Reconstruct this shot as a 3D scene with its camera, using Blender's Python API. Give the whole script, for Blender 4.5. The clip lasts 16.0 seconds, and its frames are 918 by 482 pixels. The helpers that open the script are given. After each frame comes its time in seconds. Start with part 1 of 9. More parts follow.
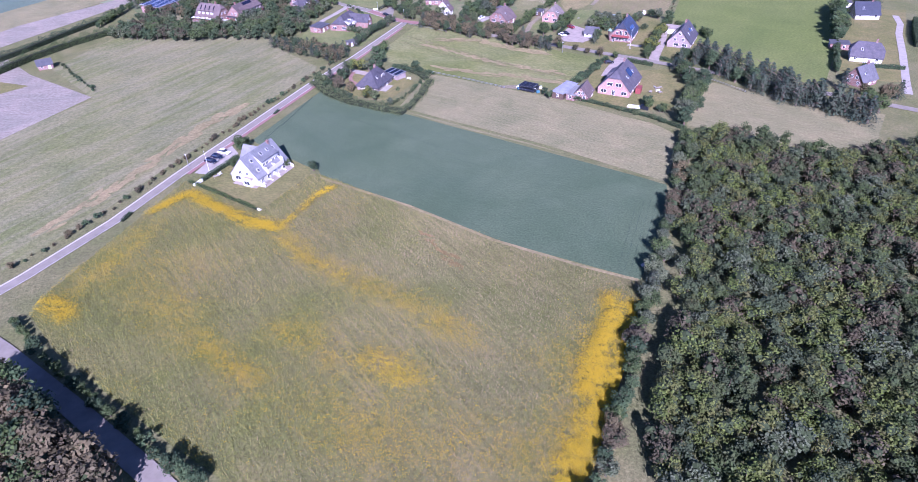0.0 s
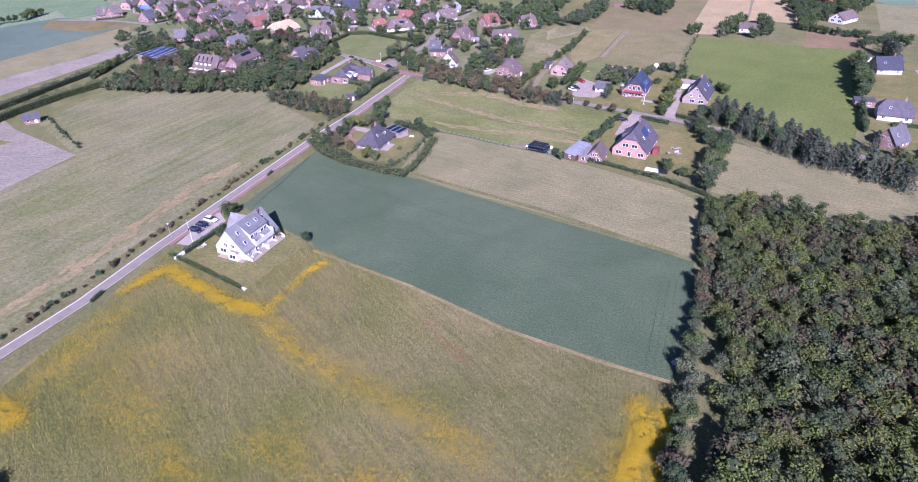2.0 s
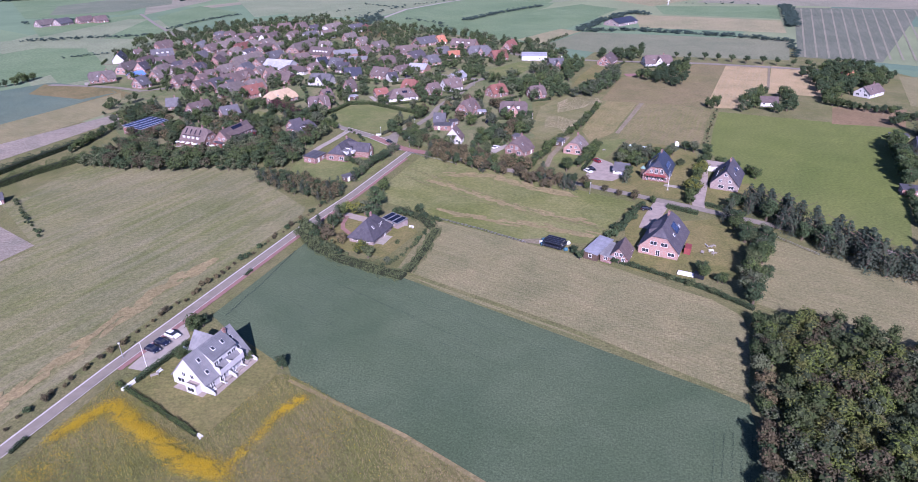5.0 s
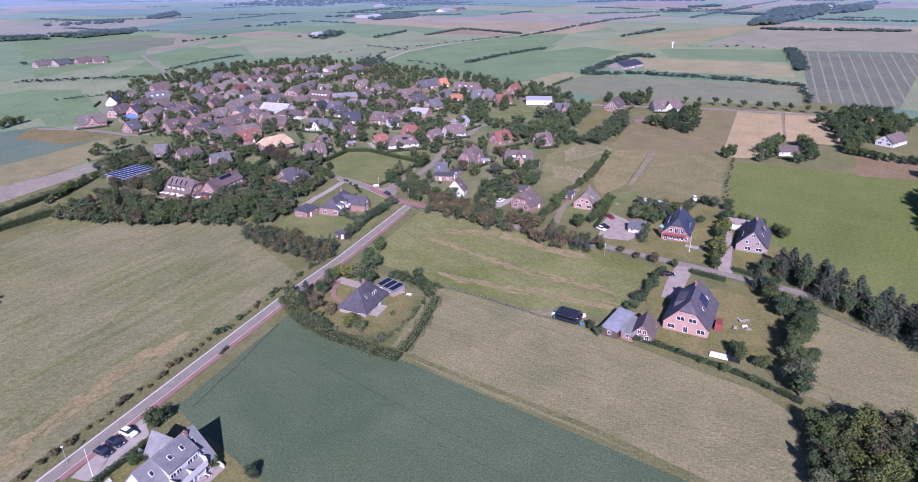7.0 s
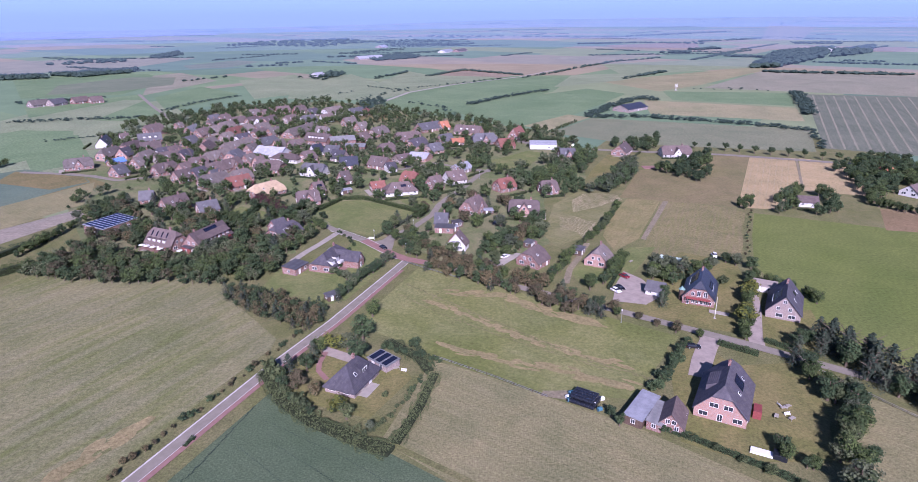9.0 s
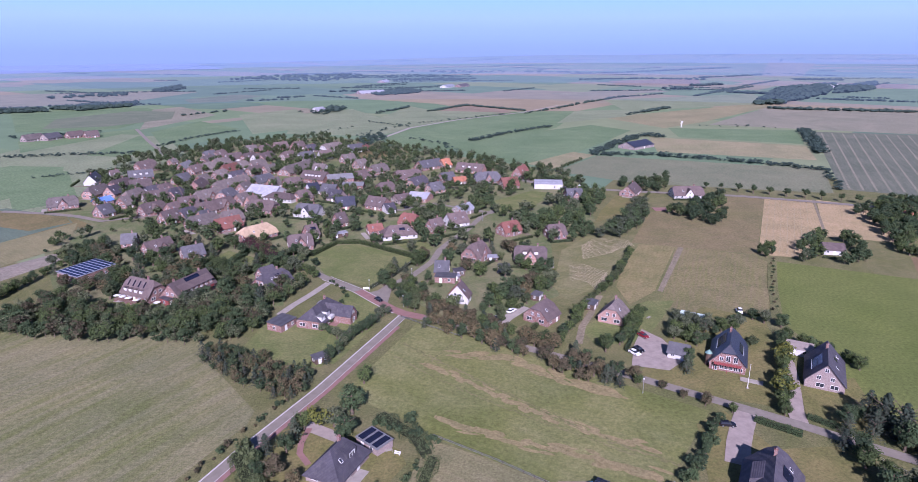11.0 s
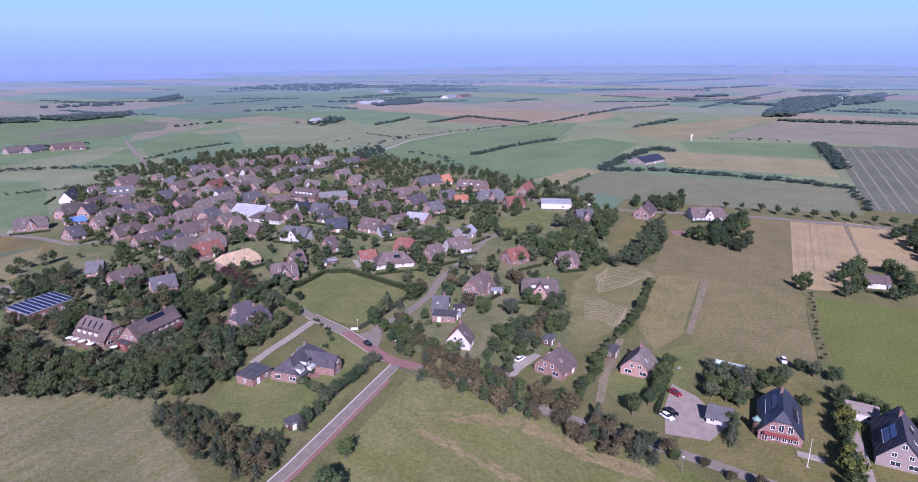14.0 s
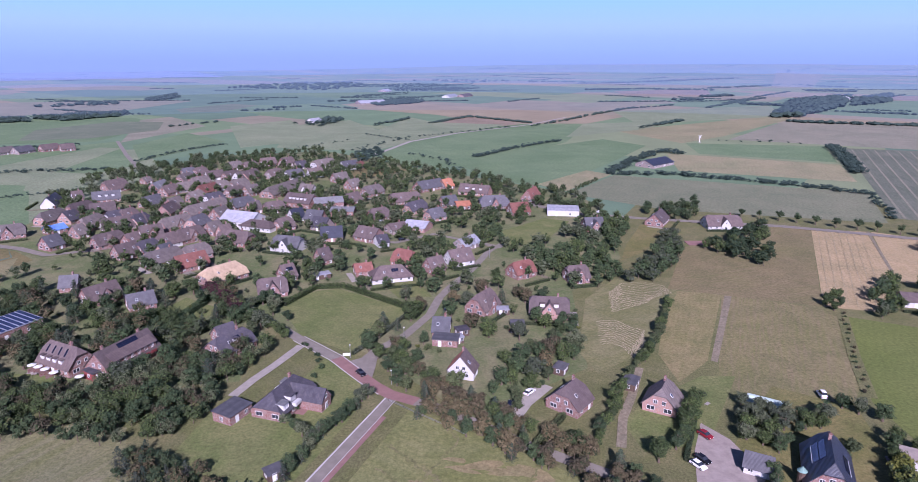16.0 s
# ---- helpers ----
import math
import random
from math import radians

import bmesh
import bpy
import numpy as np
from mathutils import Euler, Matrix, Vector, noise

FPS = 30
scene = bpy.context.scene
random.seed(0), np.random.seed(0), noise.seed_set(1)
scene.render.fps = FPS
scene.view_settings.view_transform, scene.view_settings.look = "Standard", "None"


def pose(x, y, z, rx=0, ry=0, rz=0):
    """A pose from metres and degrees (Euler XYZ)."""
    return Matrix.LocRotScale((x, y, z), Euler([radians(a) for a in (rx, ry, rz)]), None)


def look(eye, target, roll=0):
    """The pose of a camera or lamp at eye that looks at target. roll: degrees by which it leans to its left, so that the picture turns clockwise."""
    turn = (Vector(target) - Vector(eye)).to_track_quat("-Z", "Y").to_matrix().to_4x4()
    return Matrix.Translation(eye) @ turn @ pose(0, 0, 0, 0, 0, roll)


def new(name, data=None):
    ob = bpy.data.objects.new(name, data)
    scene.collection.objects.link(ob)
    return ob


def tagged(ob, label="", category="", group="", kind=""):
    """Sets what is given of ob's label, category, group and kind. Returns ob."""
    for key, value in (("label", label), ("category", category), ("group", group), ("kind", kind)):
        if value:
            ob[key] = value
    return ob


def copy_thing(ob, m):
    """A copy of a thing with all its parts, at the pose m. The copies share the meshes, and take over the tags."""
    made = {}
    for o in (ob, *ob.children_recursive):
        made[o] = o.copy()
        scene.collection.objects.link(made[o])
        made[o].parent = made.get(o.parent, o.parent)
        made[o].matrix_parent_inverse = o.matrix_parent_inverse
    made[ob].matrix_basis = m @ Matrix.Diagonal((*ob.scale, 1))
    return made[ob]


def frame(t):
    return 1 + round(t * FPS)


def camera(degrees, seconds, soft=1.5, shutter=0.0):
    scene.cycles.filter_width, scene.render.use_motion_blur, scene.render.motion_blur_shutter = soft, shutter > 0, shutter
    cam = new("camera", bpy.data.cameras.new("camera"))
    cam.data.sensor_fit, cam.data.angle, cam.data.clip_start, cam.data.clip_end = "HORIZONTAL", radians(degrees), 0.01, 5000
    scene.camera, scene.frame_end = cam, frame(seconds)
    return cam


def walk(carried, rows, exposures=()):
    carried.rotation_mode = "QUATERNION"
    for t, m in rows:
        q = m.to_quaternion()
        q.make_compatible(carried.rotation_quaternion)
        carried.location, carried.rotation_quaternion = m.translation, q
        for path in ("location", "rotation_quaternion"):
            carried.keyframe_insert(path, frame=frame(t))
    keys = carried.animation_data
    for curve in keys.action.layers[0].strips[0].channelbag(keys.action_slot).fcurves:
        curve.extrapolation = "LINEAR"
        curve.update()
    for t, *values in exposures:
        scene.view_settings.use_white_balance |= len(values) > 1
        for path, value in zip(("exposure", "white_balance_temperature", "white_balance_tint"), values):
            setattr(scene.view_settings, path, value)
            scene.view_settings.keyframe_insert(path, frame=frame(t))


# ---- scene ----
# ------------------------------------------------------------ camera
cam = camera(72.59, 16.0, soft=0.7)
PATH = [
    (0, (0.707, 1.829, 95.723), (0.726, 3.469, 94.579), -1.6),
    (0.5, (0.573, 7.113, 95.762), (0.59, 8.77, 94.642), -1.6),
    (1, (0.512, 12.32, 95.805), (0.529, 13.993, 94.71), -1.5),
    (1.5, (0.515, 17.701, 95.945), (0.53, 19.391, 94.875), -1.5),
    (2, (0.543, 22.935, 96.006), (0.556, 24.641, 94.961), -1.4),
    (2.5, (0.137, 28.33, 96.008), (0.152, 30.051, 94.989), -1.2),
    (3, (-0.029, 33.854, 96.069), (-0.015, 35.589, 95.074), -1.1),
    (3.5, (-0.16, 39.426, 96.437), (-0.146, 41.174, 95.465), -1.0),
    (4, (0.076, 45.02, 96.83), (0.087, 46.78, 95.88), -1.0),
    (6.5, (0.536, 74.56, 97.792), (0.541, 76.383, 96.969), -0.8),
    (7, (0.24, 80.578, 97.73), (0.246, 82.412, 96.932), -0.7),
    (7.5, (0.048, 86.325, 97.701), (0.055, 88.171, 96.932), -0.7),
    (8, (0.112, 92.204, 97.79), (0.118, 94.06, 97.047), -0.6),
    (8.5, (0.085, 97.841, 98.019), (0.09, 99.708, 97.302), -0.6),
    (9, (-0.064, 103.408, 98.099), (-0.057, 105.285, 97.409), -0.4),
    (9.5, (-0.046, 109.011, 98.273), (-0.04, 110.897, 97.609), -0.3),
    (10, (-0.311, 114.515, 98.587), (-0.305, 116.411, 97.949), -0.2),
    (12.5, (-0.339, 142.45, 98.38), (-0.337, 144.369, 97.816), -0.1),
    (13, (-0.345, 147.842, 98.507), (-0.343, 149.76, 97.942), -0.0),
    (13.5, (-0.177, 153.088, 98.478), (-0.177, 155.007, 97.913), 0.0),
    (14, (-0.228, 158.381, 98.301), (-0.227, 160.3, 97.736), 0.0),
    (14.5, (-0.389, 163.916, 98.302), (-0.389, 165.835, 97.735), 0.1),
    (15, (-0.304, 169.232, 98.394), (-0.305, 171.15, 97.828), 0.0),
    (15.5, (-0.725, 174.831, 98.357), (-0.726, 176.749, 97.79), 0.1),
    (16, (-0.93, 180.474, 98.324), (-0.931, 182.391, 97.756), 0.1),
]
walk(cam, [(t, look(eye, target, roll)) for t, eye, target, roll in PATH],
     exposures=[(0.0, 1.54, 4920, 48), (0.5, 1.52, 5170, 47), (1.0, 1.49, 5200, 47), (3.0, 1.25, 5220, 44), (9.0, 0.99, 5340, 42), (13.0, 0.80, 5350, 42), (16.0, 0.80, 5350, 42)])

# ------------------------------------------------------------ light
SUN_UP, SUN_AZ = radians(33.3), radians(1.0)
world = bpy.data.worlds.new("world")
scene.world = world
world.use_nodes = True
wn = world.node_tree
sky = wn.nodes.new("ShaderNodeTexSky")
sky.sky_type, sky.sun_disc = "NISHITA", False
sky.sun_elevation, sky.sun_rotation = SUN_UP, math.pi - SUN_AZ
sky.air_density, sky.dust_density, sky.ozone_density = 1.0, 0.2, 4.0
wn.links.new(sky.outputs[0], wn.nodes["Background"].inputs[0])
wn.nodes["Background"].inputs[1].default_value = 0.042
sun_data = bpy.data.lights.new("sun", "SUN")
sun_data.energy, sun_data.angle, sun_data.color = 4.6, radians(0.53), (1.0, 0.93, 0.84)
sun = new("sun", sun_data)
sun.matrix_world = look((20, -400, 270), (20 - math.sin(SUN_AZ) * 10, -400 + math.cos(SUN_AZ) * 10, 270 - math.tan(SUN_UP) * 10))


# ------------------------------------------------------------ material tools
def nodes_of(name):
    m = bpy.data.materials.new(name)
    m.use_nodes = True
    t = m.node_tree
    return m, t, t.nodes["Principled BSDF"]


def link(t, a, b):
    t.links.new(a, b)


def noise_node(t, vec, scale, detail=4.0, rough=0.6, distort=0.0):
    n = t.nodes.new("ShaderNodeTexNoise")
    n.inputs["Scale"].default_value = scale
    n.inputs["Detail"].default_value = detail
    n.inputs["Roughness"].default_value = rough
    n.inputs["Distortion"].default_value = distort
    if vec is not None:
        link(t, vec, n.inputs["Vector"])
    return n.outputs["Fac"]


def ramp(t, fac, lo, hi, a=(0, 0, 0), b=(1, 1, 1)):
    r = t.nodes.new("ShaderNodeValToRGB")
    e = r.color_ramp.elements
    e[0].position, e[1].position = lo, hi
    e[0].color, e[1].color = (*a, 1), (*b, 1)
    link(t, fac, r.inputs[0])
    return r.outputs[0]


def mixc(t, fac, a, b, kind="MIX"):
    m = t.nodes.new("ShaderNodeMix")
    m.data_type, m.blend_type = "RGBA", kind
    if isinstance(fac, (int, float)):
        m.inputs[0].default_value = fac
    else:
        link(t, fac, m.inputs[0])
    for slot, v in ((6, a), (7, b)):
        if isinstance(v, tuple):
            m.inputs[slot].default_value = (*v, 1)
        else:
            link(t, v, m.inputs[slot])
    return m.outputs[2]


def coords(t, angle=0.0, scale=(1, 1, 1), which="Object"):
    c = t.nodes.new("ShaderNodeTexCoord")
    m = t.nodes.new("ShaderNodeMapping")
    m.vector_type = "TEXTURE"
    m.inputs["Rotation"].default_value = (0, 0, radians(angle))
    m.inputs["Scale"].default_value = scale
    link(t, c.outputs[which], m.inputs["Vector"])
    return m.outputs[0]


def bump(t, height, dist, bsdf, strength=1.0):
    b = t.nodes.new("ShaderNodeBump")
    b.inputs["Distance"].default_value = dist
    b.inputs["Strength"].default_value = strength
    link(t, height, b.inputs["Height"])
    link(t, b.outputs[0], bsdf.inputs["Normal"])


def field_mat(name, c1, c2, c3, angle=0.0, stripe=2.0, stripe_mix=0.4, patch=0.02, grain=0.9, relief=0.25, speck=0.0):
    """Vegetation or soil: large patches, streaks along the working direction, fine grain."""
    m, t, b = nodes_of(name)
    flat = coords(t)
    rows = coords(t, angle, (stripe * 14, stripe, stripe))
    big = ramp(t, noise_node(t, flat, patch, 6, 0.66, 0.5), 0.41, 0.6)
    col = mixc(t, big, c1, c2)
    streak = ramp(t, noise_node(t, rows, 1.0, 3, 0.6), 0.38, 0.66)
    f = t.nodes.new("ShaderNodeMath")
    f.operation = "MULTIPLY"
    link(t, streak, f.inputs[0])
    f.inputs[1].default_value = stripe_mix
    col = mixc(t, f.outputs[0], col, c3)
    mid = ramp(t, noise_node(t, flat, patch * 6, 4, 0.65, 0.6), 0.5, 0.7)
    mm = t.nodes.new("ShaderNodeMath")
    mm.operation = "MULTIPLY"
    link(t, mid, mm.inputs[0])
    mm.inputs[1].default_value = 0.5
    col = mixc(t, mm.outputs[0], col, c2)
    tone = ramp(t, noise_node(t, flat, patch * 2.3, 3, 0.6, 0.8), 0.3, 0.7, (0.86, 0.9, 0.88), (1.14, 1.1, 1.1))
    col = mixc(t, 1.0, col, tone, "MULTIPLY")
    fine = noise_node(t, flat, grain, 6, 0.75)
    col = mixc(t, 0.62, col, ramp(t, fine, 0.32, 0.70, (0.45, 0.45, 0.45), (1.5, 1.5, 1.5)), "MULTIPLY")
    if speck:
        dots = ramp(t, noise_node(t, flat, 1.9, 2.5, 0.6), 0.40, 0.56, (1 - speck,) * 3, (1 + speck * 0.35,) * 3)
        col = mixc(t, 1.0, col, dots, "MULTIPLY")
    link(t, col, b.inputs["Base Color"])
    b.inputs["Roughness"].default_value = 0.95
    b.inputs["Specular IOR Level"].default_value = 0.1
    bump(t, fine, relief, b)
    return m


def plain_mat(name, c, rough=0.7, metal=0.0, var=0.25, scale=1.5, relief=0.0, spec=0.3, tint=0.0):
    """A painted, tiled or rendered surface with blotches, grain and a shift from object to object."""
    m, t, b = nodes_of(name)
    v = coords(t)
    n1 = noise_node(t, v, scale, 5, 0.65)
    lo = tuple(x * (1 - var) for x in c)
    hi = tuple(min(1, x * (1 + var)) for x in c)
    col = mixc(t, ramp(t, n1, 0.3, 0.7), lo, hi)
    if tint:
        info = t.nodes.new("ShaderNodeObjectInfo")
        col = mixc(t, 0.8, col, ramp(t, info.outputs["Random"], 0, 1, (1 - tint, 1 - tint * 0.9, 1 - tint * 0.8),
                                     (1 + tint, 1 + tint * 0.8, 1 + tint * 0.7)), "MULTIPLY")
    link(t, col, b.inputs["Base Color"])
    b.inputs["Roughness"].default_value = rough
    b.inputs["Metallic"].default_value = metal
    b.inputs["Specular IOR Level"].default_value = spec
    if relief:
        bump(t, noise_node(t, v, scale * 6, 4, 0.7), relief, b)
    return m


def roof_mat(name, c, course=0.33, rough=0.75, moss=0.25, spec=0.3):
    """Tiles in courses along the slope, with moss and weathering."""
    m, t, b = nodes_of(name)
    v = coords(t)
    w = t.nodes.new("ShaderNodeTexWave")
    w.wave_type, w.bands_direction = "BANDS", "Z"
    w.inputs["Scale"].default_value = 0.314 / (course * 0.7)
    w.inputs["Distortion"].default_value = 0.3
    link(t, v, w.inputs["Vector"])
    blot = noise_node(t, v, 0.45, 5, 0.7)
    col = mixc(t, ramp(t, blot, 0.3, 0.72), tuple(x * 0.72 for x in c), tuple(x * 1.25 for x in c))
    col = mixc(t, 0.35, col, ramp(t, w.outputs["Fac"], 0.1, 0.6, (0.7, 0.7, 0.7), (1.1, 1.1, 1.1)), "MULTIPLY")
    mo = t.nodes.new("ShaderNodeMath")
    mo.operation = "MULTIPLY"
    link(t, ramp(t, noise_node(t, v, 0.9, 6, 0.75), 0.52, 0.7), mo.inputs[0])
    mo.inputs[1].default_value = moss
    col = mixc(t, mo.outputs[0], col, (0.16, 0.15, 0.09))
    info = t.nodes.new("ShaderNodeObjectInfo")
    col = mixc(t, 0.9, col, ramp(t, info.outputs["Random"], 0, 1, (0.78, 0.78, 0.8), (1.25, 1.2, 1.18)), "MULTIPLY")
    link(t, col, b.inputs["Base Color"])
    b.inputs["Roughness"].default_value = rough
    b.inputs["Specular IOR Level"].default_value = spec
    bump(t, w.outputs["Fac"], 0.05, b, 0.7)
    return m


def brick_mat(name, c, c2):
    m, t, b = nodes_of(name)
    br = t.nodes.new("ShaderNodeTexBrick")
    v = coords(t, 0, (1, 1, 1), "Generated")
    ob = coords(t)
    br.inputs["Scale"].default_value = 4.0
    br.inputs["Color1"].default_value, br.inputs["Color2"].default_value = (*c, 1), (*c2, 1)
    br.inputs["Mortar"].default_value = (0.30, 0.26, 0.24, 1)
    br.inputs["Mortar Size"].default_value = 0.012
    br.inputs["Brick Width"].default_value, br.inputs["Row Height"].default_value = 0.24, 0.08
    sw = t.nodes.new("ShaderNodeSeparateXYZ")
    link(t, ob, sw.inputs[0])
    ad = t.nodes.new("ShaderNodeMath")
    link(t, sw.outputs[0], ad.inputs[0])
    link(t, sw.outputs[1], ad.inputs[1])
    cb = t.nodes.new("ShaderNodeCombineXYZ")
    link(t, ad.outputs[0], cb.inputs[0])
    link(t, sw.outputs[2], cb.inputs[1])
    link(t, cb.outputs[0], br.inputs["Vector"])
    br.inputs["Scale"].default_value = 1.0
    col = mixc(t, 0.6, br.outputs[0], ramp(t, noise_node(t, ob, 0.8, 5, 0.7), 0.3, 0.7, (0.75, 0.75, 0.75), (1.25, 1.2, 1.2)), "MULTIPLY")
    link(t, col, b.inputs["Base Color"])
    b.inputs["Roughness"].default_value = 0.85
    b.inputs["Specular IOR Level"].default_value = 0.2
    return m


def leaf_mat(name, c1, c2, c3, broad=None):
    """Leaves: colour shifts from leaf to leaf and from tree to tree; some light passes through."""
    m, t, b = nodes_of(name)
    g = t.nodes.new("ShaderNodeNewGeometry")
    info = t.nodes.new("ShaderNodeObjectInfo")
    col = mixc(t, ramp(t, g.outputs["Random Per Island"], 0.1, 0.9), c1, c2)
    far = noise_node(t, coords(t), 0.16, 3, 0.6)
    col = mixc(t, ramp(t, far, 0.42, 0.68), col, c3)
    if broad:
        col = mixc(t, ramp(t, noise_node(t, coords(t, 20, (1, 1.6, 1)), 0.03, 5, 0.6, 0.8), 0.44, 0.66), col, broad)
        rows = noise_node(t, coords(t, STALKS, (7, 0.65, 1)), 1.0, 3, 0.65)
        col = mixc(t, 0.8, col, ramp(t, rows, 0.36, 0.64, (0.55, 0.60, 0.56), (1.32, 1.26, 1.35)), "MULTIPLY")
    col = mixc(t, 0.9, col, ramp(t, info.outputs["Random"], 0, 1, (0.7, 0.72, 0.75), (1.35, 1.3, 1.1)), "MULTIPLY")
    link(t, col, b.inputs["Base Color"])
    b.inputs["Roughness"].default_value = 0.8
    b.inputs["Specular IOR Level"].default_value = 0.10
    tr = t.nodes.new("ShaderNodeBsdfTranslucent")
    link(t, col, tr.inputs[0])
    mx = t.nodes.new("ShaderNodeMixShader")
    mx.inputs[0].default_value = 0.28
    out = t.nodes["Material Output"]
    link(t, b.outputs[0], mx.inputs[1])
    link(t, tr.outputs[0], mx.inputs[2])
    link(t, mx.outputs[0], out.inputs[0])
    return m


def ground_mat():
    """Open farmland: grass close by, a patchwork of meadows and crops far off; bluish distance haze is mixed into its
    colours.
    """
    m, t, b = nodes_of("farmland")
    v = coords(t, -37, (520, 210, 1))
    vo = t.nodes.new("ShaderNodeTexVoronoi")
    vo.distance, vo.feature = "CHEBYCHEV", "F1"
    vo.inputs["Scale"].default_value = 1.0
    vo.inputs["Randomness"].default_value = 0.8
    link(t, v, vo.inputs["Vector"])
    s = t.nodes.new("ShaderNodeSeparateColor")
    link(t, vo.outputs["Color"], s.inputs[0])
    r = t.nodes.new("ShaderNodeValToRGB")
    e = r.color_ramp.elements
    r.color_ramp.interpolation = "CONSTANT"
    stops = [(0.0, (0.136, 0.200, 0.118)), (0.16, (0.190, 0.226, 0.128)), (0.32, (0.116, 0.178, 0.124)), (0.46, (0.250, 0.214, 0.146)),
             (0.58, (0.152, 0.212, 0.118)), (0.72, (0.222, 0.206, 0.148)), (0.86, (0.126, 0.190, 0.122))]
    e[0].position, e[0].color = 0.0, (*stops[0][1], 1)
    e[1].position, e[1].color = stops[1][0], (*stops[1][1], 1)
    for p, c in stops[2:]:
        n = e.new(p)
        n.color = (*c, 1)
    link(t, s.outputs[0], r.inputs[0])
    flat = coords(t)
    col = mixc(t, 0.5, r.outputs[0], ramp(t, noise_node(t, flat, 0.012, 6, 0.7), 0.3, 0.7, (0.75, 0.75, 0.75), (1.3, 1.25, 1.2)), "MULTIPLY")
    col = mixc(t, 0.4, col, ramp(t, noise_node(t, flat, 0.7, 5, 0.75), 0.3, 0.7, (0.6, 0.6, 0.6), (1.4, 1.4, 1.4)), "MULTIPLY")
    link(t, col, b.inputs["Base Color"])
    b.inputs["Roughness"].default_value = 1.0
    b.inputs["Specular IOR Level"].default_value = 0.05
    return m


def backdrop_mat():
    """Glow painted as haze over the sea and the far land, thinning out upwards into the sky."""
    m, t, b = nodes_of("painted_far_haze")
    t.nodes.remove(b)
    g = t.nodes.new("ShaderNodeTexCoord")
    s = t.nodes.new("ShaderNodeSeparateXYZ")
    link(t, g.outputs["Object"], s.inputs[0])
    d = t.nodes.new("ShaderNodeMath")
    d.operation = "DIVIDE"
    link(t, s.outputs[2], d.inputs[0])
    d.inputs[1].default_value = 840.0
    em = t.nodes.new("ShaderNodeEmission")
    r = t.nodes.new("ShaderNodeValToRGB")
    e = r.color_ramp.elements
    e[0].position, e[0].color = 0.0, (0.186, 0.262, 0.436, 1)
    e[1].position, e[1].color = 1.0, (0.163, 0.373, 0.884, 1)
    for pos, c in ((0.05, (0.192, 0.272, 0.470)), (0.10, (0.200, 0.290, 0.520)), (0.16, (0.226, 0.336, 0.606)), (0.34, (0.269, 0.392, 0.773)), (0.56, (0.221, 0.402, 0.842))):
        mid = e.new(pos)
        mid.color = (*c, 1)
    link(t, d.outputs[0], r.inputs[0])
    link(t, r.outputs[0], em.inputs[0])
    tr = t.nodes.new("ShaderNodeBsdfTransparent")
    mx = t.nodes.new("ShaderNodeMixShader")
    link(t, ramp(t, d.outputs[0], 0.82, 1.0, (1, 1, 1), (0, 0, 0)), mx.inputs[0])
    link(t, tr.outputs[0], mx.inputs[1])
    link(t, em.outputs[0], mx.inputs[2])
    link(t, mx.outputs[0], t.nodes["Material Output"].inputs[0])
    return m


# ------------------------------------------------------------ materials
STALKS = -55
FARMLAND = ground_mat()
CROP = field_mat("ripening_crop", (0.136, 0.144, 0.045), (0.199, 0.175, 0.080), (0.095, 0.109, 0.039), STALKS, 1.1, 0.6, 0.02, 1.3, 0.2, 0.12)
GREENSTRIP = field_mat("young_green_crop", (0.101, 0.147, 0.110), (0.120, 0.157, 0.110), (0.115, 0.147, 0.103), 16, 2.0, 0.4, 0.012, 0.9, 0.2, 0.1)
CROP_BLADE = leaf_mat("crop_blades", (0.143, 0.156, 0.035), (0.200, 0.195, 0.068), (0.196, 0.181, 0.076), (0.119, 0.139, 0.040))
CROP_STRAW = leaf_mat("ripe_crop_blades", (0.283, 0.235, 0.114), (0.360, 0.298, 0.162), (0.314, 0.247, 0.135), (0.250, 0.221, 0.095))
FLOWER = leaf_mat("yellow_flowers", (0.560, 0.392, 0.022), (0.460, 0.346, 0.024), (0.520, 0.372, 0.022))
GREEN_CROP = field_mat("blue_green_crop", (0.080, 0.113, 0.062), (0.093, 0.125, 0.073), (0.070, 0.100, 0.053), -37, 0.5, 0.45, 0.015, 2.2, 0.15, 0.16)
HAY = field_mat("mown_hay_field", (0.213, 0.196, 0.099), (0.185, 0.177, 0.087), (0.248, 0.224, 0.123), -37, 1.1, 0.7, 0.03, 1.3, 0.3, 0.14)
MEADOW = field_mat("dry_meadow", (0.132, 0.147, 0.052), (0.181, 0.174, 0.086), (0.223, 0.206, 0.124), 62, 3.4, 0.7, 0.02, 0.8, 0.25, 0.15)
MEADOW_B = field_mat("olive_meadow", (0.121, 0.140, 0.042), (0.201, 0.200, 0.086), (0.154, 0.165, 0.055), -33, 2.6, 0.55, 0.022, 0.8, 0.2, 0.08)
PLOUGH = field_mat("ploughed_soil", (0.240, 0.213, 0.170), (0.267, 0.235, 0.189), (0.189, 0.168, 0.135), 10, 0.8, 0.75, 0.03, 0.9, 0.2)
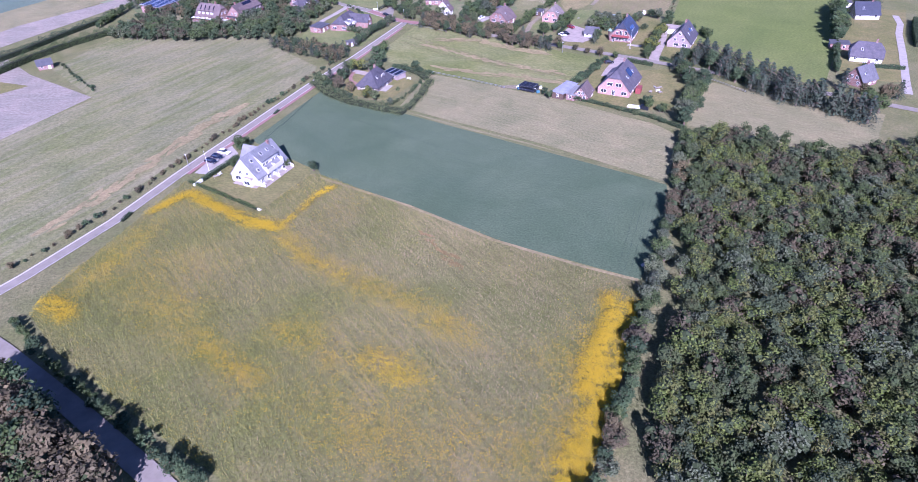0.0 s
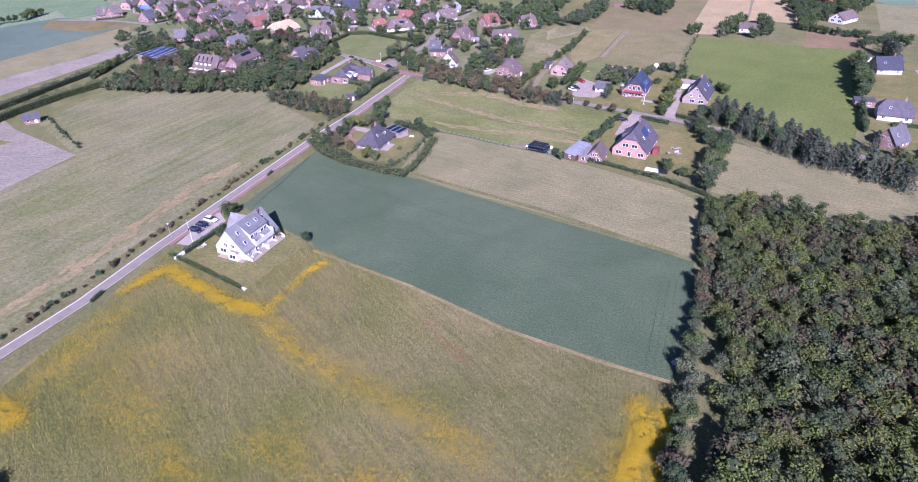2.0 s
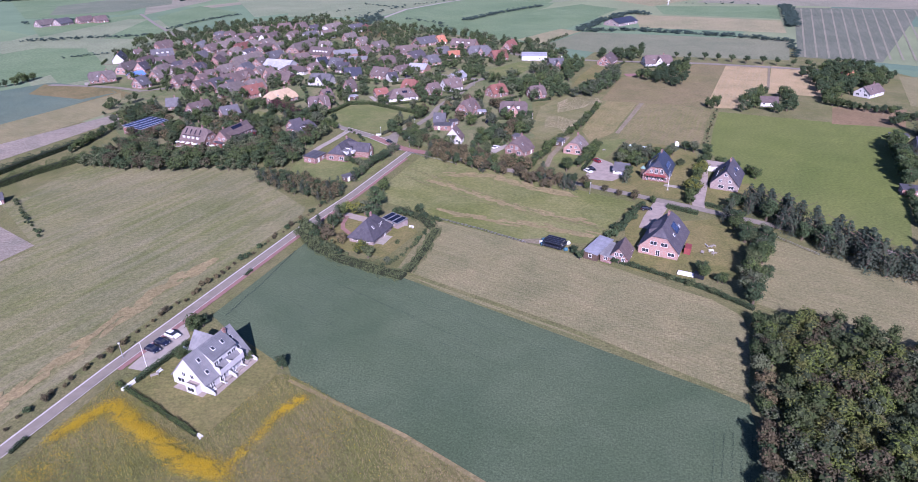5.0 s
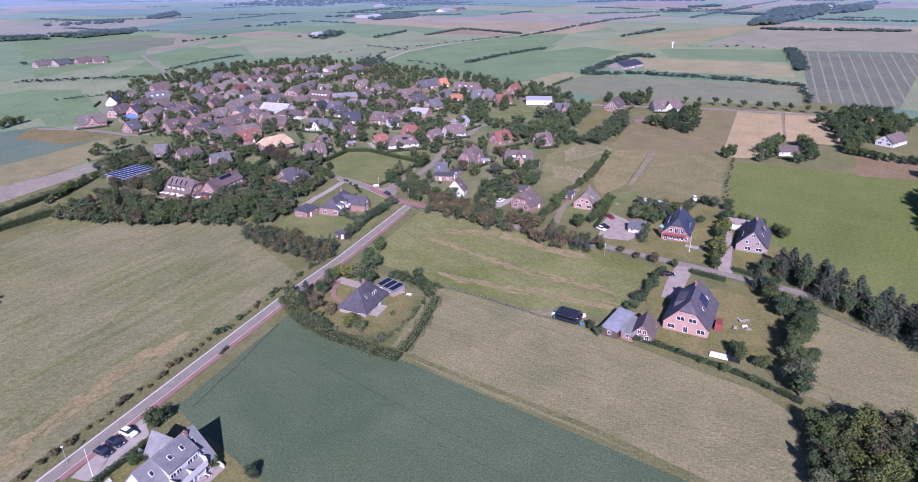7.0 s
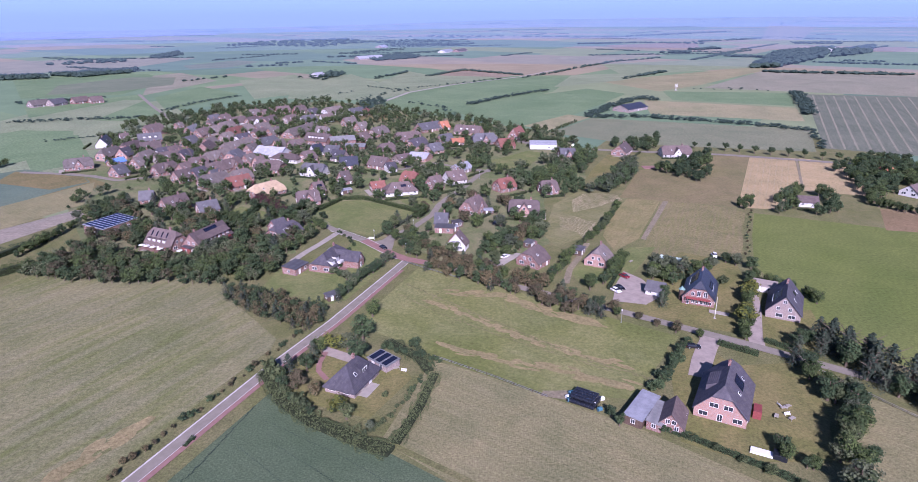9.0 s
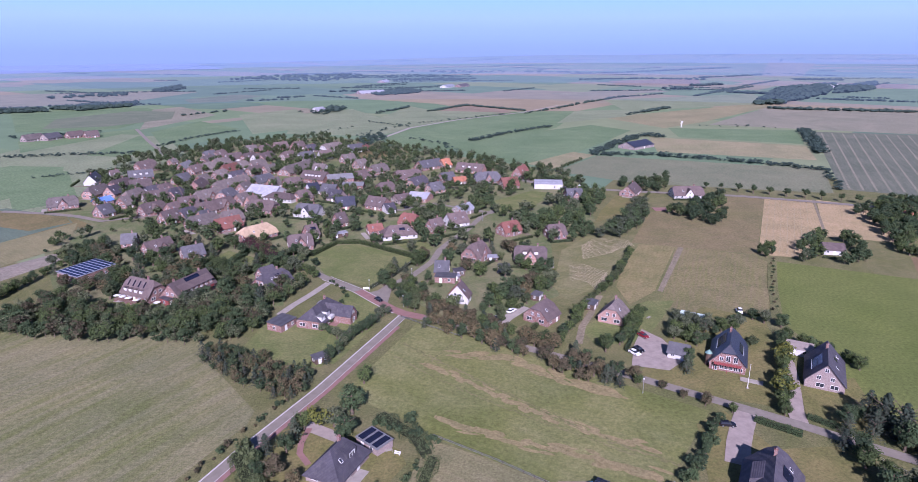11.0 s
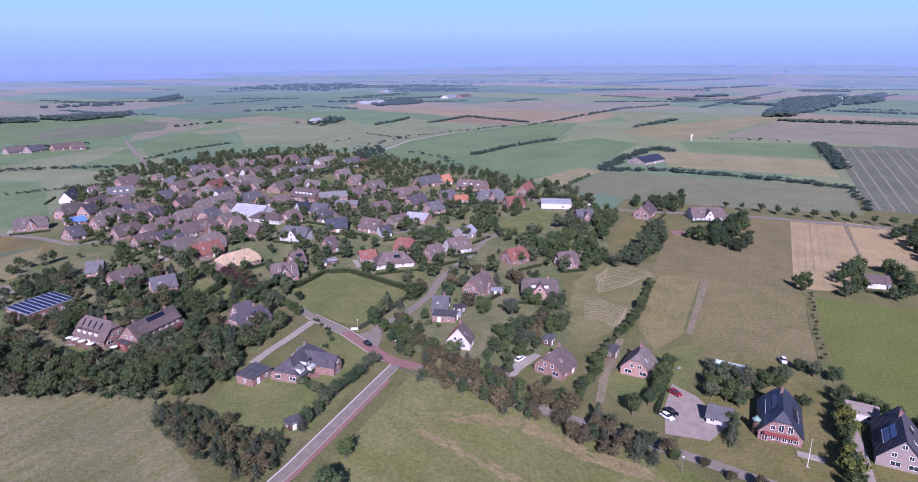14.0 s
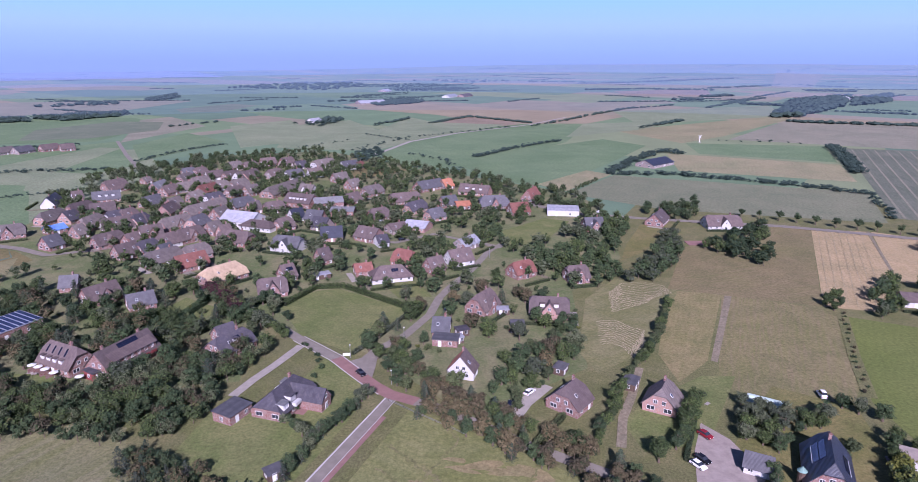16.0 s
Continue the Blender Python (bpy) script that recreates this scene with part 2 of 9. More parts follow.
LAWN = field_mat("garden_lawn", (0.143, 0.140, 0.050), (0.183, 0.159, 0.068), (0.120, 0.124, 0.046), 20, 1.2, 0.3, 0.06, 1.2, 0.15)
GREENLAWN = field_mat("green_garden_lawn", (0.125, 0.150, 0.051), (0.166, 0.171, 0.070), (0.112, 0.136, 0.049), 20, 1.2, 0.3, 0.06, 1.2, 0.15)
OLIVE = field_mat("olive_fallow", (0.158, 0.156, 0.062), (0.187, 0.169, 0.077), (0.210, 0.167, 0.099), 66, 1.3, 0.6, 0.03, 0.8, 0.15, 0.12)
ROUGHBROWN = field_mat("brownish_rough_grass", (0.184, 0.155, 0.078), (0.164, 0.151, 0.068), (0.203, 0.163, 0.093), 20, 2.2, 0.5, 0.022, 0.8, 0.15, 0.1)
DRYGRASS = field_mat("dry_yellowish_grass", (0.196, 0.177, 0.079), (0.239, 0.200, 0.099), (0.165, 0.161, 0.064), 66, 1.6, 0.5, 0.05, 0.9, 0.15, 0.1)
PASTURE = field_mat("bright_pasture", (0.120, 0.147, 0.039), (0.133, 0.154, 0.047), (0.108, 0.135, 0.039), 60, 1.5, 0.35, 0.012, 0.9, 0.1)
STUBBLE = field_mat("stubble_field", (0.349, 0.269, 0.145), (0.308, 0.242, 0.126), (0.378, 0.293, 0.174), 66, 1.2, 0.55, 0.03, 0.9, 0.1)
FALLOW = field_mat("fallow_field", (0.168, 0.143, 0.064), (0.146, 0.131, 0.055), (0.191, 0.152, 0.082), 66, 1.0, 0.6, 0.03, 0.8, 0.15)
GREYGREEN = field_mat("grey_green_crop", (0.133, 0.158, 0.102), (0.147, 0.170, 0.112), (0.171, 0.180, 0.131), -3, 2.0, 0.4, 0.01, 0.6, 0.1)
TRAMLINE = field_mat("dark_crop_with_tramlines", (0.110, 0.126, 0.087), (0.126, 0.140, 0.098), (0.173, 0.173, 0.134), 66, 3.0, 0.6, 0.01, 0.6, 0.1)
# these two far pastures carry bluish distance haze in their base colours
MIDGREEN = field_mat("green_grazing_land", (0.120, 0.180, 0.088), (0.145, 0.204, 0.107), (0.137, 0.182, 0.093), 20, 3.0, 0.4, 0.008, 0.5, 0.1)
PALEGREEN = field_mat("pale_grazing_land", (0.178, 0.216, 0.123), (0.200, 0.232, 0.136), (0.212, 0.222, 0.154), 20, 3.0, 0.4, 0.008, 0.5, 0.1)
OLIVEGREY = field_mat("olive_grey_crop", (0.158, 0.173, 0.105), (0.173, 0.185, 0.114), (0.184, 0.185, 0.122), 66, 2.0, 0.4, 0.012, 0.6, 0.15)
TANFIELD = field_mat("tan_stubble_far_off", (0.237, 0.212, 0.120), (0.218, 0.212, 0.114), (0.249, 0.218, 0.131), 20, 3.0, 0.4, 0.008, 0.5, 0.15)
PALESTUBBLE = field_mat("pale_mown_strip", (0.256, 0.230, 0.132), (0.214, 0.212, 0.112), (0.284, 0.250, 0.152), 66, 1.6, 0.5, 0.012, 0.6, 0.15)
# greyed and blued in its base colour for distance haze
BROWNFIELD = field_mat("grey_brown_field", (0.211, 0.204, 0.145), (0.228, 0.218, 0.157), (0.196, 0.192, 0.135), 20, 3.0, 0.4, 0.008, 0.5, 0.1)
PADDOCK = field_mat("mown_dry_paddock", (0.162, 0.161, 0.069), (0.204, 0.190, 0.096), (0.141, 0.145, 0.059), 40, 1.6, 0.5, 0.045, 0.9, 0.15)
BROWNSOIL = field_mat("dull_brown_soil", (0.192, 0.139, 0.078), (0.213, 0.152, 0.088), (0.172, 0.132, 0.070), 20, 2.0, 0.4, 0.02, 0.8, 0.1)
REDFIELD = field_mat("red_brown_soil", (0.226, 0.177, 0.129), (0.241, 0.187, 0.134), (0.214, 0.175, 0.123), 20, 3.0, 0.4, 0.01, 0.5, 0.1)
VERGE = field_mat("rough_verge_grass", (0.129, 0.137, 0.052), (0.172, 0.162, 0.077), (0.138, 0.139, 0.063), 66, 1.2, 0.4, 0.05, 1.4, 0.3, 0.14)
GARDENS = field_mat("village_gardens", (0.112, 0.144, 0.057), (0.201, 0.188, 0.103), (0.129, 0.139, 0.065), 20, 2.0, 0.4, 0.035, 1.0, 0.3)
DIRT = field_mat("bare_earth", (0.203, 0.173, 0.119), (0.237, 0.204, 0.143), (0.170, 0.147, 0.095), 66, 0.8, 0.5, 0.1, 1.0, 0.1)
ASPHALT = plain_mat("worn_grey_asphalt", (0.205, 0.182, 0.150), 0.9, 0, 0.16, 0.35, 0.01, 0.2)
BIKEPATH = plain_mat("red_paving", (0.235, 0.135, 0.12), 0.9, 0, 0.14, 0.4, 0.01, 0.2)
PAVING = plain_mat("pale_concrete_paving", (0.30, 0.27, 0.235), 0.9, 0, 0.15, 0.4, 0.01, 0.2)
PINKPAVE = plain_mat("pinkish_block_paving", (0.285, 0.240, 0.210), 0.9, 0, 0.18, 0.4, 0.01, 0.2)
LINE = plain_mat("white_road_line", (0.44, 0.41, 0.39), 0.8, 0, 0.12, 0.8)
WHITE = plain_mat("white_render", (0.460, 0.446, 0.437), 0.8, 0, 0.07, 0.6, 0.004)
BRICK = brick_mat("red_brick", (0.206, 0.092, 0.074), (0.163, 0.074, 0.060))
PINKBRICK = brick_mat("pale_red_brick", (0.36, 0.195, 0.150), (0.29, 0.155, 0.122))
GREYBRICK = brick_mat("pale_grey_brick", (0.238, 0.185, 0.168), (0.202, 0.159, 0.147))
ROOFS = {
    "brown": roof_mat("brown_tile", (0.110, 0.085, 0.080)),
    "red": roof_mat("red_tile", (0.175, 0.076, 0.060)),
    "dark": roof_mat("dark_tile", (0.066, 0.062, 0.074)),
    "slate": roof_mat("blue_grey_slate", (0.088, 0.088, 0.096), 0.25, 0.6, 0.1),
    "grey": roof_mat("light_grey_tile", (0.168, 0.172, 0.176), 0.33, 0.7, 0.08),
    "thatch": roof_mat("weathered_thatch", (0.136, 0.118, 0.110), 0.5, 0.95, 0.25, 0.05),
    "orange": roof_mat("orange_tile", (0.34, 0.145, 0.085), 0.33, 0.8, 0.05),
    "straw": roof_mat("fresh_reed_thatch", (0.37, 0.285, 0.185), 0.5, 0.95, 0.0, 0.05),
    "blue": roof_mat("dark_blue_glazed_tile", (0.032, 0.036, 0.052), 0.33, 0.35, 0.03, 0.5),
    "pale": roof_mat("pale_sheet_roof", (0.27, 0.28, 0.31), 0.6, 0.6, 0.1),
    "white": plain_mat("white_roof_sheet", (0.52, 0.52, 0.52), 0.5, 0, 0.06, 0.2),
    "tarp": plain_mat("bright_blue_sheet", (0.12, 0.22, 0.52), 0.5, 0, 0.15, 0.5),
}
WALLS = {"white": WHITE, "brick": BRICK, "pink": PINKBRICK, "greybrick": GREYBRICK}
FRAME = plain_mat("white_painted_frame", (0.62, 0.62, 0.60), 0.5, 0, 0.05, 2.0)
WOODDARK = plain_mat("dark_stained_wood", (0.09, 0.06, 0.045), 0.7, 0, 0.3, 2.0)
REDWOOD = plain_mat("red_painted_wood", (0.20, 0.05, 0.048), 0.6, 0, 0.2, 2.0)
METAL = plain_mat("grey_galvanised_metal", (0.45, 0.46, 0.47), 0.4, 0.8, 0.1, 2.0)
GLASS = plain_mat("dark_window_glass", (0.03, 0.035, 0.045), 0.06, 0, 0.2, 0.5, 0, 0.6)
SOLAR = plain_mat("solar_cells", (0.012, 0.015, 0.030), 0.15, 0, 0.2, 0.5, 0, 0.5)
SOLARBLUE = plain_mat("blue_solar_cells", (0.026, 0.036, 0.078), 0.25, 0, 0.15, 0.3, 0, 0.5)
BARK = plain_mat("bark", (0.12, 0.09, 0.065), 0.95, 0, 0.3, 3.0, 0.03)
BLACKFOIL = plain_mat("black_wrap_foil", (0.012, 0.014, 0.02), 0.3, 0, 0.3, 1.0, 0, 0.5)
RUBBER = plain_mat("black_rubber", (0.02, 0.02, 0.02), 0.8)
LEAVES = {
    "oak": leaf_mat("oak_leaves", (0.049, 0.080, 0.029), (0.101, 0.130, 0.052), (0.069, 0.100, 0.041)),
    "maple": leaf_mat("bright_leaves", (0.064, 0.088, 0.041), (0.116, 0.139, 0.068), (0.088, 0.111, 0.057)),
    "dark": leaf_mat("dark_leaves", (0.039, 0.067, 0.036), (0.076, 0.110, 0.055), (0.054, 0.083, 0.044)),
    "brown": leaf_mat("brownish_leaves", (0.088, 0.078, 0.046), (0.146, 0.119, 0.075), (0.109, 0.096, 0.055)),
    "grey": leaf_mat("grey_green_leaves", (0.076, 0.095, 0.055), (0.132, 0.150, 0.098), (0.091, 0.109, 0.067)),
    "pine": leaf_mat("pine_needles", (0.035, 0.057, 0.038), (0.080, 0.103, 0.072), (0.077, 0.078, 0.063)),
    "copper": leaf_mat("copper_leaves", (0.050, 0.022, 0.028), (0.090, 0.043, 0.051), (0.062, 0.029, 0.036)),
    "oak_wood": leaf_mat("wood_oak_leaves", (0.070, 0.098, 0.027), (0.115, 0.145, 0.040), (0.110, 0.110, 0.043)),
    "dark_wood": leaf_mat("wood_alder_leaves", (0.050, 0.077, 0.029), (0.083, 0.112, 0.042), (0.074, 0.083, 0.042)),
    "lime": leaf_mat("yellow_green_leaves", (0.115, 0.131, 0.030), (0.176, 0.180, 0.046), (0.124, 0.140, 0.036)),
    # bluer than the near leaves: distance haze put into the colour
    "far": leaf_mat("haze_tinted_far_leaves", (0.050, 0.080, 0.068), (0.068, 0.102, 0.086), (0.056, 0.088, 0.080)),
}
# inner foliage of crowns, its colour darkened for the shade between the leaves
INNER = plain_mat("inner_leaves_painted_shade", (0.030, 0.042, 0.015), 0.95, 0, 0.35, 1.2)
# hedge insides nearly black: the shade in them put into the colour
HEDGECORE = plain_mat("hedge_inside_shade", (0.022, 0.030, 0.012), 0.95, 0, 0.3, 1.0)


# ------------------------------------------------------------ mesh tools
def mesh_of(name, verts, faces, mats, index=None):
    me = bpy.data.meshes.new(name)
    me.from_pydata([tuple(v) for v in verts], [], [tuple(f) for f in faces])
    for m in mats if isinstance(mats, (list, tuple)) else [mats]:
        me.materials.append(m)
    if index is not None:
        me.polygons.foreach_set("material_index", index)
    me.update()
    return me


def quads_mesh(name, verts, mat, inner=None):
    """A mesh of loose quads from an array of 4 n corners; inner marks those of inner foliage, coloured dark as shade.
    """
    n = len(verts) // 4
    me = bpy.data.meshes.new(name)
    me.vertices.add(4 * n)
    me.vertices.foreach_set("co", np.asarray(verts, dtype=np.float32).ravel())
    me.loops.add(4 * n)
    me.loops.foreach_set("vertex_index", np.arange(4 * n, dtype=np.int32))
    me.polygons.add(n)
    me.polygons.foreach_set("loop_start", np.arange(0, 4 * n, 4, dtype=np.int32))
    me.materials.append(mat)
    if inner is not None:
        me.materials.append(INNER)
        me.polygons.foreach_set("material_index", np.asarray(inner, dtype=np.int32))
    me.update(calc_edges=True)
    return me


def part(name, me, parent, label="", m=None):
    ob = new(name, me)
    ob.parent = parent
    if m is not None:
        ob.matrix_basis = m
    return tagged(ob, label)


def box(x0, y0, z0, x1, y1, z1):
    v = [(x, y, z) for z in (z0, z1) for x, y in ((x0, y0), (x1, y0), (x1, y1), (x0, y1))]
    f = [(3, 2, 1, 0), (4, 5, 6, 7), (0, 1, 5, 4), (1, 2, 6, 5), (2, 3, 7, 6), (3, 0, 4, 7)]
    return v, f


def join(*pieces):
    V, F = [], []
    for v, f in pieces:
        F += [tuple(i + len(V) for i in q) for q in f]
        V += list(v)
    return V, F


def bevel_box(x0, y0, z0, x1, y1, z1, b):
    """A box with its upper edges rounded off."""
    v = [(x, y, z) for z in (z0, z1 - b) for x, y in ((x0, y0), (x1, y0), (x1, y1), (x0, y1))]
    v += [(x, y, z1) for x, y in ((x0 + b, y0 + b), (x1 - b, y0 + b), (x1 - b, y1 - b), (x0 + b, y1 - b))]
    f = [(3, 2, 1, 0), (8, 9, 10, 11)]
    for k in (0, 4):
        f += [(k + i, k + (i + 1) % 4, k + 4 + (i + 1) % 4, k + 4 + i) for i in range(4)]
    return v, f


def cylinder(r0, r1, z0, z1, n=8, x=0.0, y=0.0):
    v = [(x + r * math.cos(2 * math.pi * i / n), y + r * math.sin(2 * math.pi * i / n), z) for r, z in ((r0, z0), (r1, z1)) for i in range(n)]
    f = [tuple(range(n - 1, -1, -1)), tuple(range(n, 2 * n))] + [(i, (i + 1) % n, n + (i + 1) % n, n + i) for i in range(n)]
    return v, f


def inside(px, py, poly):
    """Which of the points lie in the outline."""
    ok = np.zeros(len(px), bool)
    for (x0, y0), (x1, y1) in zip(poly, poly[1:] + poly[:1]):
        with np.errstate(divide="ignore", invalid="ignore"):
            cut = ((y0 > py) != (y1 > py)) & (px < (x1 - x0) * (py - y0) / (y1 - y0) + x0)
        ok ^= cut
    return ok


def spread(poly, spacing, rng):
    """Points over an outline, on a shaken grid."""
    xs, ys = [p[0] for p in poly], [p[1] for p in poly]
    gx, gy = np.meshgrid(np.arange(min(xs), max(xs), spacing), np.arange(min(ys), max(ys), spacing))
    px = gx.ravel() + rng.uniform(-0.5, 0.5, gx.size) * spacing
    py = gy.ravel() + rng.uniform(-0.5, 0.5, gx.size) * spacing
    ok = inside(px, py, poly)
    return px[ok], py[ok]


def along(points, step):
    """Points every step metres along a line, with the direction there."""
    out, rest = [], 0.0
    for (x0, y0), (x1, y1) in zip(points, points[1:]):
        d = math.hypot(x1 - x0, y1 - y0)
        s = rest
        while s < d:
            out.append((x0 + (x1 - x0) * s / d, y0 + (y1 - y0) * s / d, math.atan2(y1 - y0, x1 - x0)))
            s += step
        rest = s - d
    return out


LEVEL = [0.02]


def rise(x, y):
    """The far land swells to a low ridge, but for the coast in the north-west."""
    r = math.hypot(x, y - 90)
    if r < 2600:
        return 0.0
    side = min(max((x / r + 0.42) / 0.75, 0.0), 1.0)
    wave = 1 + 0.06 * math.sin(x * 0.0031 + 1.0)
    return 50 * side * side * (3 - 2 * side) * wave * ((r - 2600) / 2000) ** 1.2


def patch(name, poly, mat, label, category="field", z=None):
    """A flat stretch of ground, each a little above the one laid before."""
    if z is None:
        LEVEL[0] += 0.0016
        z = LEVEL[0]
    me = mesh_of(name, [(x, y, z + rise(x, y) * 1.02) for x, y in poly], [tuple(range(len(poly)))], mat)
    if me.polygons[0].normal.z < 0:
        me.flip_normals()
    return tagged(new(name, me), label, category, "", "structure")


def strip(name, points, width, mat, z, label, category="road", shift=0.0, thick=0.0):
    """A band along a line, shifted to the left of it by shift, with mitred bends."""
    left, right = [], []
    n = len(points)
    for i in range(n):
        a = Vector(points[max(i - 1, 0)])
        b = Vector(points[i])
        c = Vector(points[min(i + 1, n - 1)])
        d = ((b - a).normalized() if i else Vector((0, 0))) + ((c - b).normalized() if i < n - 1 else Vector((0, 0)))
        d.normalize()
        side = Vector((-d.y, d.x))
        left.append(b + side * (shift + width / 2))
        right.append(b + side * (shift - width / 2))
    v = [(p.x, p.y, z) for p in left] + [(p.x, p.y, z) for p in right]
    f = [(i, n + i, n + i + 1, i + 1) for i in range(n - 1)]
    if thick:
        v += [(x, y, z - thick) for x, y, z in v]
        m = 2 * n
        f += [(i + 1, m + i + 1, m + i, i) for i in range(n - 1)] + [(n + i, m + n + i, m + n + i + 1, n + i + 1) for i in range(n - 1)]
    me = mesh_of(name, v, f, mat)
    return tagged(new(name, me), label, category, "", "structure")


# ------------------------------------------------------------ ground and fields
gv, gf = [], []
RING = (0, 60, 140, 260, 420, 650, 1000, 1600, 2500, 2750, 3000, 3300, 3600, 3900, 4300, 4640)
for r in RING:
    for a in range(48 * 4):
        gx, gy = r * math.cos(a * math.pi / 96), 90 + r * math.sin(a * math.pi / 96)
        gv.append((gx, gy, rise(gx, gy) - 0.02))
for k in range(len(RING) - 1):
    gf += [(k * 192 + a, (k + 1) * 192 + a, (k + 1) * 192 + (a + 1) % 192, k * 192 + (a + 1) % 192) for a in range(192)]
ground_me = mesh_of("ground", gv, gf, FARMLAND)
tagged(new("ground", ground_me), "flat green farmland that reaches to the horizon", "ground", "", "structure")

# the wall glows by itself: haze and low sky as emission colours
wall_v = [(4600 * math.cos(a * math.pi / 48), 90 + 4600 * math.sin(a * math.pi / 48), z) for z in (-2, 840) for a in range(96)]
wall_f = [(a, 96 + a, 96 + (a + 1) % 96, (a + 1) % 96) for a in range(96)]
haze = tagged(new("backdrop", mesh_of("backdrop", wall_v, wall_f, backdrop_mat())), "glowing wall painted with lavender haze and low sky", "backdrop", "", "structure")
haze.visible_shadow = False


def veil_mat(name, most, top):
    """Glow painted as thin haze between the far fields, thinning out upwards."""
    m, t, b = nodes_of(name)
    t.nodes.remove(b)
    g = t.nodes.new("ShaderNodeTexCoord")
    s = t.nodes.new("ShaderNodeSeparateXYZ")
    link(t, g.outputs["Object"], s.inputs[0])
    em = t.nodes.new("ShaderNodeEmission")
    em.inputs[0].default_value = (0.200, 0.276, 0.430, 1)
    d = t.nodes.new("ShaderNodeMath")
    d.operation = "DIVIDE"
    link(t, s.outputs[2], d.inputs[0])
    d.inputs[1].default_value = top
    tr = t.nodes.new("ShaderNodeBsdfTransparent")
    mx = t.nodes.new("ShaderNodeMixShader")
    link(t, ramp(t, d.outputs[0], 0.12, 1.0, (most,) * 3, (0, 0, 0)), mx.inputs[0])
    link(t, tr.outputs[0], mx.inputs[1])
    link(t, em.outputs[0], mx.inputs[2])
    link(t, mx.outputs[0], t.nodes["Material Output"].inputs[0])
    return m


# see-through glowing rings added in front of the far land as haze
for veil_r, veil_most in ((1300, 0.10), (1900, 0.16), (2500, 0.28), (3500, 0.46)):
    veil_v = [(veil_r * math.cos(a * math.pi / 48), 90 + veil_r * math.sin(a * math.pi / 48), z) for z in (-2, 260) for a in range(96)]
    veil = tagged(new("backdrop", mesh_of("backdrop", veil_v, wall_f, veil_mat("painted_thin_haze", veil_most, 240.0))), "glowing see-through ring painted as thin bluish haze", "backdrop", "", "structure")
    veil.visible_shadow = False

patch("ground_rough_grass", [(-300, -60), (300, -60), (330, 200), (330, 420), (290, 620), (120, 600), (60, 480), (-60, 440), (-120, 400), (-300, 420)], VERGE, "rough grass between the fields", "grass")
# the village's garden land
VILLAGE = [(-248.7, 482.3), (-282.0, 562.8), (-304.8, 690.8), (-285.6, 735.7), (-238.5, 820.3), (-145.4, 851.2), (-79.5, 788.7), (8.1, 705.6), (80.8, 641.1), (95.2, 599.0), (81.1, 482.7), (48.2, 435.3), (41.4, 365.6), (2.8, 335.7), (-32.0, 375.8), (-73.8, 399.0), (-70.2, 356.1), (-124.4, 347.4), (-173.6, 375.6)]
patch("ground_gardens", VILLAGE, GARDENS, "mixed garden grass between the village houses", "gardens")
patch("meadow", [(-172.2, 336.5), (-92.6, 331.1), (-82.6, 310.4), (-58.1, 280.9), (-58.1, 262.6), (-85.1, 180.5), (-107.4, 127.9), (-112.9, 128.2), (-164.6, 208.9), (-145.3, 250.4), (-181.6, 288.9)], MEADOW, "dry mown meadow of green and straw patches")
patch("pasture", [(-445.8, 690.6), (-449.2, 819.8), (-346.3, 864.6), (-257.0, 720.0), (-265.6, 618.6), (-262.1, 532.2), (-272.0, 471.7)], PALEGREEN, "pale green grazing land beside the village")
patch("ploughed_field", [(-240.8, 320.1), (-214.5, 308.7), (-187.9, 282.1), (-146.7, 252.2), (-165.4, 204.5)], PLOUGH, "pale pinkish ploughed field with fine furrows")
patch("grass_corner", [(-210.2, 278.9), (-180.8, 267.8), (-194.3, 252.5)], LAWN, "small green grass corner beside ploughed soil")
patch("meadow", [(-15.5, 342.0), (-20.0, 338.0), (-35.5, 301.2), (-31.0, 287.0), (-20.0, 280.0), (-10.9, 272.6), (-6.5, 267.5), (23.1, 249.0), (46.8, 246.0), (70.8, 279.9)], MEADOW_B, "olive meadow with tall dry grass and wheel tracks")
patch("mown_field", [(-7.5, 266.9), (-18.6, 231.0), (-15.7, 226.8), (2.3, 212.2), (29.6, 194.0), (50.0, 179.2), (66.1, 166.4), (72.5, 179.9), (77.5, 193.1), (78.7, 198.6), (78.1, 202.1), (73.8, 209.2), (65.5, 215.3), (43.9, 234.7), (25.0, 246.9), (6.3, 259.4)], HAY, "pale beige mown hay field with faint swaths")
patch("crop_field_green", [(-53.3, 251.7), (-23.3, 230.1), (65.9, 165.4), (63.0, 151.5), (46.0, 119.9), (12.0, 139.0), (-39.9, 177.1), (-42.8, 183.6), (-50.5, 185.4), (-68.7, 205.4), (-70.0, 212.7)], GREEN_CROP, "dense blue-green crop with dark drilling rows")
patch("meadow", [(106.3, 247.6), (130.1, 231.6), (159.2, 209.9), (134.0, 175.1), (104.6, 190.6), (85.6, 206.5)], HAY, "straw-coloured mown meadow behind the wood")
patch("pasture", [(151.9, 408.2), (233.5, 368.1), (150.1, 236.4), (118.8, 276.2), (121.8, 345.1)], PASTURE, "bright green even pasture")
patch("brown_field", [(220.7, 413.8), (258.4, 405.2), (235.9, 371.5), (202.0, 380.0)], BROWNSOIL, "bare brown field between hedges")
